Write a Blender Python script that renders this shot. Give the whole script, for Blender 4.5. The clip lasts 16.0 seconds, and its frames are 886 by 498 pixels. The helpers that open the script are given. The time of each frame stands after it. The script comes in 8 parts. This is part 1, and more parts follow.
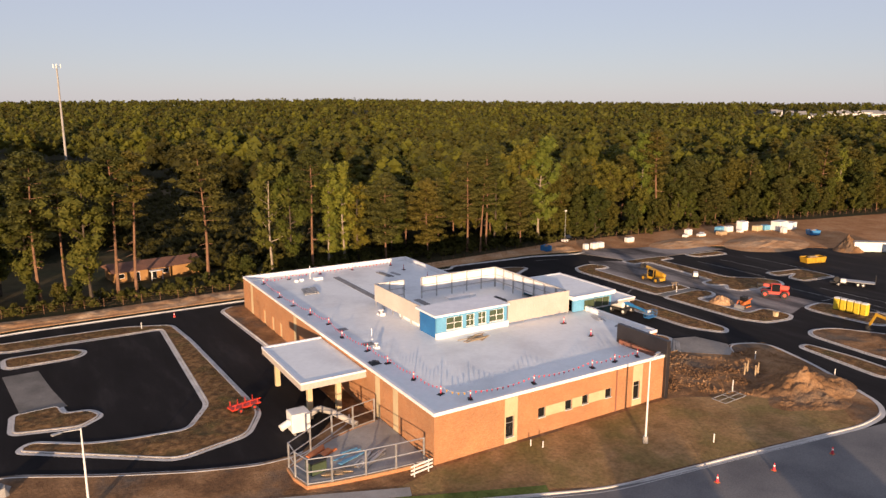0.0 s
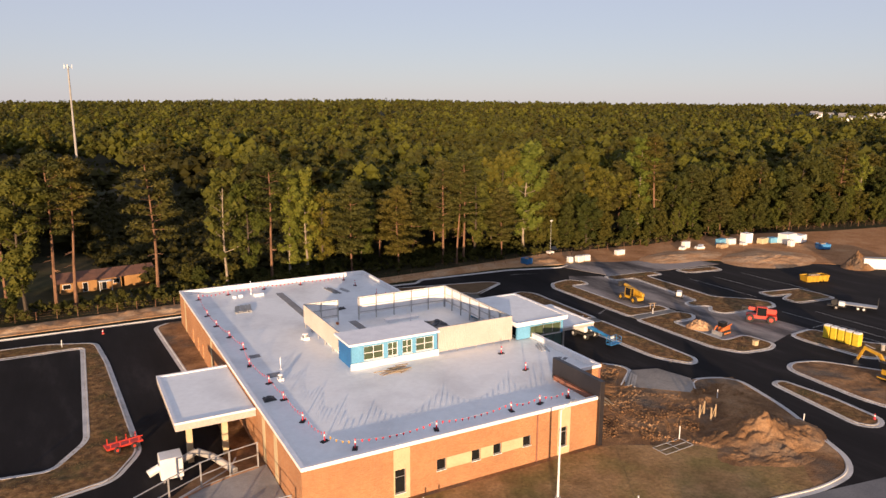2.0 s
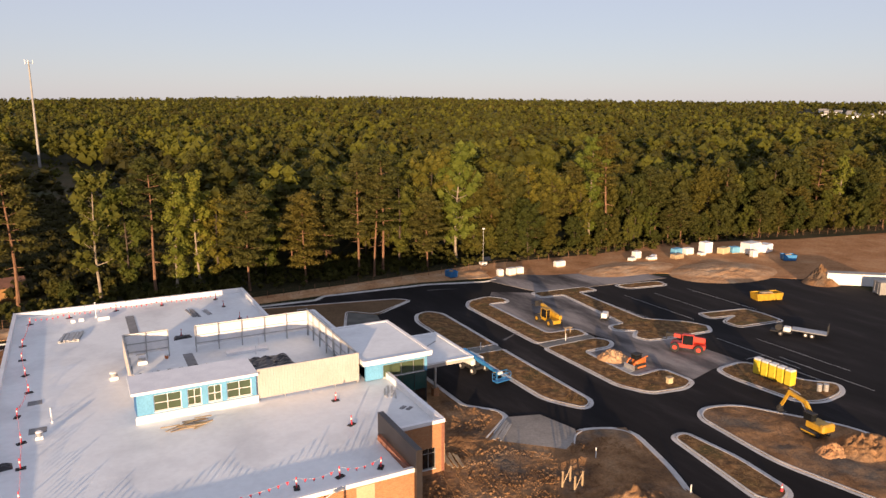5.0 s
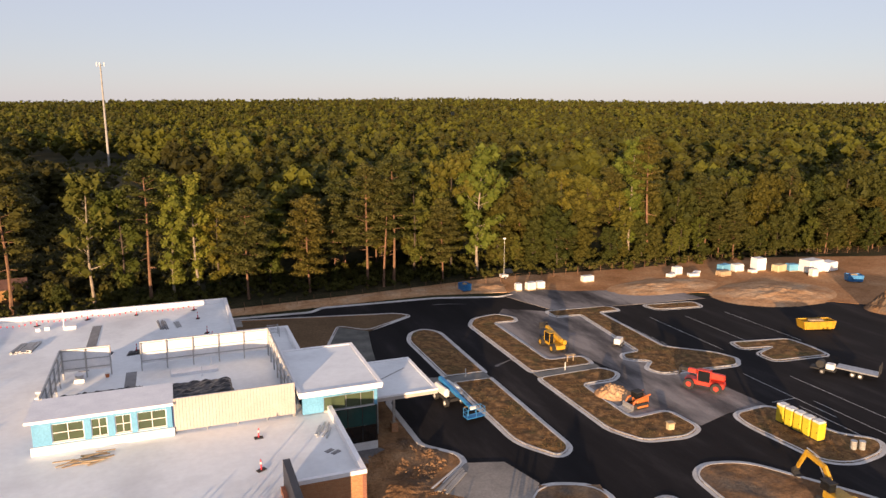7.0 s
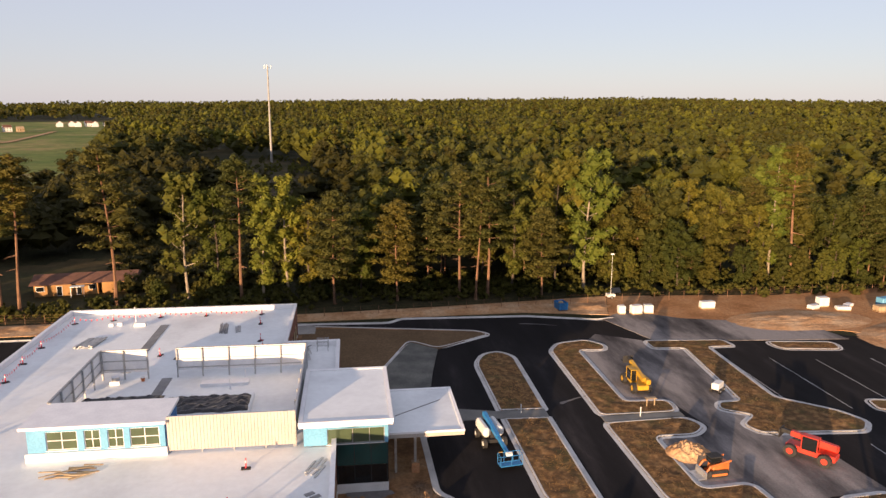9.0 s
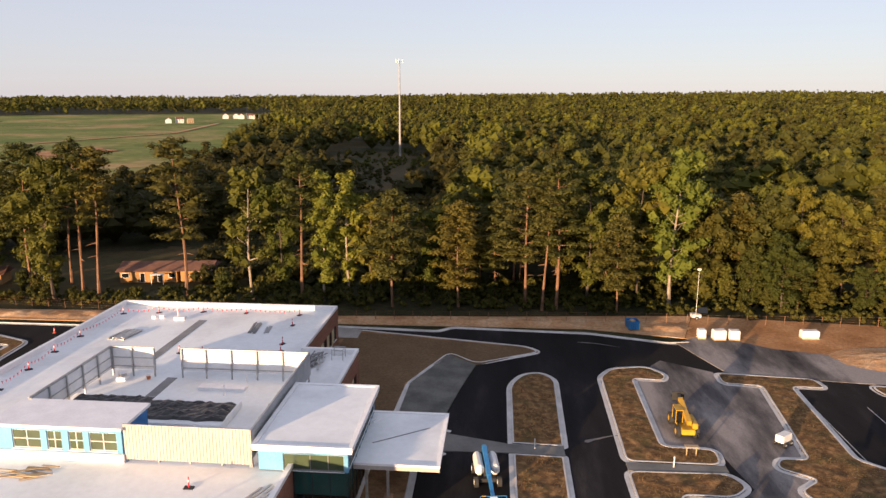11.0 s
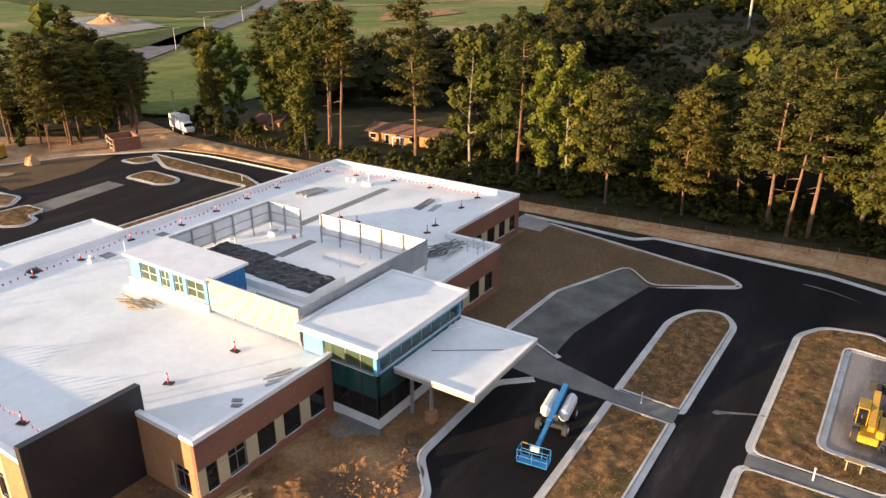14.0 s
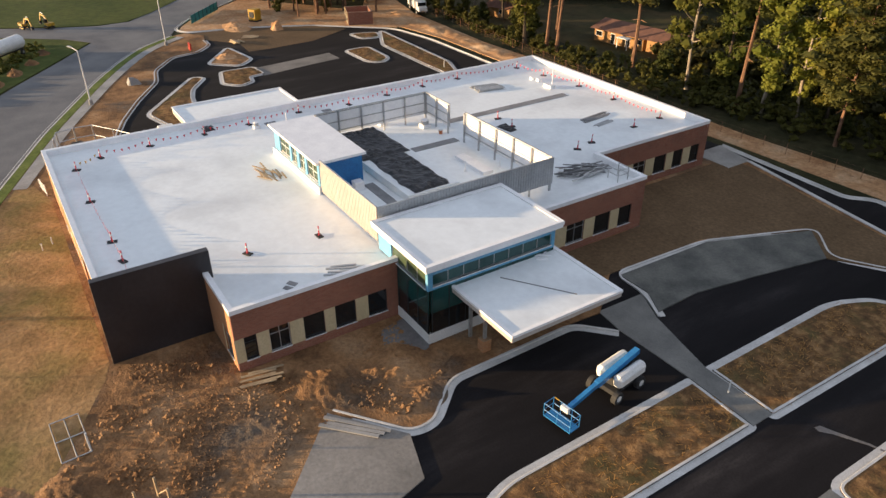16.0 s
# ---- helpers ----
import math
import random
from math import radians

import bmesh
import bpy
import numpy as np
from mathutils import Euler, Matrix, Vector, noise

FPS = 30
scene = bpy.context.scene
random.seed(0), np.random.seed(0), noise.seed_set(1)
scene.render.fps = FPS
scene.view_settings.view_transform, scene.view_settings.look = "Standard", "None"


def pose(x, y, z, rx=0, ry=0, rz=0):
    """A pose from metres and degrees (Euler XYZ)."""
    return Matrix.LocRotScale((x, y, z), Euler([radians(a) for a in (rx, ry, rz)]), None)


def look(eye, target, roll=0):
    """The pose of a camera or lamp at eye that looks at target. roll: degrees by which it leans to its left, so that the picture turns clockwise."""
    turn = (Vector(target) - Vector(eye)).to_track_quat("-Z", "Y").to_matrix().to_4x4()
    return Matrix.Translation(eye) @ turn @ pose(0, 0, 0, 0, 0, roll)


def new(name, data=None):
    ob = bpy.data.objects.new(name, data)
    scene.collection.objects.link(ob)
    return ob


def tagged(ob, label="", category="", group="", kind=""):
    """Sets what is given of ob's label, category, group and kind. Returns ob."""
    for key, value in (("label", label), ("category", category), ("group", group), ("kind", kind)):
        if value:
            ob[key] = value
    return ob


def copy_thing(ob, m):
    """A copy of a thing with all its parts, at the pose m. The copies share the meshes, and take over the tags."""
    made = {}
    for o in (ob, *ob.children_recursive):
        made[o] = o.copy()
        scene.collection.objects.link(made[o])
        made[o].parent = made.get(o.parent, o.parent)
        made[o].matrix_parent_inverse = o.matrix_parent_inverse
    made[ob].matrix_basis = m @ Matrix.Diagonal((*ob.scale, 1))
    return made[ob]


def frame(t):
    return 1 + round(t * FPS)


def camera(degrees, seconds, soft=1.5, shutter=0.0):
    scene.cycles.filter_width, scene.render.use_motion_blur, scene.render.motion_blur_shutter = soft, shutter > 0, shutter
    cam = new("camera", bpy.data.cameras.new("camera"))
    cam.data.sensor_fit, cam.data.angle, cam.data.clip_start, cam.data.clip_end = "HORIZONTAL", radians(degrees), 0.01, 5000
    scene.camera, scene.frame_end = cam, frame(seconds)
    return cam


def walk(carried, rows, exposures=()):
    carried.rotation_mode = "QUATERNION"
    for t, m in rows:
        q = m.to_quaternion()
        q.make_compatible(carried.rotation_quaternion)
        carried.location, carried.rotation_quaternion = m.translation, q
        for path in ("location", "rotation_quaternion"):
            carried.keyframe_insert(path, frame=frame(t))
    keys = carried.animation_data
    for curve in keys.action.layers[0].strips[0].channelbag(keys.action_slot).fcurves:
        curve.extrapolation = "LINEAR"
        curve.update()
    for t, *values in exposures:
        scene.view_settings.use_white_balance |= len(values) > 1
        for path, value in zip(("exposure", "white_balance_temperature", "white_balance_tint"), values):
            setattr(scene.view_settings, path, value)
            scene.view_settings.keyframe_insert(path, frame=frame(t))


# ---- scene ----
cam = camera(64.0, 16.0, 1.45)
PATH = [
    (0, (-34.560, -58.549, 37.060), (-33.542, -56.875, 36.660), 0.05),
    (0.5, (-30.041, -58.300, 37.213), (-29.022, -56.627, 36.814), 0.1),
    (1, (-25.545, -57.951, 37.438), (-24.526, -56.276, 37.040), 0.1),
    (1.5, (-21.123, -57.507, 37.632), (-20.147, -55.807, 37.234), 0.1),
    (2, (-16.607, -56.953, 37.730), (-15.673, -55.232, 37.331), 0.2),
    (2.5, (-12.141, -56.290, 37.745), (-11.214, -54.563, 37.346), 0.2),
    (3, (-7.696, -55.519, 37.704), (-6.776, -53.789, 37.305), 0.2),
    (3.5, (-3.311, -54.666, 37.642), (-2.393, -52.934, 37.244), 0.2),
    (4, (1.000, -53.730, 37.528), (1.918, -51.998, 37.129), 0.2),
    (4.5, (5.335, -52.707, 37.408), (6.250, -50.974, 37.007), 0.2),
    (4.7, (7.088, -52.276, 37.387), (8.003, -50.545, 36.983), 0.2),
    (7, (26.809, -47.486, 37.044), (27.514, -45.659, 36.642), 0.2),
    (7.5, (30.800, -46.184, 37.051), (31.439, -44.332, 36.649), 0.2),
    (8, (34.879, -44.705, 37.086), (35.364, -42.807, 36.682), 0.2),
    (10.5, (54.952, -36.023, 37.617), (54.933, -34.065, 37.210), 0.2),
    (11, (58.855, -33.851, 37.600), (58.693, -31.902, 37.177), 0.2),
    (11.5, (62.518, -31.411, 37.542), (62.216, -29.488, 37.081), 0.2),
    (12, (66.026, -28.698, 37.394), (65.588, -26.816, 36.879), 0.2),
    (12.5, (69.280, -25.762, 37.216), (68.705, -23.934, 36.644), 0.1),
    (13, (72.180, -22.687, 36.999), (71.475, -20.925, 36.369), 0.1),
    (13.5, (74.886, -19.485, 36.812), (74.018, -17.821, 36.118), 0.1),
    (14, (77.447, -16.389, 36.686), (76.430, -14.844, 35.926), 0),
    (14.5, (79.780, -13.100, 36.594), (78.628, -11.689, 35.767), 0),
    (15, (81.807, -9.553, 36.534), (80.537, -8.292, 35.639), 0),
    (15.5, (83.613, -5.855, 36.526), (82.246, -4.756, 35.564), -0.1),
    (16, (85.174, -2.030, 36.507), (83.728, -1.102, 35.483), -0.15),
]
EXPOSURE = [(0, 0.96, 6400, 20), (8, 1.19, 6550, 19), (10.5, 1.31, 6600, 19), (11.5, 1.41, 6550, 18), (13.5, 1.70, 6450, 13), (16, 1.36, 6350, 9)]
walk(cam, [(t, look(eye, target, roll)) for t, eye, target, roll in PATH], EXPOSURE)

# ---- light: low evening sun from the south-west, clear sky ----
SUN_ELEVATION, SUN_AZIMUTH = 5.0, 212.0          # degrees, clockwise from +y
world = bpy.data.worlds.new("evening_sky")
scene.world = world
world.use_nodes = True
wn = world.node_tree
sky = wn.nodes.new("ShaderNodeTexSky")
sky.sky_type = "NISHITA"
sky.sun_disc = False
sky.sun_elevation = radians(SUN_ELEVATION + 4.0)
sky.sun_rotation = radians(SUN_AZIMUTH)
sky.air_density, sky.dust_density, sky.ozone_density = 1.0, 0.25, 2.5
haze = wn.nodes.new("ShaderNodeMix")                # thin evening haze evens out the clear sky
haze.data_type = "RGBA"
haze.inputs[0].default_value = 0.76
haze.inputs[7].default_value = (2.84, 2.93, 3.3, 1)
wn.links.new(sky.outputs[0], haze.inputs[6])
wn.links.new(haze.outputs[2], wn.nodes["Background"].inputs[0])
wn.nodes["Background"].inputs[1].default_value = 0.09
sun_data = bpy.data.lights.new("sun", "SUN")
sun_data.energy, sun_data.angle, sun_data.color = 5.0, radians(0.6), (1.0, 0.70, 0.40)
sun = new("sun", sun_data)
sa, se = radians(SUN_AZIMUTH), radians(SUN_ELEVATION)
TO_SUN = Vector((math.sin(sa) * math.cos(se), math.cos(sa) * math.cos(se), math.sin(se)))
sun.matrix_world = look(TO_SUN * 300, (0, 0, 0))

# ---- materials ----


def material(name):
    m = bpy.data.materials.new(name)
    m.use_nodes = True
    return m, m.node_tree.nodes, m.node_tree.links, m.node_tree.nodes["Principled BSDF"]


def texture(m, kind, scale, detail=4.0, rough=0.55, coords="Object"):
    n, l = m.node_tree.nodes, m.node_tree.links
    tc = n.new("ShaderNodeTexCoord")
    t = n.new(kind)
    t.inputs["Scale"].default_value = scale
    if kind == "ShaderNodeTexNoise":
        t.inputs["Detail"].default_value = detail
        t.inputs["Roughness"].default_value = rough
    l.new(tc.outputs[coords], t.inputs["Vector"])
    return t


def ramp(m, source, stops):
    n, l = m.node_tree.nodes, m.node_tree.links
    r = n.new("ShaderNodeValToRGB")
    while len(r.color_ramp.elements) < len(stops):
        r.color_ramp.elements.new(0.5)
    for e, (p, c) in zip(r.color_ramp.elements, stops):
        e.position, e.color = p, (*c, 1)
    l.new(source, r.inputs[0])
    return r.outputs[0]


def blend(m, a, b, factor, mode="MIX"):
    n, l = m.node_tree.nodes, m.node_tree.links
    x = n.new("ShaderNodeMix")
    x.data_type, x.blend_type = "RGBA", mode
    for s, v in ((x.inputs[0], factor), (x.inputs[6], a), (x.inputs[7], b)):
        if isinstance(v, (int, float)):
            s.default_value = v
        elif isinstance(v, tuple):
            s.default_value = (*v, 1)
        else:
            l.new(v, s)
    return x.outputs[2]


def bump(m, source, strength, distance):
    n, l = m.node_tree.nodes, m.node_tree.links
    b = n.new("ShaderNodeBump")
    b.inputs["Strength"].default_value, b.inputs["Distance"].default_value = strength, distance
    l.new(source, b.inputs["Height"])
    l.new(b.outputs[0], n["Principled BSDF"].inputs["Normal"])


def surface(name, dark, light, rough=0.8, large=0.3, fine=8.0, relief=0.3, depth=0.01, metal=0.0, spread=(0.35, 0.65), vary=0.0, soft=0.72):
    """A worn surface: a colour that wanders at two scales, with fine relief."""
    m, n, l, p = material(name)
    a = texture(m, "ShaderNodeTexNoise", large, 5)
    b = texture(m, "ShaderNodeTexNoise", fine, 4)
    c = ramp(m, a.outputs[0], [(spread[0], dark), (spread[1], light)])
    d = ramp(m, b.outputs[0], [(0.3, (soft,) * 3), (0.7, (1, 1, 1))])
    col = blend(m, c, d, 1.0, "MULTIPLY")
    if vary:
        oi = n.new("ShaderNodeObjectInfo")
        col = blend(m, col, ramp(m, oi.outputs["Random"], [(0, (1 - vary,) * 3), (1, (1, 1, 1))]), 1.0, "MULTIPLY")
    l.new(col, p.inputs["Base Color"])
    p.inputs["Roughness"].default_value, p.inputs["Metallic"].default_value = rough, metal
    bump(m, b.outputs[0], relief, depth)
    return m


M = {}
M["old_asphalt"] = surface("old_asphalt", (0.14, 0.14, 0.145), (0.21, 0.208, 0.205), 0.85, 0.15, 6.0, 0.4, 0.01)
for q in ("old_asphalt",):
    M[q].node_tree.nodes["Principled BSDF"].inputs["Specular IOR Level"].default_value = 0.2
M["gravel"] = surface("gravel", (0.15, 0.14, 0.125), (0.25, 0.23, 0.205), 0.95, 0.25, 5.0, 0.6, 0.02)
M["damp_gravel"] = surface("damp_gravel", (0.075, 0.078, 0.07), (0.16, 0.158, 0.14), 0.9, 0.3, 5.0, 0.6, 0.02)
M["pale_gravel"] = surface("pale_gravel", (0.20, 0.185, 0.165), (0.36, 0.33, 0.295), 0.95, 0.12, 4.0, 0.5, 0.02)
M["kerb"] = surface("kerb_concrete", (0.50, 0.485, 0.46), (0.66, 0.645, 0.62), 0.85, 0.4, 12.0, 0.3, 0.004)
M["concrete"] = surface("concrete", (0.26, 0.25, 0.235), (0.40, 0.385, 0.36), 0.85, 0.3, 10.0, 0.3, 0.004)
M["damp_concrete"] = surface("damp_concrete", (0.13, 0.128, 0.118), (0.21, 0.205, 0.185), 0.7, 0.35, 8.0, 0.3, 0.006)
M["roof"] = surface("roof_membrane", (0.64, 0.66, 0.665), (0.80, 0.83, 0.83), 0.55, 0.13, 1.6, 0.1, 0.01, soft=0.92, spread=(0.30, 0.52))
M["coping"] = surface("white_coping", (0.76, 0.76, 0.77), (0.86, 0.86, 0.86), 0.4, 0.6, 6.0, 0.1, 0.002, soft=0.9)
M["walkway_pad"] = surface("walkway_pad", (0.20, 0.20, 0.205), (0.29, 0.29, 0.29), 0.85, 0.8, 8.0, 0.2, 0.004)


def brickwork(name, dark, light, mortar):
    m, n, l, p = material(name)
    tc = n.new("ShaderNodeTexCoord")
    sep = n.new("ShaderNodeSeparateXYZ")
    l.new(tc.outputs["Object"], sep.inputs[0])
    add = n.new("ShaderNodeMath")
    l.new(sep.outputs[0], add.inputs[0])
    l.new(sep.outputs[1], add.inputs[1])
    com = n.new("ShaderNodeCombineXYZ")
    l.new(add.outputs[0], com.inputs[0])
    l.new(sep.outputs[2], com.inputs[1])
    b = n.new("ShaderNodeTexBrick")
    b.inputs["Scale"].default_value = 1.0
    b.inputs["Brick Width"].default_value, b.inputs["Row Height"].default_value = 0.30, 0.10
    b.inputs["Mortar Size"].default_value, b.inputs["Mortar Smooth"].default_value = 0.009, 0.2
    b.inputs["Color1"].default_value, b.inputs["Color2"].default_value, b.inputs["Mortar"].default_value = (*dark, 1), (*light, 1), (*mortar, 1)
    l.new(com.outputs[0], b.inputs["Vector"])
    a = texture(m, "ShaderNodeTexNoise", 0.35, 5)
    l.new(blend(m, b.outputs[0], ramp(m, a.outputs[0], [(0.3, (0.8, 0.8, 0.8)), (0.7, (1.05, 1.03, 1.0))]), 1.0, "MULTIPLY"), p.inputs["Base Color"])
    p.inputs["Roughness"].default_value = 0.88
    bump(m, b.outputs[1], -0.5, 0.008)
    return m


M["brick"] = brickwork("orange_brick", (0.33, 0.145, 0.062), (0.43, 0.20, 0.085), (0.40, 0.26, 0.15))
# shade on the east and north walls is in this colour; also enclosure, downspout
M["red_shade_brick"] = brickwork("red_shade_brick", (0.21, 0.075, 0.045), (0.27, 0.105, 0.065), (0.27, 0.17, 0.12))
M["cream"] = surface("cream_panel", (0.52, 0.42, 0.25), (0.60, 0.49, 0.30), 0.7, 0.6, 8.0, 0.15, 0.004)
M["dark_screen"] = surface("dark_screen", (0.018, 0.016, 0.018), (0.032, 0.028, 0.030), 0.45, 0.3, 3.0, 0.2, 0.006)
M["blue_wrap"] = surface("blue_sheathing", (0.11, 0.33, 0.52), (0.15, 0.40, 0.60), 0.6, 0.5, 6.0, 0.2, 0.004)
M["beige_panel"] = surface("beige_panel", (0.46, 0.415, 0.37), (0.53, 0.475, 0.43), 0.55, 0.4, 8.0, 0.1, 0.003)
M["grey_metal"] = surface("grey_metal_panel", (0.40, 0.41, 0.42), (0.50, 0.51, 0.52), 0.45, 0.5, 8.0, 0.1, 0.003, 0.3)
M["steel"] = surface("galvanised_steel", (0.42, 0.42, 0.42), (0.58, 0.58, 0.57), 0.4, 2.0, 20.0, 0.2, 0.002, 0.6)
M["black_sheet"] = surface("black_membrane", (0.012, 0.012, 0.014), (0.03, 0.03, 0.034), 0.4, 0.7, 5.0, 0.6, 0.03)
M["white_paint"] = surface("white_paint", (0.70, 0.70, 0.68), (0.80, 0.80, 0.78), 0.5, 0.8, 10.0, 0.1, 0.003)
M["line_paint"] = surface("line_paint", (0.30, 0.30, 0.30), (0.55, 0.55, 0.54), 0.8, 1.2, 10.0, 0.2, 0.002)
M["dark"] = surface("dark_rubber", (0.015, 0.015, 0.016), (0.03, 0.03, 0.03), 0.8, 2.0, 12.0, 0.3, 0.004)
M["bark"] = surface("pine_bark", (0.12, 0.062, 0.034), (0.25, 0.135, 0.075), 0.95, 0.8, 6.0, 0.8, 0.03)
M["dark_bark"] = surface("dark_bark", (0.05, 0.038, 0.026), (0.11, 0.08, 0.055), 0.95, 0.8, 6.0, 0.8, 0.03)
M["pale_bark"] = surface("pale_bark", (0.20, 0.16, 0.12), (0.36, 0.30, 0.22), 0.95, 0.8, 6.0, 0.8, 0.03)
M["lumber"] = surface("raw_lumber", (0.34, 0.24, 0.14), (0.50, 0.37, 0.22), 0.8, 1.0, 12.0, 0.3, 0.004)
M["yellow"] = surface("yellow_paint", (0.42, 0.235, 0.02), (0.60, 0.35, 0.025), 0.45, 0.9, 9.0, 0.2, 0.003, vary=0.12)
M["yellow_plastic"] = surface("yellow_plastic", (0.68, 0.50, 0.03), (0.80, 0.61, 0.04), 0.5, 0.9, 9.0, 0.2, 0.003, vary=0.12)
M["red"] = surface("red_paint", (0.50, 0.035, 0.02), (0.62, 0.055, 0.03), 0.45, 0.9, 9.0, 0.2, 0.003)
M["orange"] = surface("orange_paint", (0.50, 0.13, 0.03), (0.62, 0.19, 0.05), 0.5, 0.9, 9.0, 0.2, 0.003)
M["blue"] = surface("blue_paint", (0.02, 0.17, 0.42), (0.03, 0.23, 0.52), 0.45, 0.9, 9.0, 0.2, 0.003)
M["flag_red"] = surface("red_pennant", (0.55, 0.03, 0.05), (0.65, 0.05, 0.07), 0.7, 0.9, 9.0, 0.2, 0.003)


def glass(name, colour, rough=0.06):
    m, n, l, p = material(name)
    a = texture(m, "ShaderNodeTexNoise", 0.35, 3)
    l.new(ramp(m, a.outputs[0], [(0.3, tuple(c * 0.6 for c in colour)), (0.7, colour)]), p.inputs["Base Color"])
    p.inputs["Roughness"].default_value = rough
    p.inputs["IOR"].default_value = 1.55
    return m


M["dark_glass"] = glass("dark_glass", (0.012, 0.014, 0.016))
M["green_glass"] = glass("green_glass", (0.02, 0.075, 0.07))
M["olive_board"] = glass("olive_glass", (0.075, 0.105, 0.06), 0.18)


def soil(name, stops, large, fine, depth, grass=None):
    m, n, l, p = material(name)
    a = texture(m, "ShaderNodeTexNoise", large, 8, 0.62)
    b = texture(m, "ShaderNodeTexNoise", fine, 6, 0.65)
    c = ramp(m, a.outputs[0], stops)
    if grass:
        g = texture(m, "ShaderNodeTexNoise", grass[1], 6, 0.6)
        k = ramp(m, g.outputs[0], [(grass[2], (0, 0, 0)), (grass[3], (1, 1, 1))])
        c = blend(m, c, grass[0], k)
    d = ramp(m, b.outputs[0], [(0.3, (0.55, 0.55, 0.55)), (0.68, (1.0, 1.0, 1.0))])
    l.new(blend(m, c, d, 1.0, "MULTIPLY"), p.inputs["Base Color"])
    p.inputs["Roughness"].default_value = 1.0
    p.inputs["Specular IOR Level"].default_value = 0.15
    bump(m, b.outputs[0], 0.9, depth)
    return m


M["dirt"] = soil("bare_red_dirt", [(0.28, (0.115, 0.075, 0.045)), (0.42, (0.21, 0.115, 0.056)), (0.55, (0.36, 0.20, 0.095)), (0.72, (0.50, 0.32, 0.18))], 0.2, 3.4, 0.2,
                 ((0.15, 0.125, 0.10), 0.11, 0.52, 0.66))
M["lawn"] = soil("patchy_seeded_lawn", [(0.35, (0.27, 0.165, 0.07)), (0.55, (0.42, 0.255, 0.115)), (0.7, (0.54, 0.34, 0.165))], 0.22, 2.4, 0.12,
                 ((0.25, 0.19, 0.068), 0.13, 0.46, 0.66))
M["straw"] = soil("straw_mulch", [(0.34, (0.095, 0.058, 0.03)), (0.5, (0.20, 0.112, 0.05)), (0.66, (0.40, 0.235, 0.105))], 1.1, 7.0, 0.12,
                  ((0.12, 0.10, 0.04), 0.3, 0.5, 0.68))
M["brown_soil"] = soil("brown_topsoil", [(0.3, (0.135, 0.088, 0.048)), (0.7, (0.19, 0.125, 0.07))], 0.2, 3.0, 0.05)
M["bank"] = soil("sandy_bank", [(0.3, (0.42, 0.215, 0.10)), (0.5, (0.56, 0.33, 0.17)), (0.7, (0.68, 0.48, 0.30))], 0.2, 1.8, 0.15)
M["orange_earth"] = soil("orange_earth", [(0.3, (0.32, 0.15, 0.06)), (0.5, (0.46, 0.235, 0.105)), (0.7, (0.57, 0.34, 0.175))], 0.12, 1.8, 0.15)
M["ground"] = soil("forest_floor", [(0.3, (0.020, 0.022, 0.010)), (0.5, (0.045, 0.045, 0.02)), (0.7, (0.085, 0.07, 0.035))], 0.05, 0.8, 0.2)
M["meadow"] = soil("meadow", [(0.38, (0.125, 0.18, 0.036)), (0.52, (0.21, 0.23, 0.058)), (0.64, (0.42, 0.29, 0.125))], 0.011, 0.12, 0.1)
M["young_grass"] = soil("young_grass", [(0.35, (0.050, 0.074, 0.014)), (0.6, (0.092, 0.110, 0.026)), (0.75, (0.15, 0.12, 0.05))], 0.05, 0.6, 0.12)
M["field"] = soil("dry_clearing", [(0.35, (0.036, 0.044, 0.016)), (0.6, (0.092, 0.068, 0.032))], 0.03, 0.3, 0.2)


def leaf_material(name, dark, light, tones=None):
    m, n, l, p = material(name)
    geo = n.new("ShaderNodeNewGeometry")
    oi = n.new("ShaderNodeObjectInfo")
    a = ramp(m, geo.outputs["Random Per Island"], [(0, dark), (1, light)])
    b = ramp(m, oi.outputs["Random"], [(0, (0.62, 0.74, 0.62)), (0.5, (0.95, 0.95, 0.9)), (1, (1.25, 1.08, 0.8))])
    col = blend(m, a, b, 1.0, "MULTIPLY")
    if tones:
        own = n.new("ShaderNodeAttribute")
        own.attribute_name = "tone"
        col = blend(m, a, ramp(m, own.outputs["Fac"], tones), 1.0, "MULTIPLY")
    l.new(col, p.inputs["Base Color"])
    p.inputs["Roughness"].default_value = 0.7
    p.inputs["Specular IOR Level"].default_value = 0.2
    t = n.new("ShaderNodeBsdfTranslucent")
    l.new(col, t.inputs[0])
    x = n.new("ShaderNodeMixShader")
    x.inputs[0].default_value = 0.34
    l.new(p.outputs[0], x.inputs[1])
    l.new(t.outputs[0], x.inputs[2])
    l.new(x.outputs[0], n["Material Output"].inputs[0])
    return m


M["pine"] = leaf_material("pine_needles", (0.070, 0.069, 0.018), (0.114, 0.108, 0.027))
M["leaf"] = leaf_material("broad_leaves", (0.078, 0.087, 0.016), (0.140, 0.134, 0.024))
# darker green that puts shade into the foot shrubs and eastern trees
M["dark_shade_leaf"] = leaf_material("dark_shade_leaves", (0.050, 0.055, 0.012), (0.086, 0.085, 0.018))
M["bright_leaf"] = leaf_material("bright_leaves", (0.112, 0.140, 0.022), (0.18, 0.195, 0.034))
# tone 0.0 is painted shade for trees in the hollow
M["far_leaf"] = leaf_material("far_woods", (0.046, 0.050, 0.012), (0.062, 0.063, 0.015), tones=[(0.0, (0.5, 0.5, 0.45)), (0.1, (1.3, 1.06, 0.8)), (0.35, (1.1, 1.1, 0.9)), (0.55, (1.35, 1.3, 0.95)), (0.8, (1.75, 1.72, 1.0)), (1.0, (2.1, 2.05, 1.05))])
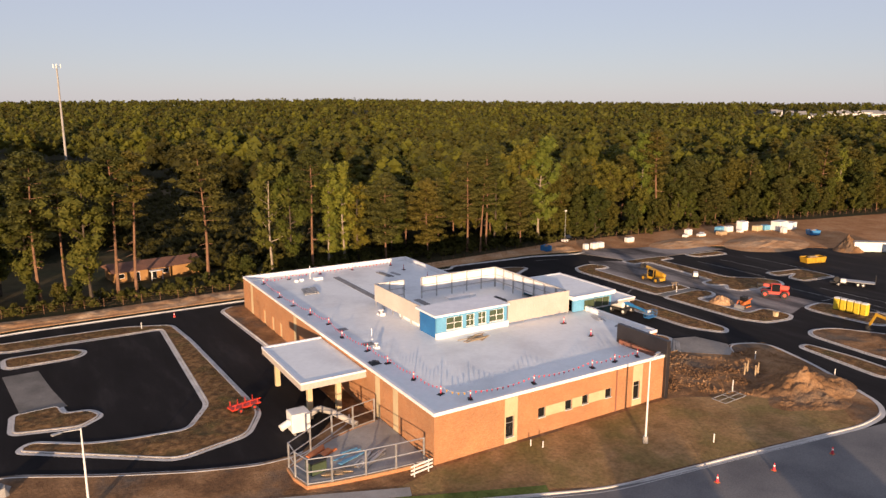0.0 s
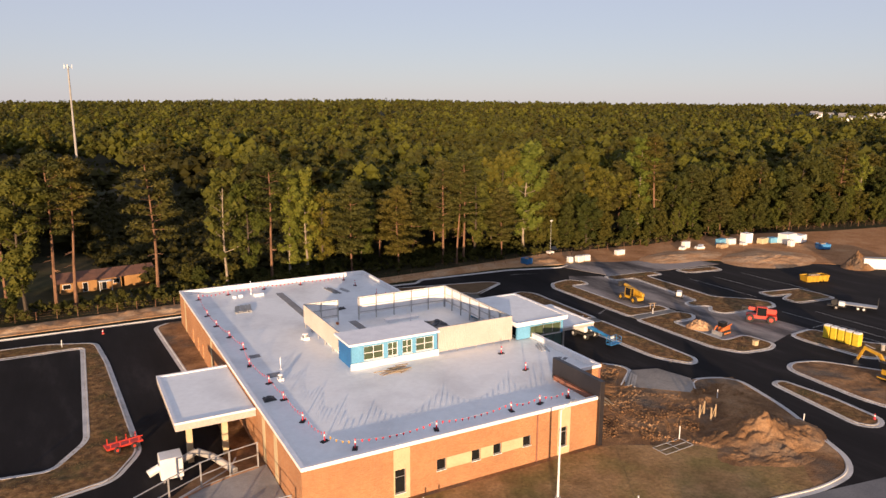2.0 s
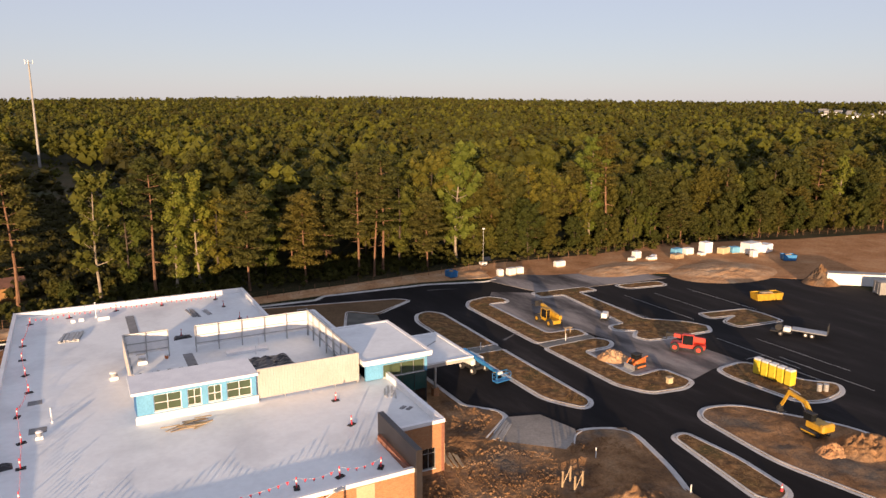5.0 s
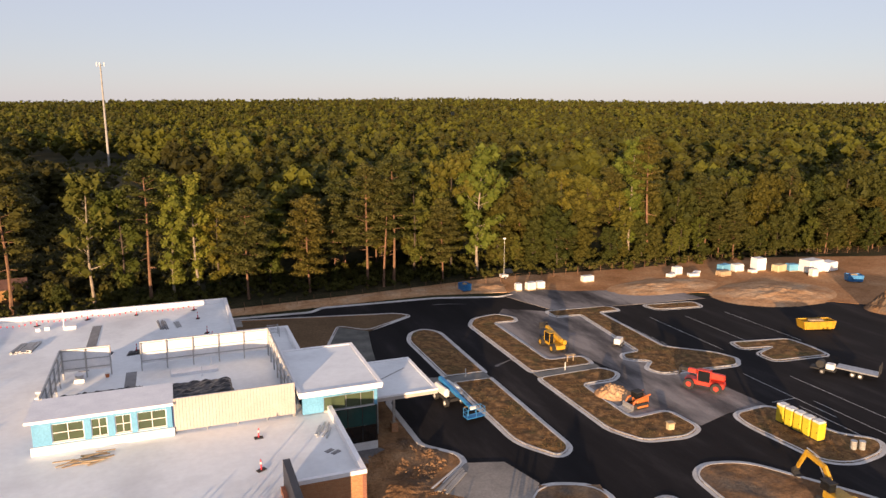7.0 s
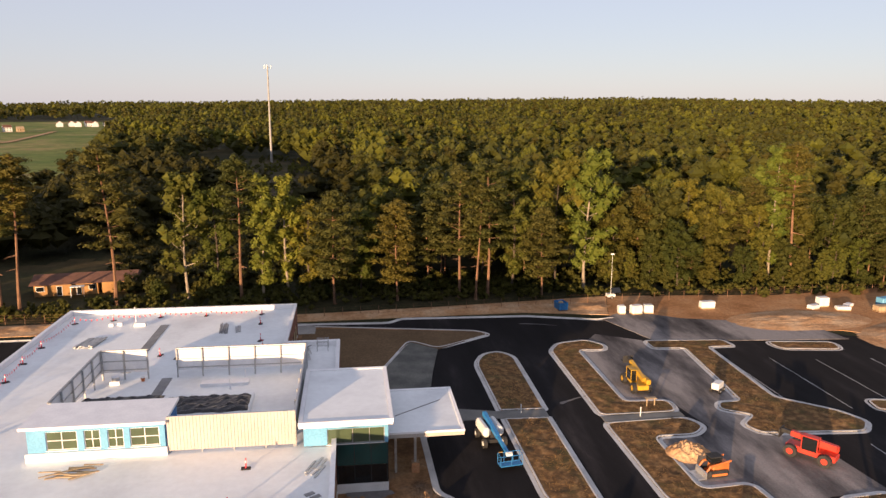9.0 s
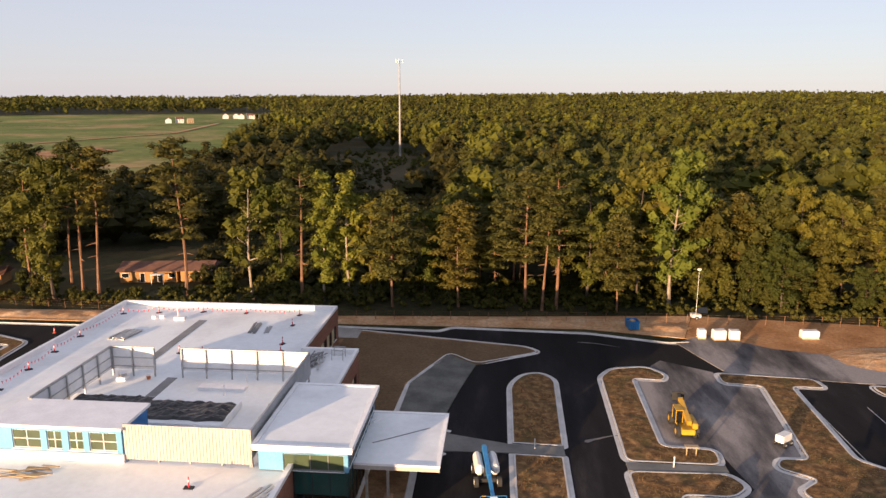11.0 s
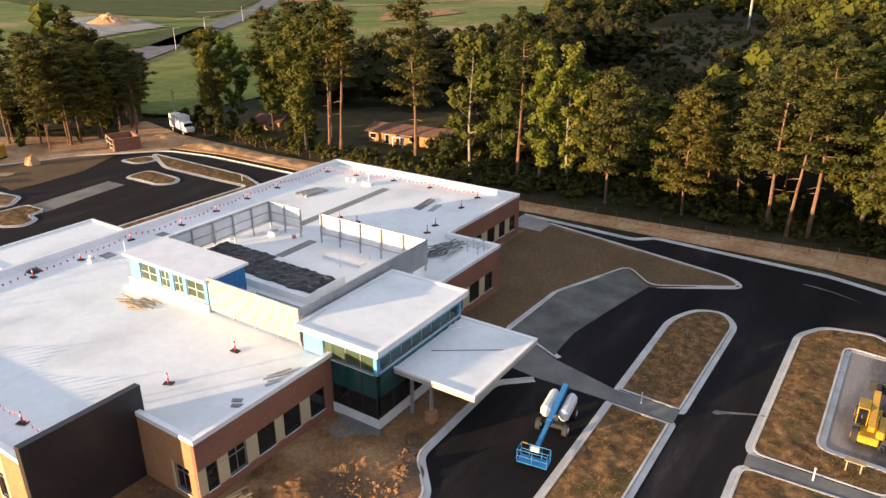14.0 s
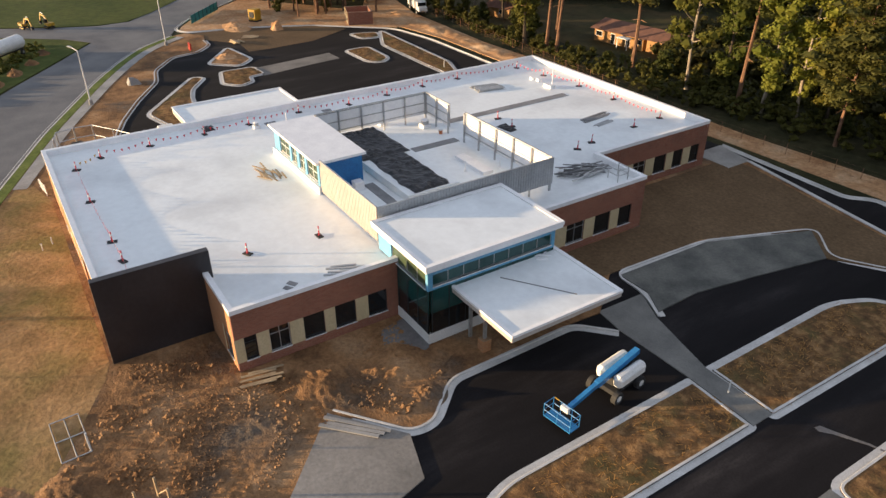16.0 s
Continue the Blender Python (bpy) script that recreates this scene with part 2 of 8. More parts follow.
M["straw_blade"] = leaf_material("dry_straw", (0.10, 0.055, 0.022), (0.48, 0.30, 0.13))
M["deep_blue"] = surface("deep_blue_membrane", (0.015, 0.13, 0.36), (0.025, 0.18, 0.44), 0.6, 0.5, 6.0, 0.2, 0.004)
M["green_grass"] = soil("green_grass", [(0.35, (0.10, 0.14, 0.03)), (0.65, (0.19, 0.22, 0.06))], 0.4, 3.0, 0.05)


def dusty(name, stops, stretch, scale):
    """Asphalt under drifts of pale construction dust and tyre-scuffed streaks."""
    m, n, l, p = material(name)
    tc = n.new("ShaderNodeTexCoord")
    mp = n.new("ShaderNodeMapping")
    mp.inputs["Scale"].default_value = (1.0, stretch, 1.0)
    mp.inputs["Rotation"].default_value = (0, 0, radians(12))
    l.new(tc.outputs["Object"], mp.inputs[0])
    a = n.new("ShaderNodeTexNoise")
    a.inputs["Scale"].default_value, a.inputs["Detail"].default_value, a.inputs["Roughness"].default_value = scale, 8, 0.62
    l.new(mp.outputs[0], a.inputs["Vector"])
    b = texture(m, "ShaderNodeTexNoise", 6.0, 4)
    c = ramp(m, a.outputs[0], stops)
    l.new(blend(m, c, ramp(m, b.outputs[0], [(0.3, (0.7, 0.7, 0.7)), (0.7, (1, 1, 1))]), 1.0, "MULTIPLY"), p.inputs["Base Color"])
    p.inputs["Roughness"].default_value = 0.95
    bump(m, b.outputs[0], 0.4, 0.01)
    return m


M["dusty"] = dusty("dusty_asphalt", [(0.30, (0.030, 0.027, 0.029)), (0.43, (0.12, 0.11, 0.108)), (0.58, (0.32, 0.288, 0.27))], 0.28, 0.16)
M["asphalt"] = dusty("fresh_asphalt", [(0.34, (0.0062, 0.0054, 0.0062)), (0.54, (0.0125, 0.011, 0.012)), (0.66, (0.026, 0.023, 0.024)), (0.78, (0.065, 0.058, 0.056))], 0.22, 0.22)
for q in ("asphalt", "dusty"):
    M[q].node_tree.nodes["Principled BSDF"].inputs["Specular IOR Level"].default_value = 0.2
M["teal"] = surface("teal_fabric", (0.02, 0.20, 0.22), (0.03, 0.27, 0.28), 0.7, 0.9, 9.0, 0.2, 0.003)
M["shingle"] = surface("brown_shingles", (0.12, 0.055, 0.035), (0.20, 0.09, 0.055), 0.9, 0.5, 5.0, 0.5, 0.02)
M["render_wall"] = surface("ochre_wall", (0.30, 0.155, 0.05), (0.40, 0.215, 0.075), 0.8, 0.5, 8.0, 0.2, 0.004)
M["stone_dust"] = surface("stone_dust", (0.12, 0.115, 0.115), (0.21, 0.195, 0.185), 0.95, 0.2, 3.0, 0.3, 0.01)

# ---- building blocks ----


def mesh_of(bm, name, mat):
    me = bpy.data.meshes.new(name)
    bm.normal_update()
    bm.to_mesh(me)
    bm.free()
    if mat is not None:
        me.materials.append(mat)
    return me


def part(name, bm, mat, parent=None, label=""):
    ob = new(name, mesh_of(bm, name, mat))
    if parent is not None:
        ob.parent = parent
    if label:
        tagged(ob, label)
    return ob


def thing(name, label, category, group="", kind="", at=None):
    ob = new(name)
    ob.empty_display_size = 0.2
    if at is not None:
        ob.matrix_world = at
    return tagged(ob, label, category, group, kind)


def box(bm, x0, y0, z0, x1, y1, z1, bevel=0.0, m=None):
    """A box between two corners, with bevelled edges if asked."""
    v = [bm.verts.new(c) for c in ((x0, y0, z0), (x1, y0, z0), (x1, y1, z0), (x0, y1, z0), (x0, y0, z1), (x1, y0, z1), (x1, y1, z1), (x0, y1, z1))]
    f = [bm.faces.new([v[i] for i in q]) for q in ((3, 2, 1, 0), (4, 5, 6, 7), (0, 1, 5, 4), (1, 2, 6, 5), (2, 3, 7, 6), (3, 0, 4, 7))]
    if bevel:
        edges = list({e for q in f for e in q.edges})
        r = bmesh.ops.bevel(bm, geom=edges, offset=bevel, segments=1, affect="EDGES")
        v = list({w for q in r["faces"] for w in q.verts})
    if m is not None:
        bmesh.ops.transform(bm, matrix=m, verts=v)
    return bm


def boxed(*args, **kw):
    return box(bmesh.new(), *args, **kw)


def tube(bm, a, b, r0, r1=None, sides=8):
    """A round bar from a to b, closed at its ends."""
    a, b = Vector(a), Vector(b)
    r1 = r0 if r1 is None else r1
    q = (b - a).to_track_quat("Z", "Y")
    rings = []
    for c, r in ((a, r0), (b, r1)):
        rings.append([bm.verts.new(c + q @ Vector((r * math.cos(i * math.tau / sides), r * math.sin(i * math.tau / sides), 0))) for i in range(sides)])
    for i in range(sides):
        j = (i + 1) % sides
        bm.faces.new((rings[0][i], rings[0][j], rings[1][j], rings[1][i]))
    bm.faces.new(rings[0][::-1])
    bm.faces.new(rings[1])
    return bm


def tubed(*args, **kw):
    return tube(bmesh.new(), *args, **kw)


def prism(bm, outline, z0, z1):
    """An upright prism over a plan outline (counter-clockwise)."""
    lo = [bm.verts.new((x, y, z0)) for x, y in outline]
    hi = [bm.verts.new((x, y, z1)) for x, y in outline]
    n = len(outline)
    for i in range(n):
        bm.faces.new((lo[i], lo[(i + 1) % n], hi[(i + 1) % n], hi[i]))
    f = bm.faces.new(hi)
    g = bm.faces.new(lo[::-1])
    f.normal_update()
    g.normal_update()
    bmesh.ops.triangulate(bm, faces=[f, g])
    return bm


def rounded(points, radius, closed=True, steps=5):
    """A plan line with rounded corners."""
    out, n = [], len(points)
    for i in range(n):
        p = Vector(points[i])
        if not closed and i in (0, n - 1):
            out.append(p)
            continue
        a, b = Vector(points[i - 1]), Vector(points[(i + 1) % n])
        u, w = (a - p), (b - p)
        r = min(radius, 0.48 * u.length, 0.48 * w.length)
        s, e = p + u.normalized() * r, p + w.normalized() * r
        for k in range(steps + 1):
            t = k / steps
            out.append(s * (1 - t) ** 2 + p * 2 * t * (1 - t) + e * t * t)
    return out


def area(points):
    return 0.5 * sum(points[i - 1][0] * points[i][1] - points[i][0] * points[i - 1][1] for i in range(len(points)))


def sweep(bm, line, section, closed):
    """Sweeps a section (offset to the left, height) along a plan line."""
    n, rings = len(line), []
    for i, p in enumerate(line):
        a = line[i - 1] if (closed or i) else p
        b = line[(i + 1) % n] if (closed or i < n - 1) else p
        d1, d2 = (p - a), (b - p)
        d1 = d1.normalized() if d1.length > 1e-6 else d2.normalized()
        d2 = d2.normalized() if d2.length > 1e-6 else d1
        t = (d1 + d2).normalized() if (d1 + d2).length > 1e-4 else d1
        k = 1 / max(0.5, t.dot(d1))
        left = Vector((-t.y, t.x)) * k
        rings.append([bm.verts.new((p.x + left.x * o, p.y + left.y * o, h)) for o, h in section])
    m = len(section)
    for i in range(n if closed else n - 1):
        for j in range(m):
            bm.faces.new((rings[i][j], rings[(i + 1) % n][j], rings[(i + 1) % n][(j + 1) % m], rings[i][(j + 1) % m]))
    if not closed:
        bm.faces.new(rings[0])
        bm.faces.new(rings[-1][::-1])
    bmesh.ops.recalc_face_normals(bm, faces=bm.faces)
    return bm


KERB = [(0.0, 0.0), (0.0, 0.13), (0.03, 0.15), (0.20, 0.15), (0.20, 0.0)]
GUTTER = [(-0.52, 0.0), (-0.52, 0.03), (0.0, 0.02), (0.0, 0.0)]


def kerb_line(points, radius, closed, parent, name="kerb"):
    line = rounded(points, radius, closed)
    bm = sweep(bmesh.new(), line, KERB, closed)
    ob = part(name, bm, M["kerb"], parent)
    part("gutter", sweep(bmesh.new(), line, GUTTER, closed), M["kerb"], parent)
    return line


def sheet(name, outline, z, mat, label, category, radius=0.0, kind="structure"):
    """A flat slab of ground over an outline."""
    pts = rounded(outline, radius) if radius else [Vector(p) for p in outline]
    if area(pts) < 0:
        pts = pts[::-1]
    ob = new(name, mesh_of(prism(bmesh.new(), [(p.x, p.y) for p in pts], z - 0.25, z), name, mat))
    return tagged(ob, label, category, kind=kind)


def relief(bm, outline, z, step, height, seed, scale=0.6):
    """Rough earth over an outline: a grid of clods, lower towards the rim."""
    xs, ys = [p[0] for p in outline], [p[1] for p in outline]
    n, grid = len(outline), {}
    x0, y0 = min(xs), min(ys)
    for i in range(int((max(xs) - x0) / step) + 1):
        for j in range(int((max(ys) - y0) / step) + 1):
            x, y = x0 + i * step, y0 + j * step
            inside, near = False, 9.0
            for k in range(n):
                (ax, ay), (bx, by) = outline[k - 1], outline[k]
                if (ay > y) != (by > y) and x < (bx - ax) * (y - ay) / (by - ay) + ax:
                    inside = not inside
                ux, uy = bx - ax, by - ay
                t = max(0.0, min(1.0, ((x - ax) * ux + (y - ay) * uy) / (ux * ux + uy * uy + 1e-9)))
                near = min(near, math.hypot(x - ax - t * ux, y - ay - t * uy))
            if inside:
                h = noise.fractal(Vector((x * scale, y * scale, seed)), 0.55, 2.1, 8)
                grid[i, j] = bm.verts.new((x, y, z + min(1.0, near / 1.5) * height * (0.55 + h) - (0.05 if near < step else 0)))
    for (i, j), v in grid.items():
        q = [grid.get(k) for k in ((i, j), (i + 1, j), (i + 1, j + 1), (i, j + 1))]
        if all(q):
            bm.faces.new(q)
    for f in bm.faces:
        f.smooth = True
    return bm


def island(points, radius, mat, label, group="kerbed planting islands", height=0.12, name="planting_island"):
    if area(points) < 0:
        points = points[::-1]
    root = thing(name, label, "planting island", group, "structure")
    line = kerb_line(points, radius, True, root)
    inner = [(p.x, p.y) for p in line]
    bm = prism(bmesh.new(), inner, -0.05, 0.125)
    part("soil", bm, mat, root)
    seed = len(points) * 3.7 + points[0][0]
    top = relief(bmesh.new(), inner, 0.10, 0.45, height, seed)
    spots = [v.co.copy() for v in top.verts]
    part("mulch", top, mat, root)
    if mat is M["straw"]:
        r = random.Random(int(seed * 10))
        verts = []
        for c in spots:
            drift = noise.noise((c.x * 0.35, c.y * 0.35, seed))
            for _ in range(int(2.2 + 5 * max(-0.4, drift))):
                a, h = r.uniform(0, math.pi), r.uniform(0.1, 0.24)
                p = c + Vector((r.uniform(-0.3, 0.3), r.uniform(-0.3, 0.3), r.uniform(0.02, 0.06)))
                u, w = Vector((math.cos(a), math.sin(a), r.uniform(-0.15, 0.25))) * h, Vector((-math.sin(a), math.cos(a), 0)) * 0.02
                verts += [tuple(q) for q in (p - u - w, p + u - w, p + u + w, p - u + w)]
        me = bpy.data.meshes.new("loose_straw")
        me.from_pydata(verts, [], [(k, k + 1, k + 2, k + 3) for k in range(0, len(verts), 4)])
        me.materials.append(M["straw_blade"])
        ob = new("loose_straw", me)
        ob.parent = root
        tagged(ob, "dry loose straw strewn over the soil", kind="stuff")
    return root


# ---- ground ----
def rise(x, y):
    """How far the land climbs away from the site: most to the north, least to the east, with low swells."""
    r, a = math.hypot(x - 30, y - 20), math.degrees(math.atan2(y - 20, x - 30))
    t = max(0.0, min(1.0, (r - 420) / 1900))
    swell = [(0, 20), (30, 21), (46, 23), (63, 33), (78, 28), (92, 23), (107, 14), (135, 11), (180, 11)]
    a = max(0.0, min(179.9, a if a > -90 else 179.9))
    top = next(h0 + (h1 - h0) * (a - a0) / (a1 - a0) for (a0, h0), (a1, h1) in zip(swell, swell[1:]) if a0 <= a <= a1)
    top += 5.0 * noise.noise((x * 0.0022, y * 0.0022, 7.0)) + 2.5 * noise.noise((x * 0.006, y * 0.006, 3.0))
    return top * t * t * (3 - 2 * t)


def far_ground():
    """One sheet to the horizon, rising a little far off."""
    bm = bmesh.new()
    rings = [0, 60, 120, 180, 260, 380, 500, 620, 760, 900, 1100, 1300, 1500, 1800, 2100, 2400, 3300, 4300]
    seg = 72
    cx, cy = 30.0, 20.0
    c = bm.verts.new((cx, cy, -0.03))
    prev = None
    for r in rings[1:]:
        ring = []
        for k in range(seg):
            x, y = cx + r * math.cos(k * math.tau / seg), cy + r * math.sin(k * math.tau / seg)
            ring.append(bm.verts.new((x, y, rise(x, y) - 0.03)))
        for k in range(seg):
            j = (k + 1) % seg
            if prev is None:
                bm.faces.new((c, ring[k], ring[j]))
            else:
                bm.faces.new((prev[k], ring[k], ring[j], prev[j]))
        prev = ring
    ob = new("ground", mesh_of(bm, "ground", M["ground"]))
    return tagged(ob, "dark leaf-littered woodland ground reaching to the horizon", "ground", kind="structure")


far_ground()
SITE = [(-67.6, 34.2), (-67.3, 39.4), (-66.2, 45.0), (-62.7, 52.6), (-60.0, 58.5), (-54.9, 63.9), (-48.2, 71.3), (-36.6, 73.2), (0.5, 73.4), (31.2, 76.6), (49.2, 75.9), (51.2, 77.8), (73.3, 76.9), (86.3, 73.5), (100.4, 68.4), (122.4, 60.8), (150.2, 44.8),
        (159.3, -37.5), (60.4, -21.5), (48.4, -18.6), (28.4, -15.4), (12.4, -13.2), (-8.4, -3.2), (-26.2, 4.3), (-53.3, 18.7), (-63.8, 28.1)]
sheet("asphalt_lot", SITE, 0.02, M["asphalt"], "fresh black asphalt of the drives and parking lots", "asphalt")
ROAD = [(-160.0, 120.0), (-95.5, 53.2), (-80.2, 37.2), (-72.4, 32.3), (-67.3, 30.3), (-61.2, 22.8), (-53.6, 17.5), (-43.8, 11.9), (-32.1, 6.1), (-22.4, 1.4), (-8.8, -4.2), (12.4, -13.1), (28.4, -15.3), (48.4, -18.5), (60.4, -20.4), (159.3, -36.5), (160.0, -52.0),
        (48.4, -31.5), (12.4, -27.3), (-14.3, -17.7), (-42.0, -4.0), (-60.6, 9.1), (-71.1, 16.0), (-85.5, 26.0), (-90.5, 30.9), (-104.4, 42.5), (-172.0, 110.0)]
sheet("public_road", ROAD, 0.028, M["old_asphalt"], "worn grey asphalt public road curving past the site", "road", 9.0)

PAD = [(-4.1, 68.9), (-3.1, 46.6), (-2.6, 31.7), (-2.5, 18.1), (-10.9, 9.8), (-15.8, 9.9), (-22.0, 12.1), (-29.7, 15.8), (-37.8, 20.5), (-44.6, 22.0), (-51.2, 26.6), (-52.2, 31.5), (-56.3, 34.9), (-60.2, 35.1), (-64.2, 36.0), (-68.0, 33.2), (-67.0, 30.7), (-61.0, 23.2), (-53.5, 17.9), (-43.7, 12.3), (-32.0, 6.5), (-22.3, 1.8), (-8.7, -3.8), (12.4, -12.5), (28.4, -14.7),
       (48.0, -17.7), (53.0, -17.3), (56.0, -15.2), (59.6, -7.9), (61.9, -2.8), (64.5, 6.7), (58.8, 8.7), (55.8, 5.1), (48.7, 11.6), (53.3, 15.6), (53.4, 17.5), (50.3, 20.8), (50.1, 33.3), (50.3, 36.6), (46.0, 42.0), (46.8, 54.1),
       (51.5, 65.8), (55.7, 61.8), (64.8, 67.7), (63.0, 69.5), (36.4, 74.8), (33.7, 71.1), (-2.1, 70.7)]
sheet("building_pad", PAD, 0.12, M["dirt"], "bare red-brown graded dirt around the new building", "dirt")

# ---- kerbs of the pads and planting islands ----
root = thing("site_kerb", "pale new concrete kerb and gutter along the drives", "kerb", kind="structure")
for pts, r in (([(-2.1, 70.5), (-4.3, 68.9), (-3.2, 46.6), (-2.7, 31.5)], 1.5),
               ([(-2.6, 16.1), (-3.5, 14.1), (-10.9, 9.4), (-15.8, 9.6), (-22.0, 11.8), (-29.7, 15.5), (-37.8, 20.2), (-44.6, 21.7), (-51.4, 26.4), (-52.4, 31.4), (-56.4, 34.8), (-60.2, 34.9)], 1.5),
               ([(-67.3, 30.4), (-61.2, 22.9), (-53.6, 17.6), (-43.8, 12.0), (-32.1, 6.2), (-22.4, 1.5), (-8.8, -4.1), (12.4, -12.8), (28.4, -15.0), (48.0, -18.0), (53.2, -17.5), (56.2, -15.3), (59.8, -7.9), (62.1, -2.8), (64.8, 6.6), (58.8, 9.0), (55.7, 5.2)], 3.0),
               ([(48.7, 11.8), (53.6, 15.6), (53.6, 17.5), (50.5, 20.9), (50.3, 33.3), (53.2, 36.0)], 1.0),
               ([(53.5, 40.6), (50.2, 42.2), (46.4, 42.2), (46.9, 54.2), (51.6, 66.1), (55.7, 62.0), (65.1, 67.7), (63.0, 69.8), (36.4, 75.1)], 1.6),
               ([(31.2, 76.8), (48.9, 75.9), (51.2, 78.0), (73.5, 77.0), (85.3, 73.5), (88.5, 74.1)], 0.8),
               ([(-95.5, 53.4), (-80.2, 37.4), (-74.8, 33.8), (-71.9, 32.5), (-68.5, 33.8), (-67.3, 39.4), (-66.2, 45.0), (-62.7, 52.6), (-60.0, 58.5), (-54.9, 63.9), (-48.2, 71.4), (-36.6, 73.3), (0.5, 73.5), (12.3, 73.8)], 3.0)):
    kerb_line(pts, r, False, root)

for pts, r, mat, label in (
        ([(60.6, 38.9), (60.6, 38.6), (60.9, 38.6), (65.9, 38.4), (66.2, 38.4), (66.2, 38.7), (66.5, 57.2), (64.7, 59.5), (62.3, 58.6), (60.5, 54.9)], 2.0, "straw", "kerbed island of straw-covered soil with a rounded end beside the drive"),
        ([(60.7, 35.9), (60.7, 36.2), (61.0, 36.2), (65.7, 36.0), (66.0, 36.0), (66.0, 35.7), (65.9, 14.6), (63.8, 13.1), (60.9, 17.7)], 2.0, "straw", "long kerbed island of straw-covered soil beside the boom lift"),
        ([(72.5, 35.7), (82.3, 35.7), (82.6, 39.1), (76.9, 39.3), (77.1, 58.6), (81.2, 58.1), (81.9, 60.3), (79.7, 63.1), (74.8, 61.9), (72.8, 58.7)], 1.2, "straw", "hook-shaped kerbed island of straw-covered soil"),
        ([(72.3, 33.7), (82.4, 34.0), (83.7, 31.5), (81.7, 29.5), (76.7, 29.6), (76.6, 18.3), (82.1, 18.7), (82.5, 13.5), (79.7, 12.2), (74.5, 13.0), (72.4, 16.9)], 1.2, "straw", "long hook-shaped kerbed island of straw-covered soil"),
        ([(89.0, 61.5), (88.9, 57.9), (93.8, 57.5), (91.8, 37.7), (88.7, 37.7), (87.8, 35.6), (91.1, 33.6), (88.4, 31.3), (89.4, 28.9), (101.7, 27.9), (103.7, 30.2), (102.3, 33.4), (96.8, 38.3), (97.7, 57.6), (102.0, 57.4), (101.6, 60.5)], 1.0, "straw", "branching kerbed island of bare soil between parking bays"),
        ([(108.1, 58.9), (108.6, 55.4), (117.9, 54.0), (118.7, 57.4)], 1.4, "straw", "short kerbed island of dry soil in the far parking lot"),
        ([(108.1, 36.1), (107.5, 33.1), (112.9, 32.2), (108.1, 30.5), (108.1, 27.3), (117.8, 26.4), (118.3, 30.3), (118.0, 34.3)], 1.0, "straw", "notched kerbed island of dry soil in the far parking lot"),
        ([(89.0, 15.0), (88.4, 12.0), (89.4, 2.3), (92.2, 0.9), (97.2, 1.6), (99.6, 3.9), (96.3, 6.5), (95.0, 15.5)], 1.6, "straw", "kerbed soil island that carries portable toilets"),
        ([(74.5, 4.8), (77.0, 6.4), (81.4, 5.3), (88.4, -5.6), (88.3, -20.3), (76.9, -23.0), (73.4, -6.8)], 2.4, "dirt", "broad kerbed island of loose orange dirt with an excavator"),
        ([(67.7, 2.4), (69.7, 2.6), (70.3, -4.2), (69.4, -11.4), (67.0, -12.3), (65.5, -10.8)], 1.4, "straw", "narrow kerbed island of dry soil at the entrance drive"),
        ([(-48.2, 68.2), (-21.4, 67.6), (-14.0, 64.8), (-13.0, 54.4), (-11.7, 22.6), (-14.6, 17.3), (-22.5, 15.4), (-37.2, 26.1), (-35.8, 27.7), (-30.7, 24.2), (-26.4, 22.9), (-20.0, 22.0), (-16.4, 28.0), (-15.6, 63.4), (-21.6, 63.2), (-37.7, 63.2)], 1.5, "straw", "long kerbed belt of straw-covered soil round a parking lot"),
        ([(-43.5, 30.8), (-39.4, 35.2), (-42.5, 38.4), (-52.4, 37.1)], 1.2, "dirt", "small kerbed island of bare dirt in the far lot"),
        ([(-30.8, 29.4), (-28.3, 31.5), (-29.4, 33.9), (-32.2, 34.3), (-32.6, 37.3), (-37.4, 36.8), (-37.6, 31.2)], 0.9, "straw", "kerbed end island of soil and straw in the west lot"),
        ([(-38.4, 60.0), (-29.6, 59.8), (-27.6, 57.6), (-29.2, 55.4), (-38.2, 55.2)], 1.4, "straw", "kerbed end island of soil in the west lot"),
        ([(-49.2, 61.6), (-44.4, 61.7), (-43.4, 65.5), (-47.3, 66.8)], 1.4, "straw", "small rounded kerbed island at the end of the lot")):
    island(pts, r, M[mat], label)

# paving and bare patches laid over the asphalt and the pad
sheet("concrete_walk", [(50.1, 36.6), (53.2, 36.2), (60.2, 36.4), (66.2, 36.2), (66.2, 38.3), (60.2, 38.4), (53.5, 40.2), (50.2, 41.8)], 0.10, M["damp_concrete"], "grey concrete crosswalk between the kerbed islands", "walkway")
sheet("concrete_walk", [(72.4, 33.8), (82.6, 34.3), (82.6, 35.6), (72.4, 35.5)], 0.10, M["damp_concrete"], "grey concrete crosswalk between the kerbed islands", "walkway")
sheet("gravel_bay", [(46.9, 42.4), (50.4, 42.4), (53.0, 41.0), (52.8, 46.0), (54.0, 53.2), (55.7, 61.6), (51.7, 65.6), (47.2, 54.2)], 0.126, M["damp_gravel"], "grey compacted gravel bay not yet paved", "gravel")
sheet("gravel_entry", [(48.7, 11.4), (55.6, 5.1), (59.0, 9.1), (57.6, 14.2), (53.7, 15.4)], 0.124, M["pale_gravel"], "pale dusty gravel patch where the entrance drive is unpaved", "gravel")
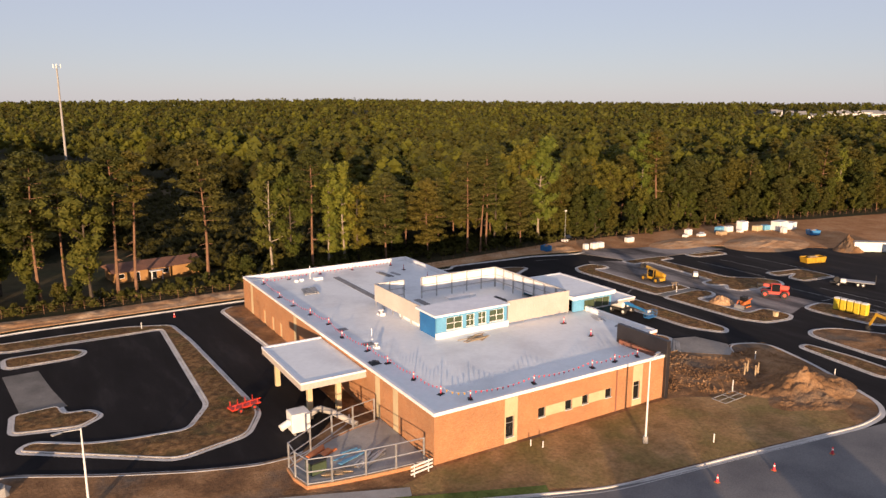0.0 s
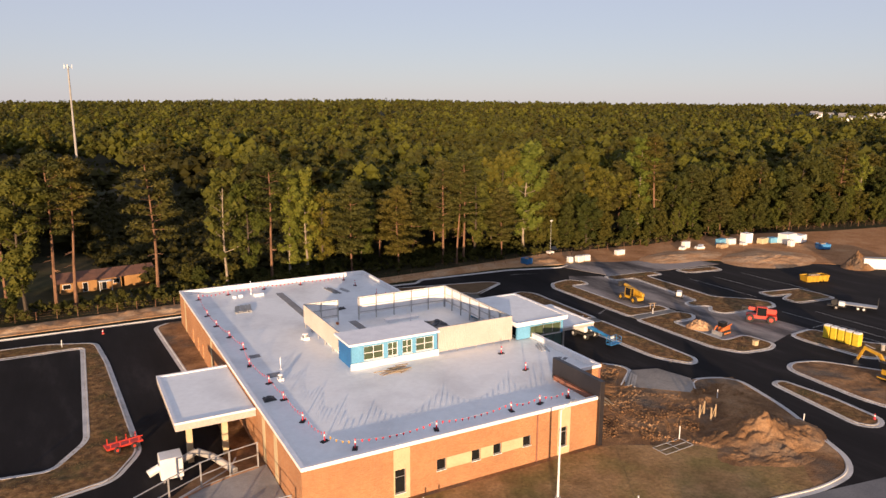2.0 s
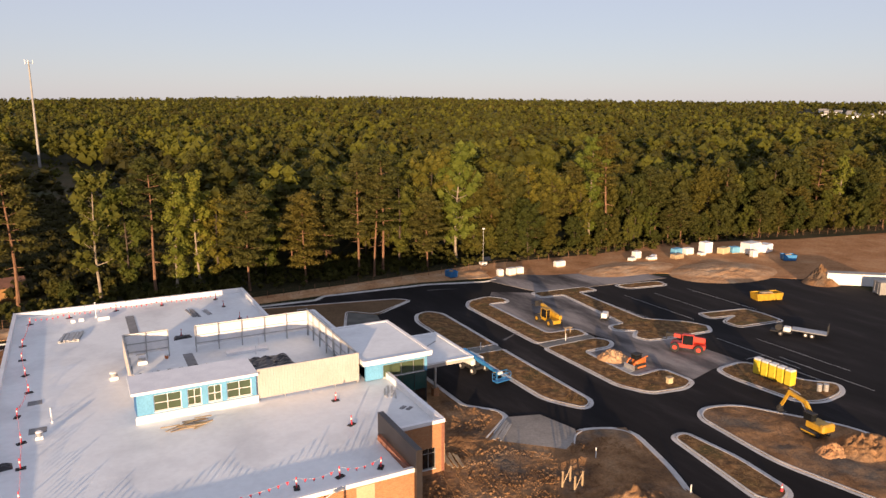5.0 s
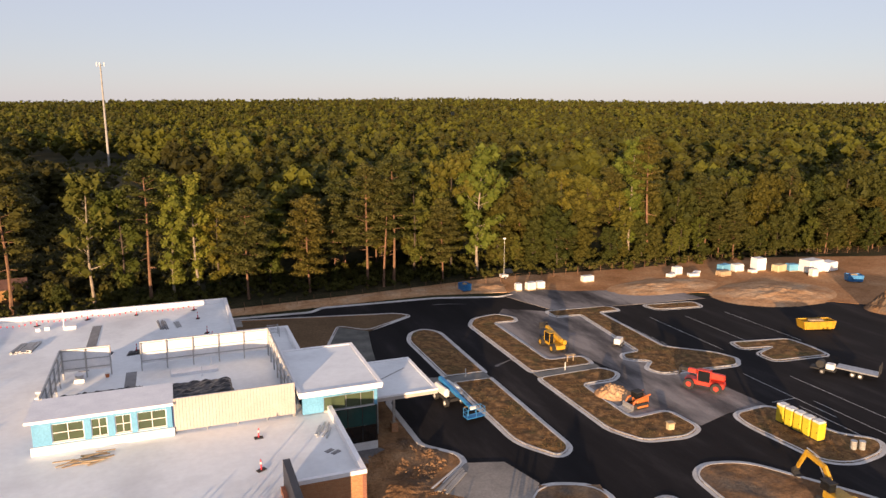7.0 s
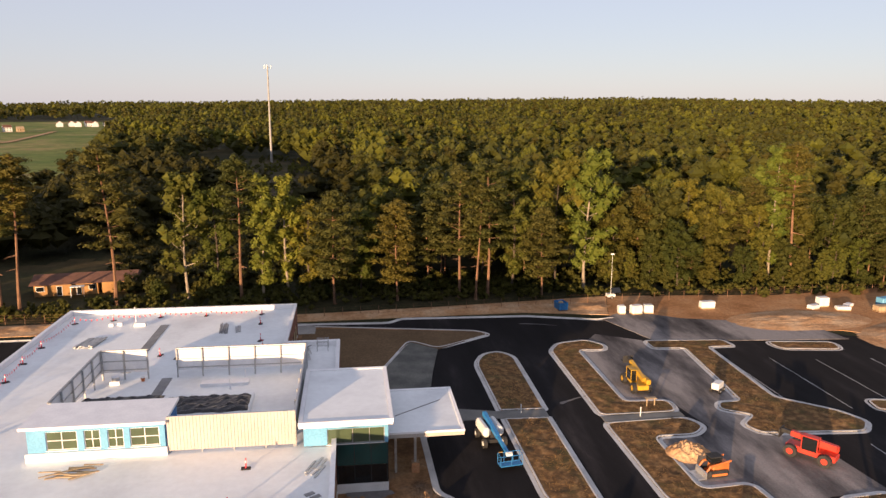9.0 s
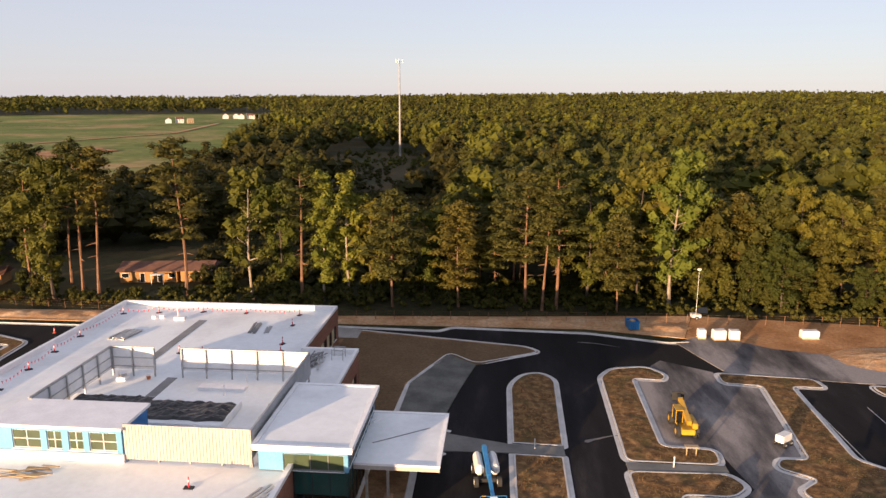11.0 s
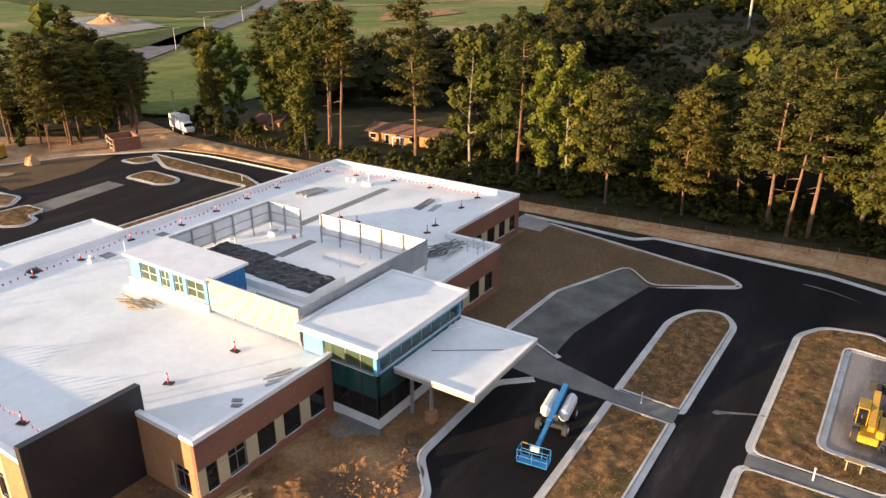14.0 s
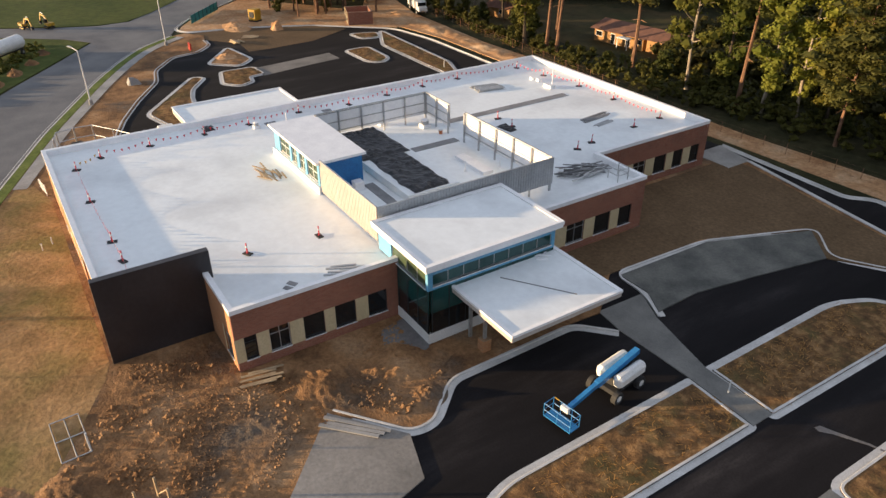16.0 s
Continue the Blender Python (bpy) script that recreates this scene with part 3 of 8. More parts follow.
sheet("topsoil_bed", [(40.9, 35.0), (46.2, 35.0), (46.2, 42.0), (46.6, 54.2), (51.5, 65.4), (55.7, 61.5), (64.4, 67.7), (62.8, 69.2), (38.2, 73.7), (34.6, 73.7), (34.5, 51.2), (41.2, 51.1)], 0.128, M["brown_soil"], "smooth brown topsoil bed beside the east wing", "soil")
sheet("lawn_strip", [(-7.4, -2.4), (12.4, -12.3), (28.4, -14.5), (47.4, -17.5), (50.4, -14.2), (44.3, -5.9), (36.3, -1.4), (34.3, -0.7), (1.0, -0.5)], 0.126, M["lawn"], "patchy newly seeded grass strip along the south wall", "lawn")
sheet("north_drive_pad", [(31.2, 71.2), (36.6, 71.2), (36.6, 75.3), (31.2, 76.4)], 0.132, M["concrete"], "pale concrete pad behind the building", "concrete pad")
sheet("dirt_bank", [(-76.7, 79.1), (-54.9, 66.8), (-48.2, 73.4), (-36.6, 75.4), (0.5, 75.8), (31.2, 78.2), (73.2, 79.3), (88.3, 76.1), (92.3, 88.2), (60.2, 84.8), (30.2, 82.5), (0.5, 82.5), (-28.8, 80.9), (-57.6, 82.3), (-76.6, 86.7)], 0.06, M["bank"], "sandy orange dirt bank along the edge of the woods", "dirt bank")
sheet("dirt_bank", [(88.4, 76.1), (92.4, 64.1), (104.4, 64.4), (124.4, 62.8), (140.3, 50.8), (150.2, 42.7), (169.8, 38.6), (227.6, 41.9), (228.0, 68.9), (189.5, 75.5), (150.3, 87.5), (126.4, 85.1), (92.4, 88.2)], 0.06, M["orange_earth"], "orange graded dirt beyond the far parking lot", "dirt bank")
sheet("haul_road", [(86.3, 73.8), (90.4, 62.1), (104.4, 59.9), (122.4, 58.5), (120.4, 66.8), (100.4, 72.4), (92.3, 78.2)], 0.075, M["dusty"], "dusty pale gravel haul road at the edge of the lot", "gravel road")
sheet("dusty_lot", [(77.3, 39.6), (82.7, 39.4), (84.1, 31.3), (82.3, 29.2), (77.2, 29.3), (77.0, 18.7), (82.3, 19.0), (83.1, 13.9), (88.6, 15.5), (95.0, 15.8), (93.8, 28.2), (89.2, 28.6), (88.1, 31.3), (90.4, 33.6), (87.5, 35.6), (88.5, 38.0), (91.4, 38.1), (93.4, 57.3), (88.6, 57.6), (88.7, 62.0), (82.3, 65.9), (80.3, 63.3), (82.2, 60.3), (81.3, 57.8), (77.4, 58.3)], 0.024, M["dusty"], "dusty grey asphalt scuffed by site traffic", "asphalt")
sheet("far_lot", [(95.3, 15.8), (99.8, 4.1), (97.4, 1.2), (104.3, -9.7), (149.6, -30.4), (140.2, 32.3), (122.4, 58.7), (102.4, 60.3), (102.2, 57.3), (98.0, 57.4), (97.2, 38.5), (102.6, 33.7), (104.0, 30.0), (101.8, 27.6), (94.2, 28.0)], 0.0235, M["asphalt"], "dark asphalt of the far parking lot", "asphalt")
# verge of the public road: grass strip and pale footway
EDGE = [Vector(p) for p in ((-67.1, 30.2), (-61.2, 22.9), (-53.6, 17.6), (-43.8, 12.0), (-32.1, 6.2), (-22.4, 1.5), (-8.8, -4.1), (12.4, -12.8), (28.4, -15.0), (48.0, -18.0))]
EDGE = rounded([tuple(v) for v in EDGE], 6.0, False)
ob = tagged(new("verge_grass", mesh_of(sweep(bmesh.new(), [p for p in EDGE if p.x < 8], [(0.25, 0.0), (0.25, 0.16), (1.5, 0.17), (1.5, 0.0)], False), "verge_grass", M["green_grass"])), "narrow green grass verge beside the road kerb", "grass verge", kind="structure")
ob = tagged(new("footway", mesh_of(sweep(bmesh.new(), [p for p in EDGE if p.x < -4], [(1.6, 0.0), (1.6, 0.165), (3.2, 0.165), (3.2, 0.0)], False), "footway", M["concrete"])), "pale concrete footway along the road", "footway", kind="structure")
sheet("side_road", [(-67.7, 18.4), (-71.1, 15.8), (-76.6, 11.9), (-81.2, 6.1), (-86.0, -0.5), (-112.0, -34.0), (-122.0, -30.0), (-93.4, 1.6), (-87.4, 13.1), (-84.8, 19.4), (-85.5, 26.4)], 0.024, M["old_asphalt"], "grey side road joining the public road", "road", 1.0)
sheet("grass_field", [(-93.9, 1.7), (-87.9, 13.1), (-85.4, 19.5), (-85.5, 25.5), (-91.0, 31.6), (-105.3, 43.2), (-172.0, 109.0), (-200.0, 109.0), (-190.0, -60.0), (-122.0, -29.6)], 0.10, M["young_grass"], "sown dark green grass field beside the road", "grass field")
sheet("rough_verge", [(-42.0, -4.5), (-60.6, 8.6), (-70.8, 15.4), (-76.2, 11.5), (-85.7, -0.8), (-111.0, -34.0), (-70.0, -60.0), (-10.0, -40.0), (-14.3, -18.8)], 0.09, M["young_grass"], "dark rough grass between the road and the side road", "rough grass")
sheet("dirt_corner", [(-95.1, 54.4), (-79.7, 38.1), (-74.4, 34.5), (-71.8, 33.2), (-69.1, 34.4), (-67.8, 39.7), (-66.7, 45.2), (-63.2, 52.8), (-60.5, 58.8), (-55.5, 64.5), (-48.7, 72.5), (-57.6, 79.4), (-78.9, 65.6)], 0.10, M["bank"], "bare sandy corner between the road and the lot", "dirt")
sheet("haul_strip", [(-67.2, 34.9), (-60.3, 35.6), (-54.2, 40.1), (-47.6, 39.7), (-47.3, 43.4), (-48.3, 53.1), (-53.5, 62.9), (-59.6, 58.4), (-62.3, 52.5), (-65.8, 44.8), (-66.9, 39.4)], 0.034, M["brown_soil"], "muddy brown site track along the lot kerb", "dirt track")


def strip(name, pts, width, mat, label, category, lift):
    """A road laid over the rising land."""
    bm = bmesh.new()
    last = None
    for a, b in zip(pts, pts[1:]):
        a, b = Vector(a), Vector(b)
        n = max(1, int((b - a).length / 25))
        d = (b - a).normalized()
        side = Vector((-d.y, d.x)) * width / 2
        for k in range(n + 1):
            c = a.lerp(b, k / n)
            row = [bm.verts.new((q.x, q.y, rise(q.x, q.y) + lift)) for q in (c - side, c + side)]
            if last:
                bm.faces.new((last[0], row[0], row[1], last[1]))
            last = row
    return tagged(new(name, mesh_of(bm, name, mat)), label, category, kind="structure")


strip("far_road", [(-150, 112), (-189, 168), (-252, 250), (-314, 334), (-382, 416), (-448, 488), (-505, 545), (-560, 588), (-640, 622), (-760, 660)], 15.0, M["old_asphalt"], "grey road running away across the fields", "road", 0.75)
strip("field_track", [(-488, 606), (-430, 552), (-366, 489)], 9.0, M["asphalt"], "short dark paved spur in the fields", "road", 0.8)
strip("field_track", [(-600, 640), (-480, 720), (-380, 800), (-300, 860)], 5.0, M["bank"], "pale dirt track across the fields", "track", 0.8)
strip("field_track", [(-360, 330), (-300, 480), (-260, 640), (-300, 850)], 6.0, M["bank"], "pale dirt track across the fields", "track", 0.8)
sheet("unpaved_strip", [(-36.6, 36.0), (-31.6, 36.8), (-33.0, 44), (-34.2, 52.2), (-38.6, 52.0)], 0.03, M["gravel"], "unpaved pale strip between two islands", "gravel")

# ---- the new building ----
R = 5.85                     # parapet top
T = 0.35                     # wall thickness


def wall(name, a, b, z0, z1, openings, mat, parent, label, thick=T):
    """A wall along the line a-b (its outer face to the right of the way), with openings (start, end, low, high) that go through it."""
    a, b = Vector(a), Vector(b)
    length = (b - a).length
    d = (b - a).normalized()
    m = Matrix(((d.x, -d.y, 0, a.x), (d.y, d.x, 0, a.y), (0, 0, 1, 0), (0, 0, 0, 1)))
    cuts = sorted({0.0, length, *(v for o in openings for v in o[:2])})
    bm = bmesh.new()
    for s, e in zip(cuts, cuts[1:]):
        holes = sorted((o[2], o[3]) for o in openings if o[0] <= s + 1e-6 and o[1] >= e - 1e-6)
        z = z0
        for lo, hi in holes:
            if lo > z:
                box_at(bm, m, s, 0, z, e, thick, lo)
            z = hi
        if z < z1:
            box_at(bm, m, s, 0, z, e, thick, z1)
    bmesh.ops.remove_doubles(bm, verts=bm.verts, dist=0.0005)
    ob = part(name, bm, mat, parent, label)
    return m, ob


def box_at(bm, m, x0, y0, z0, x1, y1, z1):
    v = [bm.verts.new(m @ Vector(c)) for c in ((x0, y0, z0), (x1, y0, z0), (x1, y1, z0), (x0, y1, z0), (x0, y0, z1), (x1, y0, z1), (x1, y1, z1), (x0, y1, z1))]
    for q in ((3, 2, 1, 0), (4, 5, 6, 7), (0, 1, 5, 4), (1, 2, 6, 5), (2, 3, 7, 6), (3, 0, 4, 7)):
        bm.faces.new([v[i] for i in q])


def window(m, s, e, lo, hi, parent, bars=(), transom=None, frame_mat=None, pane_mat=None, depth=0.1):
    """A framed window in a wall's opening: frame, mullions and panes."""
    f = frame_mat or M["steel"]
    w = 0.07
    bm = bmesh.new()
    for q in ((s, lo, e, lo + w), (s, hi - w, e, hi), (s, lo + w, s + w, hi - w), (e - w, lo + w, e, hi - w)):
        box_at(bm, m, q[0], depth, q[1], q[2], depth + 0.12, q[3])
    win = part("window", bm, f, parent)
    for x in bars:
        bm = bmesh.new()
        box_at(bm, m, x - 0.03, depth + 0.01, lo + w, x + 0.03, depth + 0.11, hi - w)
        part("mullion", bm, f, win)
    if transom:
        bm = bmesh.new()
        box_at(bm, m, s + w, depth + 0.012, transom - 0.03, e - w, depth + 0.108, transom + 0.03)
        part("transom", bm, f, win)
    pm = bmesh.new()
    box_at(pm, m, s + w * 0.5, depth + 0.05, lo + w * 0.5, e - w * 0.5, depth + 0.07, hi - w * 0.5)
    part("pane", pm, pane_mat or M["dark_glass"], win)
    sm = bmesh.new()
    box_at(sm, m, s - 0.03, -0.06, lo - 0.06, e + 0.03, depth, lo)
    part("sill", sm, M["coping"], win)
    return win


def panel(m, s, e, lo, hi, mat, parent, name="panel", proud=0.02):
    bm = bmesh.new()
    box_at(bm, m, s, -proud, lo, e, 0.0 - 0.002, hi)
    return part(name, bm, mat, parent)


def coping(parent, line, z, closed=False, width=0.55, drop=0.32, inner=None):
    """A white metal cap that laps over a parapet. The line follows the outer face, walls to its left; inner: how far the membrane upstand runs down inside."""
    pts = [Vector(p) for p in line]
    low = z - 0.1 if inner is None else inner
    back = width - 0.05 if inner is None else T + 0.05
    sec = [(-0.05, z - drop), (-0.05, z + 0.06), (back, z + 0.03), (back, low), (T + 0.004 if inner is not None else back - 0.03, low), (T + 0.004 if inner is not None else back - 0.03, z - 0.09), (0.002, z - 0.09), (0.002, z - drop)]
    return part("coping", sweep(bmesh.new(), pts, sec, closed), M["coping"], parent)


bld = thing("clinic_building", "new one-storey brick building with a white flat roof, still under construction", "building")

# south face: cream strips, a cream band with small square windows
south = [(9.15, 10.3, 0.8, 3.3), (28.75, 29.85, 1.0, 3.3), (13.7, 14.75, 2.1, 3.3), (17.7, 18.75, 2.1, 3.3), (20.3, 21.3, 2.2, 3.35), (24.0, 25.05, 2.2, 3.35)]
m, w = wall("wall", (0, 0), (34.0, 0), 0.0, R - 0.1, south, M["brick"], bld, "orange-tan brick south wall with fine joints")
for s, e, lo, hi in south:
    window(m, s, e, lo, hi, bld, (), lo + 1.7 if hi - lo > 2 else None)
for s, e, lo, hi in ((9.0, 9.15, 0.05, R - 0.42), (10.3, 10.75, 0.05, R - 0.42), (9.15, 10.3, 0.05, 0.74), (9.15, 10.3, 3.3, R - 0.42),
                     (28.6, 28.75, 0.05, R - 0.42), (29.85, 30.25, 0.05, R - 0.42), (28.75, 29.85, 0.05, 0.94), (28.75, 29.85, 3.3, R - 0.42),
                     (14.75, 17.7, 2.1, 3.3), (18.75, 20.3, 2.15, 3.33), (21.3, 24.0, 2.2, 3.35)):
    panel(m, s, e, lo, hi, M["cream"], bld)
bm = bmesh.new()
box(bm, 25.72, -0.12, 0.05, 25.86, -0.003, R - 0.4)
part("downspout", bm, M["red_shade_brick"], bld)
# west face with service doors and cream strips
m, w = wall("wall", (0, 69.3), (0, T), 0.0, R - 0.1, [(69.3 - e, 69.3 - s, lo, hi) for s, e, lo, hi in ((56.5, 57.5, 0.1, 2.5), (48.0, 49.0, 0.1, 2.5), (52, 53, 0.1, 2.5))] , M["brick"], bld, "orange-tan brick west wall")
for y in (56.5, 48.0, 52.0):
    bm = bmesh.new()
    box_at(bm, m, 69.3 - y - 1.0, 0.12, 0.1, 69.3 - y, 0.17, 2.5)
    d = part("door", bm, M["cream"], bld, "cream steel service door")
    bm = bmesh.new()
    box_at(bm, m, 69.3 - y - 0.9, 0.06, 1.05, 69.3 - y - 0.75, 0.115, 1.12)
    part("handle", bm, M["steel"], d)
for y in (63.5, 41.0, 12.6, 8.0):
    panel(m, 69.3 - y - 1.2, 69.3 - y, 0.05, R - 0.42, M["cream"], bld)
# north face, its shade put into the darker brick colour
wall("wall", (34.0 - T, 69.3), (T, 69.3), 0.0, R - 0.1, [], M["red_shade_brick"], bld, "brick north wall")


# east walls carry their shade in the brick colour
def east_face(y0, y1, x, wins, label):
    mm, ob = wall("wall", (x, y0), (x, y1), 0.0, R - 0.1, [(s - y0, e - y0, lo, hi) for s, e, lo, hi in wins], M["red_shade_brick"], bld, label)
    last = None
    for k, (s, e, lo, hi) in enumerate(wins):
        glazed = k == 1
        window(mm, s - y0, e - y0, lo, hi, bld, ((s + e) / 2 - y0,) if glazed else (), 2.6 if k < 2 else None, M["steel"] if glazed else M["dark"])
        if last is not None:
            panel(mm, last - y0, s - y0, 0.98, 3.2, M["cream"], bld)
        last = e
    panel(mm, wins[0][0] - y0 - 0.75, wins[0][0] - y0, 0.98, 3.2, M["cream"], bld)
    return mm


east_face(7.6, 22.1, 41.0, [(8.3, 9.3, 1.0, 3.2), (10.3, 12.0, 1.0, 3.2), (13.15, 14.95, 1.0, 3.2), (15.9, 17.75, 1.0, 3.2), (18.9, 20.7, 1.0, 3.2)], "brick wall of the south-east wing, shade in its red-brown colour")
east_face(34.6, 51.0, 41.0, [(36.0, 38.0, 1.0, 3.2), (40.6, 42.9, 1.0, 3.2), (44.3, 46.4, 1.0, 3.2), (47.6, 49.4, 1.0, 3.2)], "brick wall of the north-east wing, shade in its red-brown colour")
east_face(51.0, 69.3, 34.0, [(53.4, 55.4, 1.0, 3.2), (56.8, 58.8, 1.0, 3.2), (60.3, 62.3, 1.0, 3.2), (63.5, 65.2, 1.0, 3.2), (66.5, 68.1, 1.0, 3.2)], "brick east wall at the north end, shade in its red-brown colour")
wall("wall", (34.0, T), (34.0, 7.6), 0.0, R - 0.1, [], M["red_shade_brick"], bld, "short brick return behind the dark screen wall")
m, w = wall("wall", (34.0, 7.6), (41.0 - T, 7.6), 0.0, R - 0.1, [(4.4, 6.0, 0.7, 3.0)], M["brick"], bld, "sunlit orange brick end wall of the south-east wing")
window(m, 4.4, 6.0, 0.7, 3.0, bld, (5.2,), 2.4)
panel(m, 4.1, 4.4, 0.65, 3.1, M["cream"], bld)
wall("wall", (41.0 - T, 51.0), (34.0, 51.0), 0.0, R - 0.1, [], M["red_shade_brick"], bld, "brick end wall of the north-east wing")


ZD = 5.2                     # roof deck


part("roof", boxed(T, T, ZD - 0.3, 34.0 - T, 69.3 - T, ZD), M["roof"], bld, "white roof membrane with faint seams and stains")
for x0, y0, x1, y1 in ((34.0 - T, 7.6 + T, 41.0 - T, 22.1), (34.0 - T, 34.6, 41.0 - T, 51.0 - T)):
    part("roof", boxed(x0, y0, ZD - 0.2, x1, y1, ZD), M["roof"], bld, "white roof membrane of an east wing")
part("roof", boxed(33.65, 22.12, ZD - 0.2, 38.3, 34.58, ZD), M["roof"], bld, "white roof membrane behind the lobby")
coping(bld, [(34.0, 69.3), (0, 69.3), (0, 0), (34.0, 0)], R, inner=ZD)
coping(bld, [(34.62, 7.6), (41.0, 7.6), (41.0, 22.1)], R, inner=ZD)
coping(bld, [(41.0, 34.7), (41.0, 51.0), (34.0, 51.0), (34.0, 69.25)], R, inner=ZD)
bm = boxed(34.0, -0.45, 0.0, 34.6, 8.35, 7.75, bevel=0.02)
part("screen_wall", bm, M["dark_screen"], bld, "tall dark brown panelled screen wall")

# lobby block: blue sheathing, green glass, white roof slab
lob = bld
m, w = wall("wall", (38.0, 21.7), (46.0, 21.7), 5.3, 7.3, [(2.2, 8.0 - T, 5.35, 6.9)], M["blue_wrap"], lob, "blue sheathed upper wall of the lobby")
window(m, 2.2, 8.0 - T, 5.35, 6.9, lob, (4.6, 6.2), None, M["steel"], M["olive_board"])
m2, w = wall("wall", (46.0, 21.7 + T), (46.0, 34.5), 5.3, 7.3, [(0.1, 12.1, 5.6, 6.7)], M["blue_wrap"], lob, "blue sheathed upper wall of the lobby")
window(m2, 0.1, 12.1, 5.6, 6.7, lob, tuple(0.1 + 1.5 * k for k in range(1, 8)), None, M["steel"], M["green_glass"])
wall("wall", (46.0 - T, 34.5), (38.0, 34.5), 0.0, 7.3, [], M["blue_wrap"], lob, "blue sheathed north wall of the lobby")
for (a, b) in (((41.0, 21.7), (46.0, 21.7)), ((46.0, 21.97), (46.0, 34.5))):
    ln = (Vector(b) - Vector(a)).length
    mm, w = wall("wall", a, b, 0.1, 1.1, [], M["white_paint"], lob, "white sheathing at the foot of the curtain wall", 0.25)
    for k in range(int(ln / 1.6) + 1):
        bm = bmesh.new()
        x = min(k * 1.6 + 0.1, ln - 0.16)
        box_at(bm, mm, x, 0.0, 1.1, x + 0.06, 0.15, 5.3)
        part("mullion", bm, M["dark"], lob)
    for lo, hi, g in ((1.1, 3.0, "dark_glass"), (3.04, 5.28, "green_glass")):
        bm = bmesh.new()
        box_at(bm, mm, 0.02, 0.05, lo, ln - 0.02, 0.08, hi)
        part("glazing", bm, M[g], lob)
prisms = [(37.6, 21.3), (46.45, 21.3), (46.45, 34.95), (37.6, 34.95)]
part("roof_slab", prism(bmesh.new(), prisms, 7.3, 7.75), M["coping"], lob, "white projecting roof slab of the lobby")
bm = boxed(38.0, 21.7, 7.75, 46.05, 34.55, 7.81)
part("roof", bm, M["roof"], lob)
coping(lob, [(37.6, 21.3), (46.45, 21.3), (46.45, 34.95), (37.6, 34.95)], 7.85, True, 0.4, 0.3)

# east entrance canopy on steel posts
part("canopy", prism(bmesh.new(), [(44.9, 24.0), (53.8, 24.0), (53.8, 34.9), (44.9, 34.9)], 4.45, 4.95), M["beige_panel"], bld, "flat entrance canopy with a cream fascia and white top")
bm = boxed(45.15, 24.2, 4.95, 53.6, 34.7, 4.965)
part("canopy_roof", bm, M["roof"], bld)
coping(bld, [(44.9, 24.0), (53.8, 24.0), (53.8, 34.9), (44.9, 34.9)], 5.02, True, 0.35, 0.16)
for x, y in ((48.9, 25.2), (48.9, 33.6), (46.9, 25.2), (46.9, 33.6)):
    part("post", boxed(x - 0.12, y - 0.12, 0.1, x + 0.12, y + 0.12, 4.45), M["steel"], bld)
for y in (25.2, 33.6):
    part("pier", boxed(48.5, y - 0.4, 0.1, 49.3, y + 0.4, 1.2, bevel=0.02), M["brick"], bld, "sunlit brick pier at a canopy post")

# west canopy over the service drive
part("canopy", prism(bmesh.new(), [(-8.4, 16.2), (-0.06, 16.2), (-0.06, 31.0), (-8.4, 31.0)], 4.35, 5.15), M["beige_panel"], bld, "flat drive-through canopy with a beige fascia and white top")
part("canopy_roof", boxed(-8.2, 16.4, 5.15, -0.1, 30.8, 5.165), M["roof"], bld)
coping(bld, [(-0.06, 31.0), (-8.4, 31.0), (-8.4, 16.2), (-0.06, 16.2)], 5.25, False, 0.35, 0.16)
for x, y in ((-6.9, 17.6), (-6.9, 29.6), (-3.2, 17.6), (-3.2, 29.6)):
    part("column", boxed(x - 0.3, y - 0.3, 0.02, x + 0.3, y + 0.3, 4.35, bevel=0.02), M["cream"], bld)

# penthouse: blue tower with clerestory windows and the mechanical screen
ZR = ZD
clere = [(1.6, 4.3, 6.15, 7.95), (4.9, 6.3, 6.15, 7.95), (6.95, 8.35, 6.15, 7.95), (8.9, 11.5, 6.15, 7.95)]
m, w = wall("wall", (13.4, 22.0), (25.4, 22.0), ZR, 8.35, clere, M["blue_wrap"], bld, "light blue sheathed clerestory wall with screw dots")
for s, e, lo, hi in clere:
    window(m, s, e, lo, hi, bld, ((s + e) / 2,), 7.05, M["coping"], M["olive_board"])
wall("wall", (25.4, 22.0 + T), (25.4, 26.7), ZR, 8.35, [], M["deep_blue"], bld, "bright blue sheathed end wall")
wall("wall", (13.4, 26.7), (13.4, 22.0 + T), ZR, 8.35, [], M["deep_blue"], bld, "bright blue sheathed end wall")
wall("wall", (25.4 - T, 26.7), (13.4 + T, 26.7), ZR, 8.35, [], M["blue_wrap"], bld, "blue sheathed rear wall")
part("roof_slab", prism(bmesh.new(), [(12.9, 21.6), (25.6, 21.6), (25.6, 27.1), (12.9, 27.1)], 8.35, 8.62), M["coping"], bld, "white roof slab of the clerestory tower")
part("skirt", boxed(13.2, 21.75, ZR, 25.55, 21.98, 6.0), M["roof"], bld, "white membrane upstand")


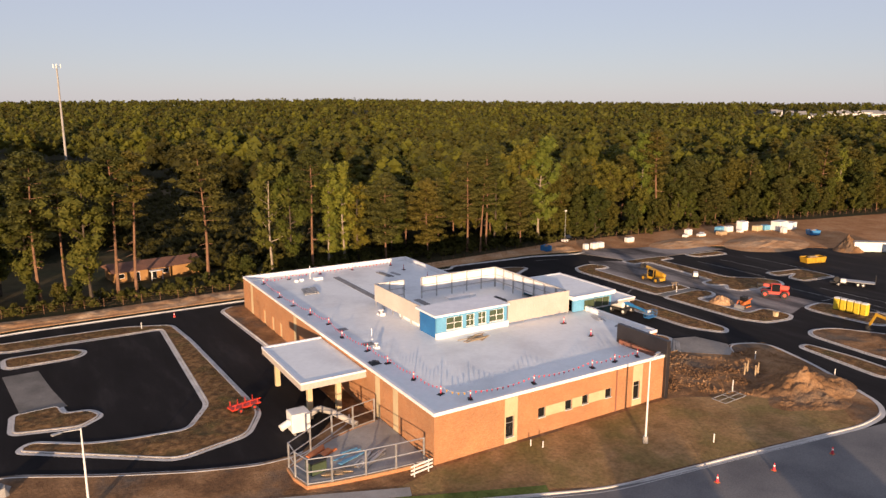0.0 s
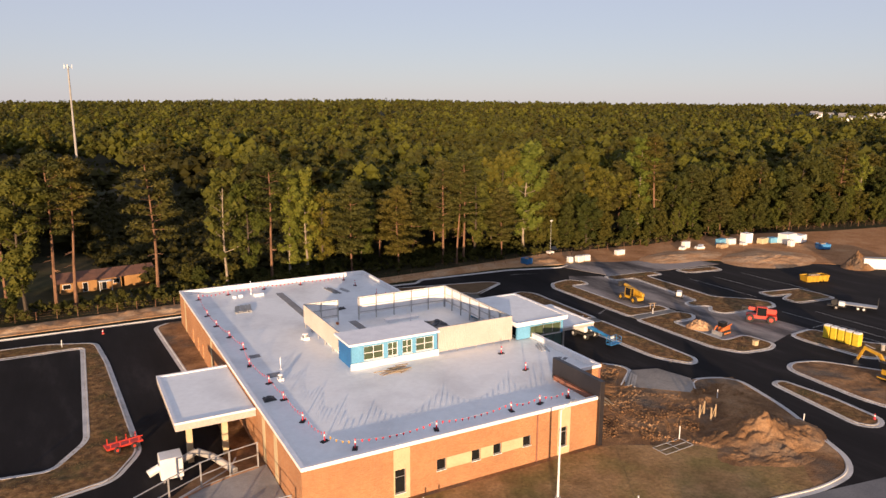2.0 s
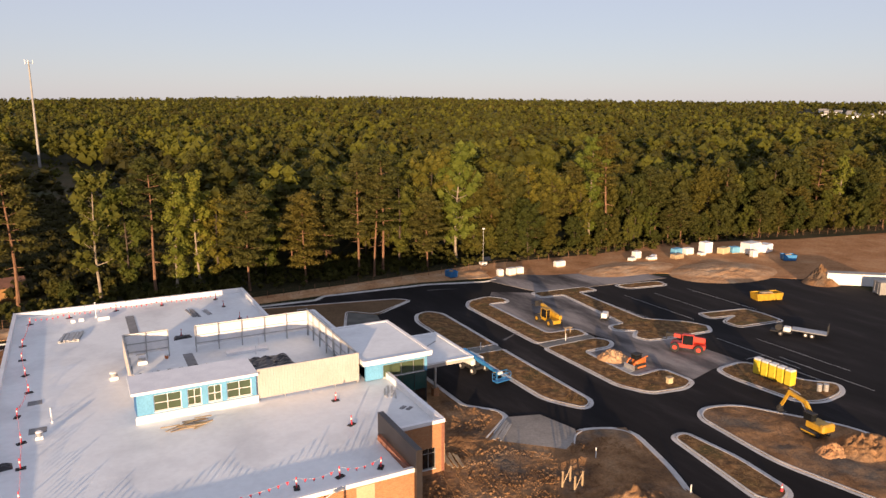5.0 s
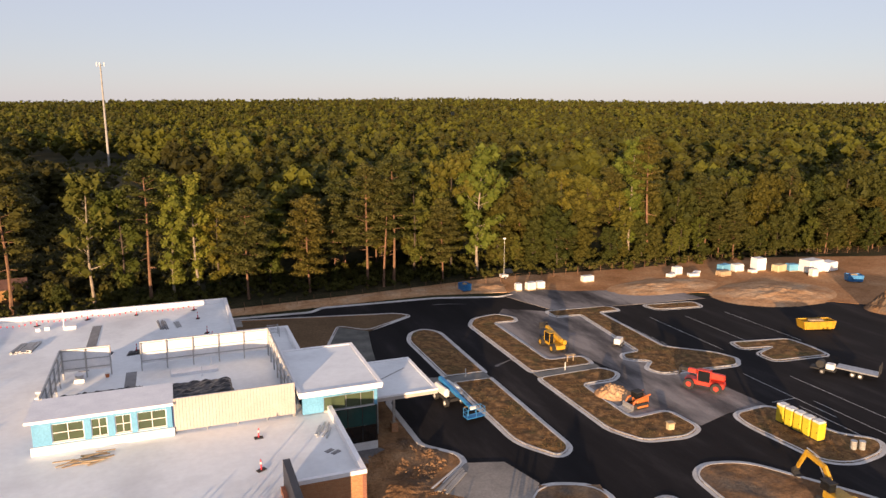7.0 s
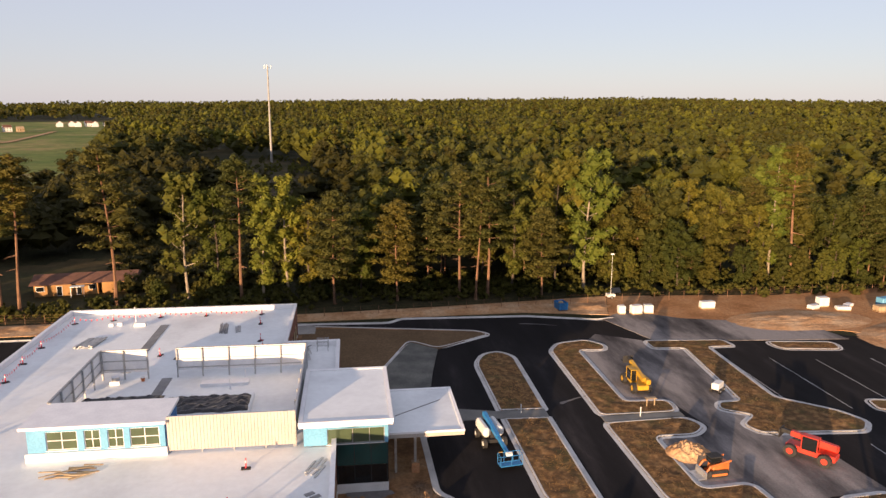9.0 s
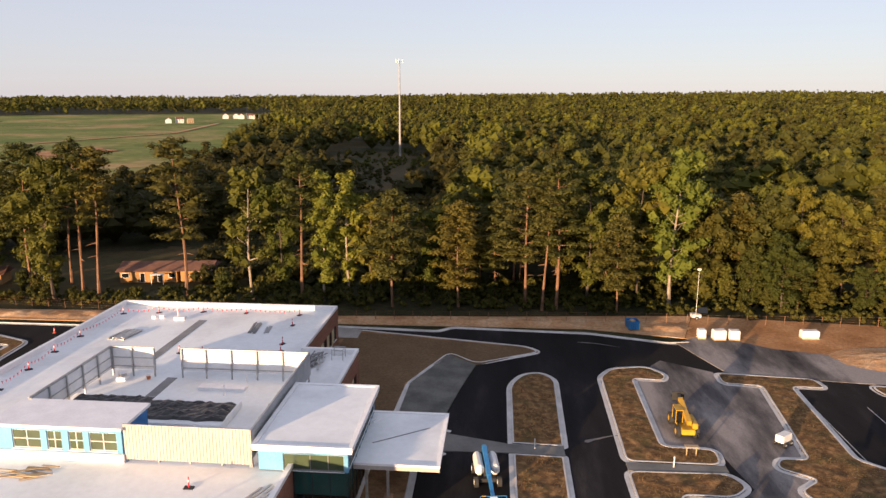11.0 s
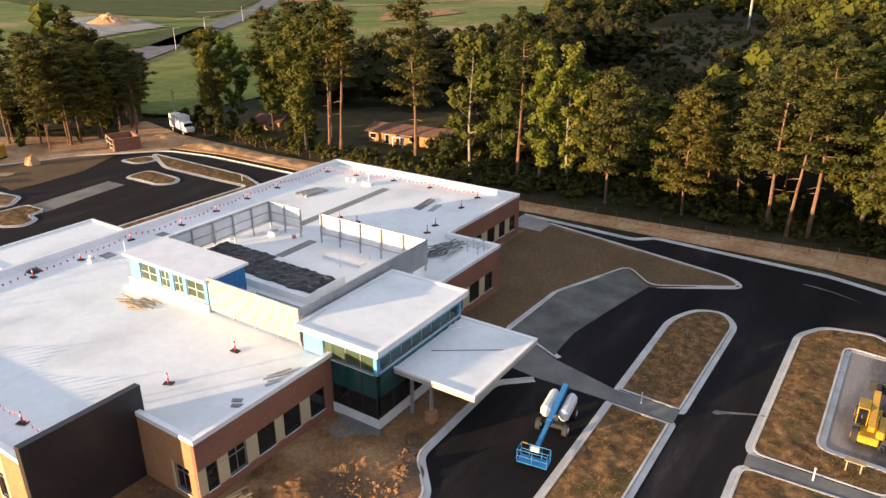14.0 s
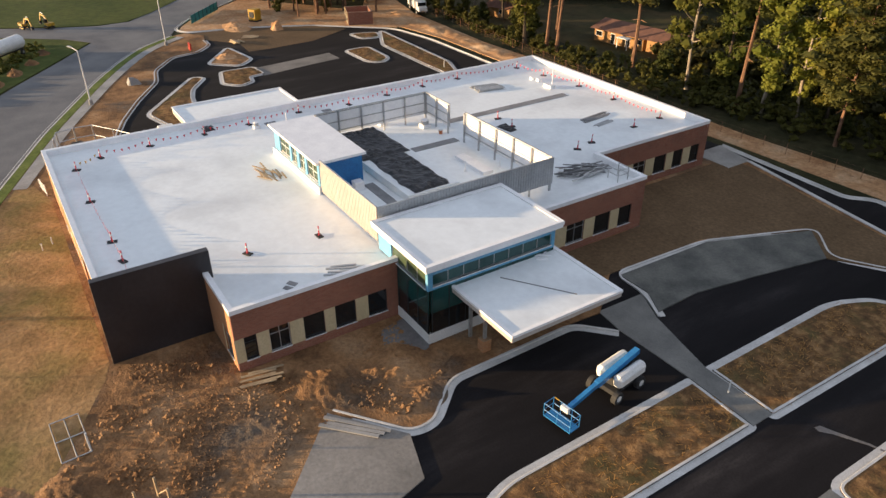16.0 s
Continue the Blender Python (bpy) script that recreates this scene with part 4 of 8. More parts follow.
def screen(a, b, z0, z1, mat, inner, label):
    """Ribbed metal screen on posts, with rails behind it."""
    a, b = Vector(a), Vector(b)
    d = (b - a).normalized()
    ln = (b - a).length
    mm = Matrix(((d.x, -d.y, 0, a.x), (d.y, d.x, 0, a.y), (0, 0, 1, 0), (0, 0, 0, 1)))
    bm = bmesh.new()
    n = int(ln / 0.3)
    line = []
    for k in range(n):
        c = ln * k / n
        w = ln / n
        line += [(c, 0.0), (c + w * 0.62, 0.0), (c + w * 0.68, 0.035), (c + w * 0.94, 0.035)]
    line.append((ln, 0.0))
    rows = [[bm.verts.new(mm @ Vector((x, y + o, z))) for x, y in line] for o, z in ((0, z0), (0, z1), (0.012, z1), (0.012, z0))]
    for r in range(4):
        for k in range(len(line) - 1):
            bm.faces.new((rows[r][k], rows[r][k + 1], rows[(r + 1) % 4][k + 1], rows[(r + 1) % 4][k]))
    for k in (0, -1):
        bm.faces.new([rows[r][k] for r in range(4)])
    bmesh.ops.recalc_face_normals(bm, faces=bm.faces)
    part("screen_panel", bm, mat, bld, label)
    # white sheets added behind the panels to lift the shaded inner face
    for k in range(max(1, int(ln / 2.6))):
        bm = bmesh.new()
        w = ln / max(1, int(ln / 2.6))
        box_at(bm, mm, k * w + 0.02, 0.05, z0, (k + 1) * w - 0.02, 0.054, z1 - 0.01)
        part("brightening_liner", bm, M["coping"], bld, "white lining added to brighten the shaded inner face")
    bm = bmesh.new()
    for z in (z0 + 0.3, (z0 + z1) / 2, z1 - 0.2):
        box_at(bm, mm, 0, 0.055, z, ln, 0.13, z + 0.1)
    box_at(bm, mm, -0.02, -0.03, z1, ln + 0.02, 0.13, z1 + 0.05)
    part("rail", bm, M["steel"], bld)
    for k in range(int(ln / 2.6) + 1):
        s = min(ln - 0.15, k * ln / int(ln / 2.6))
        bm = bmesh.new()
        box_at(bm, mm, s, 0.135, ZR - 0.3, s + 0.14, 0.3, z1 - 0.05)
        part("post", bm, M["steel"], bld)
    return mm


screen((25.6, 22.0), (37.3, 22.0), 5.5, 8.85, M["beige_panel"], 1, "pale beige ribbed metal screen panels")
screen((37.3, 22.1), (37.3, 41.6), 6.0, 8.75, M["grey_metal"], 1, "grey ribbed metal screen panels")
screen((37.2, 41.6), (22.0, 41.6), 6.0, 8.75, M["beige_panel"], 1, "pale ribbed metal screen panels")
screen((18.8, 41.6), (13.5, 41.6), 6.0, 8.75, M["beige_panel"], 1, "pale ribbed metal screen panels")
screen((13.4, 41.5), (13.4, 26.9), 6.0, 8.75, M["beige_panel"], 1, "grey ribbed metal screen panels")

# ---- on the roof ----


def safety_cone_post(x, y, z):
    ob = thing("safety_post", "red and white safety post on a black rubber base", "safety post", "safety posts on the roof", at=pose(x, y, z, 0, 0, rnd0.uniform(0, 90)))
    part("base", boxed(-0.42, -0.26, 0, 0.42, 0.26, 0.09, bevel=0.02), M["dark"], ob)
    part("post", tubed((0, 0, 0.09), (0, 0, 1.05), 0.075, 0.055, 8), M["flag_red"], ob)
    part("band", tubed((0, 0, 0.62), (0, 0, 0.82), 0.085, 0.08, 8), M["white_paint"], ob)
    return ob


def deck(x, y):
    return ZD + 0.003


rnd0 = random.Random(3)
WEST_POSTS = [(4.0, 5.3), (3.5, 10.7), (3.3, 17.0), (3.1, 22.5), (2.4, 29.3), (3.2, 36.0), (2.6, 42.0), (2.0, 48.0), (1.8, 54.0), (2.3, 64.4)]
SOUTH_POSTS = [(6.1, 2.5), (14.9, 2.4), (24.2, 2.6), (28.1, 2.7), (31.9, 2.6)]
NORTH_POSTS = [(7.4, 65.4), (13.9, 66.4), (20.6, 66.4), (28.9, 66.2), (29.3, 61.3), (30.2, 53.6), (30.8, 50.9), (18.1, 49.2), (21.2, 49.0), (32.6, 11.9), (33.1, 18.3)]
proto = None
for x, y in WEST_POSTS + SOUTH_POSTS + NORTH_POSTS:
    if proto is None:
        proto = safety_cone_post(x, y, deck(x, y))
    else:
        copy_thing(proto, pose(x, y, deck(x, y), rnd0.uniform(-3, 3), rnd0.uniform(-3, 3), rnd0.uniform(0, 90)))


def pennants(a, b, colour="flag_red"):
    """A sagging line with little flags between two posts."""
    pa, pb = Vector((*a, deck(*a) + 0.95)), Vector((*b, deck(*b) + 0.95))
    ob = thing("pennant_line", "sagging line of small red pennants between safety posts", "pennant line", "pennant lines on the roof")
    n = max(5, int((pb - pa).length / 0.72))
    pts = [pa.lerp(pb, k / n) + Vector((0, 0, -0.45 * 4 * (k / n) * (1 - k / n))) for k in range(n + 1)]
    bm = bmesh.new()
    for p, q in zip(pts, pts[1:]):
        tube(bm, p, q, 0.006, None, 3)
    part("cord", bm, M["white_paint"], ob)
    d = (pb - pa).normalized()
    for p in pts[1:-1]:
        bm = bmesh.new()
        w = Vector((-d.y, d.x, 0)) * 0.012
        tri = [p - d * 0.13, p + d * 0.13, p + Vector((rnd0.uniform(-.05, .05), rnd0.uniform(-.05, .05), -0.34))]
        f = [bm.verts.new(v + w) for v in tri]
        g = [bm.verts.new(v - w) for v in tri]
        bm.faces.new(f)
        bm.faces.new(g[::-1])
        for i in range(3):
            bm.faces.new((f[i], g[i], g[(i + 1) % 3], f[(i + 1) % 3]))
        part("pennant", bm, M[colour], ob)


for line in (WEST_POSTS, SOUTH_POSTS, [(2.3, 64.4)] + NORTH_POSTS[:4]):
    for a, b in zip(line, line[1:]):
        pennants(a, b)
pennants(WEST_POSTS[0], SOUTH_POSTS[0], "yellow")

for x0, y0, x1, y1 in ((14.9, 43.5, 16.1, 62.5), (20.3, 35.2, 21.5, 41.2), (20.0, 33.2, 31.4, 34.2), (25.9, 26.4, 34.0, 27.5), (3.6, 24.2, 5.2, 25.6), (3.2, 32.0, 4.6, 33.2)):
    z = deck((x0 + x1) / 2, (y0 + y1) / 2)
    tagged(new("walkway_pad", mesh_of(boxed(x0, y0, z - 0.06, x1, y1, z + 0.035, bevel=0.01), "walkway_pad", M["walkway_pad"])), "grey walkway pad laid on the white roof", "roof pad", "walkway pads on the roof")


def crumple(x0, y0, x1, y1, z, h, step, seed, name, mat, label, cat):
    bm = bmesh.new()
    nx, ny = int((x1 - x0) / step), int((y1 - y0) / step)
    g = []
    for i in range(nx + 1):
        row = []
        for j in range(ny + 1):
            x, y = x0 + (x1 - x0) * i / nx, y0 + (y1 - y0) * j / ny
            e = 0.0 if i in (0, nx) or j in (0, ny) else 1.0
            wob = 0.25 * noise.noise((x * 0.7, y * 0.7, seed)) * (1 - e * 0.6)
            row.append(bm.verts.new((x + wob, y + wob * 1.4, z + e * h * (0.3 + abs(noise.fractal((x * 0.8, y * 0.8, seed), 1, 2, 4))))))
        g.append(row)
    for i in range(nx):
        for j in range(ny):
            bm.faces.new((g[i][j], g[i + 1][j], g[i + 1][j + 1], g[i][j + 1]))
    ob = new(name, mesh_of(bm, name, mat))
    return tagged(ob, label, cat)


tagged(new("equipment_platform", mesh_of(boxed(14.0, 28.2, ZD - 0.02, 31.9, 34.2, ZD + 0.8, bevel=0.05), "equipment_platform", M["roof"])), "low white membrane-covered equipment platform inside the roof screen", "roof platform")
crumple(14.1, 28.4, 22.4, 34.0, ZD + 0.82, 0.45, 0.3, 2.0, "black_membrane_sheet", M["black_sheet"], "crumpled black membrane sheet spread on the equipment platform", "sheet")
crumple(22.0, 29.0, 31.8, 33.2, ZD + 0.82, 0.4, 0.3, 5.0, "black_membrane_sheet", M["black_sheet"], "crumpled black membrane sheet with pale laps on the platform", "sheet")


def plank_pile(x, y, z, n, length, width, turn, mat, name, label, cat, spread=0.25, thick=0.07):
    ob = thing(name, label, cat, at=pose(x, y, z, 0, 0, turn))
    for k in range(n):
        bm = bmesh.new()
        m = pose(rnd0.uniform(-spread, spread), (k % 6 - 2.5) * width * 1.15 + rnd0.uniform(-spread, spread) * 0.4, thick * (k // 6) + 0.004 * k, 0, 0, rnd0.uniform(-12, 12) * spread)
        box(bm, -length / 2 * rnd0.uniform(0.7, 1), -width / 2, 0.0, length / 2 * rnd0.uniform(0.7, 1), width / 2, thick * 0.9, m=m)
        part("piece", bm, mat, ob)
    return ob


plank_pile(17.8, 19.2, deck(17.8, 19.2), 16, 2.2, 0.16, 8, M["lumber"], "lumber_pile", "loose pile of pale lumber offcuts on the roof", "lumber pile", 2.0)
plank_pile(7.6, 55.2, deck(7.6, 55.2), 14, 4.6, 0.36, 80, M["steel"], "panel_stack", "stack of grey metal panels on the roof", "panel stack", 0.2)
plank_pile(24.3, 59.8, deck(24.3, 59.8), 6, 5.2, 0.16, 95, M["walkway_pad"], "steel_sections", "bundle of long dark steel sections on the roof", "steel bundle", 0.2, 0.12)
plank_pile(26.2, 59.2, deck(26.2, 59.2), 4, 3.4, 0.16, 97, M["grey_metal"], "steel_sections", "short bundle of steel sections on the roof", "steel bundle", 0.2, 0.1)
plank_pile(35.6, 47.2, ZD + 0.004, 34, 3.4, 0.14, 70, M["walkway_pad"], "steel_sections", "tangled pile of grey metal studs on the wing roof", "steel pile", 2.0, 0.09)
plank_pile(36.6, 46.6, ZD + 0.3, 9, 3.0, 0.14, 100, M["steel"], "steel_sections", "bright steel studs on top of the tangled pile", "steel pile", 1.6, 0.06)
plank_pile(39.4, 17.6, ZD + 0.004, 6, 2.4, 0.2, 60, M["grey_metal"], "steel_sections", "metal offcuts lying in the corner of the wing roof", "offcuts", 0.8, 0.08)
plank_pile(38.7, 14.0, ZD + 0.004, 2, 1.1, 0.45, 30, M["walkway_pad"], "board_offcut", "grey board offcut on the wing roof", "offcut", 0.3, 0.05)


def roof_drum(x, y, z, r, h, label, name="roof_vent"):
    ob = thing(name, label, "roof vent", "vents on the roof", at=pose(x, y, z))
    part("curb", boxed(-r, -r, -0.1, r, r, h * 0.4, bevel=0.03), M["coping"], ob)
    part("drum", tubed((0, 0, h * 0.4), (0, 0, h * 0.85), r * 0.8, r * 0.8, 14), M["steel"], ob)
    part("cap", tubed((0, 0, h * 0.85), (0, 0, h), r * 0.95, r * 0.6, 14), M["coping"], ob)


roof_drum(15.4, 40.2, ZR, 0.55, 1.0, "squat white roof ventilator with a round cap")
roof_drum(11.9, 36.2, deck(11.9, 36.2), 0.5, 0.9, "white roof vent beside the screen")
roof_drum(4.6, 22.9, deck(4.6, 22.9), 0.35, 0.8, "white roof vent near the west parapet")
for x, y, h in ((5.6, 26.4, 1.6), (11.0, 64.0, 2.4), (28.8, 37.0, 1.2), (30.0, 40.6, 1.0)):
    ob = thing("vent_pipe", "thin white plumbing vent pipe on the roof", "vent pipe", "vent pipes on the roof", at=pose(x, y, deck(x, y)))
    part("pipe", tubed((0, 0, -0.1), (0, 0, h), 0.06, 0.06, 8), M["coping"], ob)
    part("flashing", tubed((0, 0, -0.05), (0, 0, 0.2), 0.2, 0.08, 8), M["coping"], ob)
for x, y, sx, sy, h in ((12.0, 62.6, 1.6, 0.9, 0.45), (9.0, 63.2, 0.7, 0.6, 0.4), (7.9, 62.9, 0.6, 0.6, 0.4), (28.0, 38.6, 5.4, 1.3, 0.35), (26.4, 25.6, 1.0, 1.0, 0.9)):
    ob = tagged(new("roof_curb", mesh_of(boxed(x - sx / 2, y - sy / 2, deck(x, y) - 0.1, x + sx / 2, y + sy / 2, deck(x, y) + h, bevel=0.04), "roof_curb", M["coping"])), "white membrane-wrapped equipment curb on the roof", "roof curb", "equipment curbs on the roof")
crumple(20.2, 47.6, 22.4, 48.9, deck(20, 48), 0.5, 0.2, 8.0, "black_bag", M["black_sheet"], "crumpled black rubbish bag on the roof", "bag")
crumple(1.2, 17.2, 2.6, 18.6, deck(2, 18), 0.5, 0.2, 9.0, "black_bag", M["black_sheet"], "dark tarpaulin heap by the west parapet", "bag")
ob = thing("bucket", "orange bucket by the roof screen", "bucket", at=pose(18.3, 40.6, ZR))
part("body", tubed((0, 0, 0), (0, 0, 0.45), 0.2, 0.25, 12), M["orange"], ob)
part("rim", tubed((0, 0, 0.45), (0, 0, 0.5), 0.27, 0.27, 12), M["white_paint"], ob)
ob = thing("roof_hatch_rail", "small steel guard rail cage on the wing roof", "guard rail", at=pose(38.8, 49.2, ZD))
for x, y in ((-0.7, -0.7), (0.7, -0.7), (0.7, 0.7), (-0.7, 0.7)):
    part("post", tubed((x, y, 0), (x, y, 1.4), 0.05), M["steel"], ob)
for z in (0.7, 1.3):
    for a, b in (((-0.7, -0.7, z), (0.7, -0.7, z)), ((0.7, -0.7, z), (0.7, 0.7, z)), ((0.7, 0.7, z), (-0.7, 0.7, z))):
        part("rail", tubed(a, b, 0.04), M["steel"], ob)
ob = thing("canopy_hose", "thin dark hose lying across the canopy roof", "hose", at=pose(0, 0, 4.985))
part("hose", tubed((47.0, 28.0, 0), (52.2, 31.6, 0), 0.05), M["walkway_pad"], ob)
plank_pile(46.0, 33.2, 4.97, 4, 1.2, 0.25, 60, M["coping"], "membrane_scrap", "white membrane scraps on the canopy roof", "scrap", 0.5, 0.12)

# ---- fenced yard and yard clutter at the south-west corner ----
yard = thing("enclosure_frame", "galvanised steel frame of an unfinished fenced service yard", "fence")
YL = [(-0.9, 0.6), (-4.0, 0.9), (-7.2, 1.3), (-10.6, 1.9), (-12.9, 2.5), (-13.4, 4.6), (-13.3, 6.8), (-10.2, 8.8), (-7.0, 10.6), (-4.0, 11.6), (-1.0, 12.2)]
slab_line = [(p[0], p[1]) for p in YL] + [(-0.1, 12.4), (-0.1, 0.4)]
tagged(new("yard_slab", mesh_of(prism(bmesh.new(), slab_line[::-1] if area(slab_line) < 0 else slab_line, 0.0, 0.45), "yard_slab", M["concrete"])), "raised concrete slab of the service yard on a brick base", "slab", kind="structure")
for k, (x, y) in enumerate(YL):
    part("post", boxed(x - 0.08, y - 0.08, 0.45, x + 0.08, y + 0.08, 3.25, bevel=0.01), M["steel"], yard)
    if k:
        a, b = YL[k - 1], (x, y)
        for z in (0.6, 1.85, 3.2):
            part("rail", tubed((*a, z), (*b, z), 0.06, None, 6), M["steel"], yard)
base_pts = [Vector(p) for p in YL]
part("brick_base", sweep(bmesh.new(), base_pts[::-1], [(-0.22, 0.0), (-0.22, 0.5), (0.1, 0.5), (0.1, 0.0)], False), M["brick"], yard, "low orange brick base wall")
ob = thing("steel_dumpster", "small dark green bin inside the service yard", "bin", at=pose(-11.2, 4.6, 0.45, 0, 0, 12))
part("body", boxed(-0.9, -0.6, 0, 0.9, 0.6, 1.3, bevel=0.04), M["olive_board"], ob)
part("lid", boxed(-0.95, -0.65, 1.3, 0.95, 0.65, 1.38), M["dark"], ob)
plank_pile(-5.4, 4.2, 0.45, 14, 3.4, 0.2, 35, M["steel"], "steel_sections", "scattered pale steel studs on the yard slab", "studs", 0.9, 0.08)
plank_pile(-7.2, 5.8, 0.45, 8, 2.6, 0.24, 10, M["blue_wrap"], "sheathing_offcut", "blue sheathing offcuts on the yard slab", "offcuts", 0.9, 0.06)
plank_pile(-9.4, 8.0, 0.45, 8, 3.0, 0.3, 30, M["orange"], "orange_panel_stack", "stack of rust-orange panels in the yard", "panel stack", 0.3, 0.16)
plank_pile(-9.0, 3.0, 0.45, 9, 2.4, 0.25, -20, M["lumber"], "lumber_pile", "loose lumber on the yard slab", "lumber pile", 1.0, 0.08)
ob = thing("barricade", "white painted wooden barricade leaning by the yard", "barricade", at=pose(-2.0, -0.9, 0.12, 0, 0, 8))
for z in (0.35, 0.75, 1.15):
    part("board", boxed(-1.4, -0.05, z, 1.4, 0.0, z + 0.2, bevel=0.01), M["white_paint"], ob)
for x in (-0.9, 0.9):
    part("leg", boxed(x - 0.05, 0.003, 0, x + 0.05, 0.1, 1.4), M["white_paint"], ob)
# air handling machine under the west canopy
ob = thing("air_handler", "white air handling unit with fat ducts under the canopy", "air handler", at=pose(-9.2, 15.2, 0.03))
part("body", boxed(-1.1, -1.0, 0.25, 1.1, 1.0, 2.5, bevel=0.06), M["white_paint"], ob)
for x in (-0.8, 0.8):
    part("skid", boxed(x - 0.1, -1.1, 0, x + 0.1, 1.1, 0.25), M["steel"], ob)
part("duct", tubed((-1.1, 0, 1.3), (-2.2, -0.2, 0.9), 0.4, 0.42, 12), M["white_paint"], ob)
for a, b in zip([(1.1, 0, 1.6), (2.6, 0.2, 2.1), (4.0, -0.6, 1.6), (5.2, -2.0, 0.9)], [(2.6, 0.2, 2.1), (4.0, -0.6, 1.6), (5.2, -2.0, 0.9), (5.8, -3.2, 0.7)]):
    part("duct", tubed(a, b, 0.36, 0.36, 10), M["concrete"], ob)

# ---- street furniture ----


def lamp_post(x, y, h, arm, turn, label):
    ob = thing("street_lamp", label, "street lamp", "street lamps", at=pose(x, y, 0.0, 0, 0, turn))
    part("base", tubed((0, 0, -0.2), (0, 0, 0.9), 0.32, 0.28, 12), M["concrete"], ob)
    part("pole", tubed((0, 0, 0.9), (0, 0, h), 0.12, 0.07, 10), M["white_paint"], ob)
    part("arm", tubed((0, 0, h - 0.1), (arm, 0, h + 0.25), 0.05, 0.04, 8), M["white_paint"], ob)
    part("head", boxed(arm - 0.1, -0.18, h + 0.16, arm + 0.7, 0.18, h + 0.3, bevel=0.03), M["steel"], ob)


lamp_post(22.7, -7.8, 9.8, 1.8, 20, "tall pale street lamp on the seeded strip")
lamp_post(-31.6, 9.2, 8.4, 1.8, 200, "tall pale street lamp by the public road")
lamp_post(-60.4, 27.7, 9.4, 1.8, 200, "tall pale street lamp by the public road")
for x, y in ((-146, 131), (-187, 180), (-224, 226), (-276, 297)):
    lamp_post(x, y, 9.4, 1.8, 40, "tall pale street lamp beside the road across the fields")
for x, y, h in ((43.3, -3.6, 1.6), (29.3, -11.7, 1.0), (-18.6, 64.9, 1.1), (11.3, -1.8, 0.7), (12.2, -2.8, 0.7), (63.0, 37.5, 1.1), (77.2, 34.9, 1.1), (60.0, -7.5, 1.1), (56.6, 2.5, 1.2)):
    ob = thing("marker_stub", "short white pipe stub marking a utility", "pipe stub", "pipe stubs", at=pose(x, y, 0.1))
    part("pipe", tubed((0, 0, -0.2), (0, 0, h), 0.065, 0.065, 8), M["white_paint"], ob)
    part("cap", tubed((0, 0, h), (0, 0, h + 0.06), 0.08, 0.075, 8), M["white_paint"], ob)
proto = None
for x, y in ((29.6, -18.9), (38.2, -20.0), (22.6, -17.4), (68.6, -11.0), (-12.5, 69.4)):
    if proto is None:
        proto = thing("traffic_cone", "orange traffic cone with a white band on the asphalt", "traffic cone", "traffic cones", at=pose(x, y, 0.03))
        part("base", boxed(-0.22, -0.22, 0, 0.22, 0.22, 0.05), M["orange"], proto)
        part("cone", tubed((0, 0, 0.05), (0, 0, 0.85), 0.17, 0.03, 10), M["flag_red"], proto)
        part("band", tubed((0, 0, 0.45), (0, 0, 0.62), 0.105, 0.075, 10), M["white_paint"], proto)
    else:
        copy_thing(proto, pose(x, y, 0.03))

# bare earth heaps
def heap(x, y, rx, ry, h, mat, label, seed, name="dirt_heap", z=0.08, rough=0.5):
    bm = bmesh.new()
    n = 54
    g = []
    for i in range(n + 1):
        row = []
        for j in range(n + 1):
            u, v = 2 * i / n - 1, 2 * j / n - 1
            d = math.hypot(u, v)
            k = max(0.0, 1 - d) ** 0.9
            q = noise.fractal((u * 1.6 + seed, v * 1.6, seed), 0.9, 2.0, 4) + 0.5 * noise.fractal((u * 7 + seed, v * 7, seed), 0.6, 2.0, 5)
            row.append(bm.verts.new((x + u * rx, y + v * ry, z - 0.06 + h * k * (1 + rough * q) )))
        g.append(row)
    for i in range(n):
        for j in range(n):
            if math.hypot(2 * (i + .5) / n - 1, 2 * (j + .5) / n - 1) < 1.02:
                bm.faces.new((g[i][j], g[i + 1][j], g[i + 1][j + 1], g[i][j + 1]))
    for f in bm.faces:
        f.smooth = True
    bmesh.ops.delete(bm, geom=[v for v in bm.verts if not v.link_faces], context="VERTS")
    return tagged(new(name, mesh_of(bm, name, mat)), label, "dirt heap", "dirt heaps")


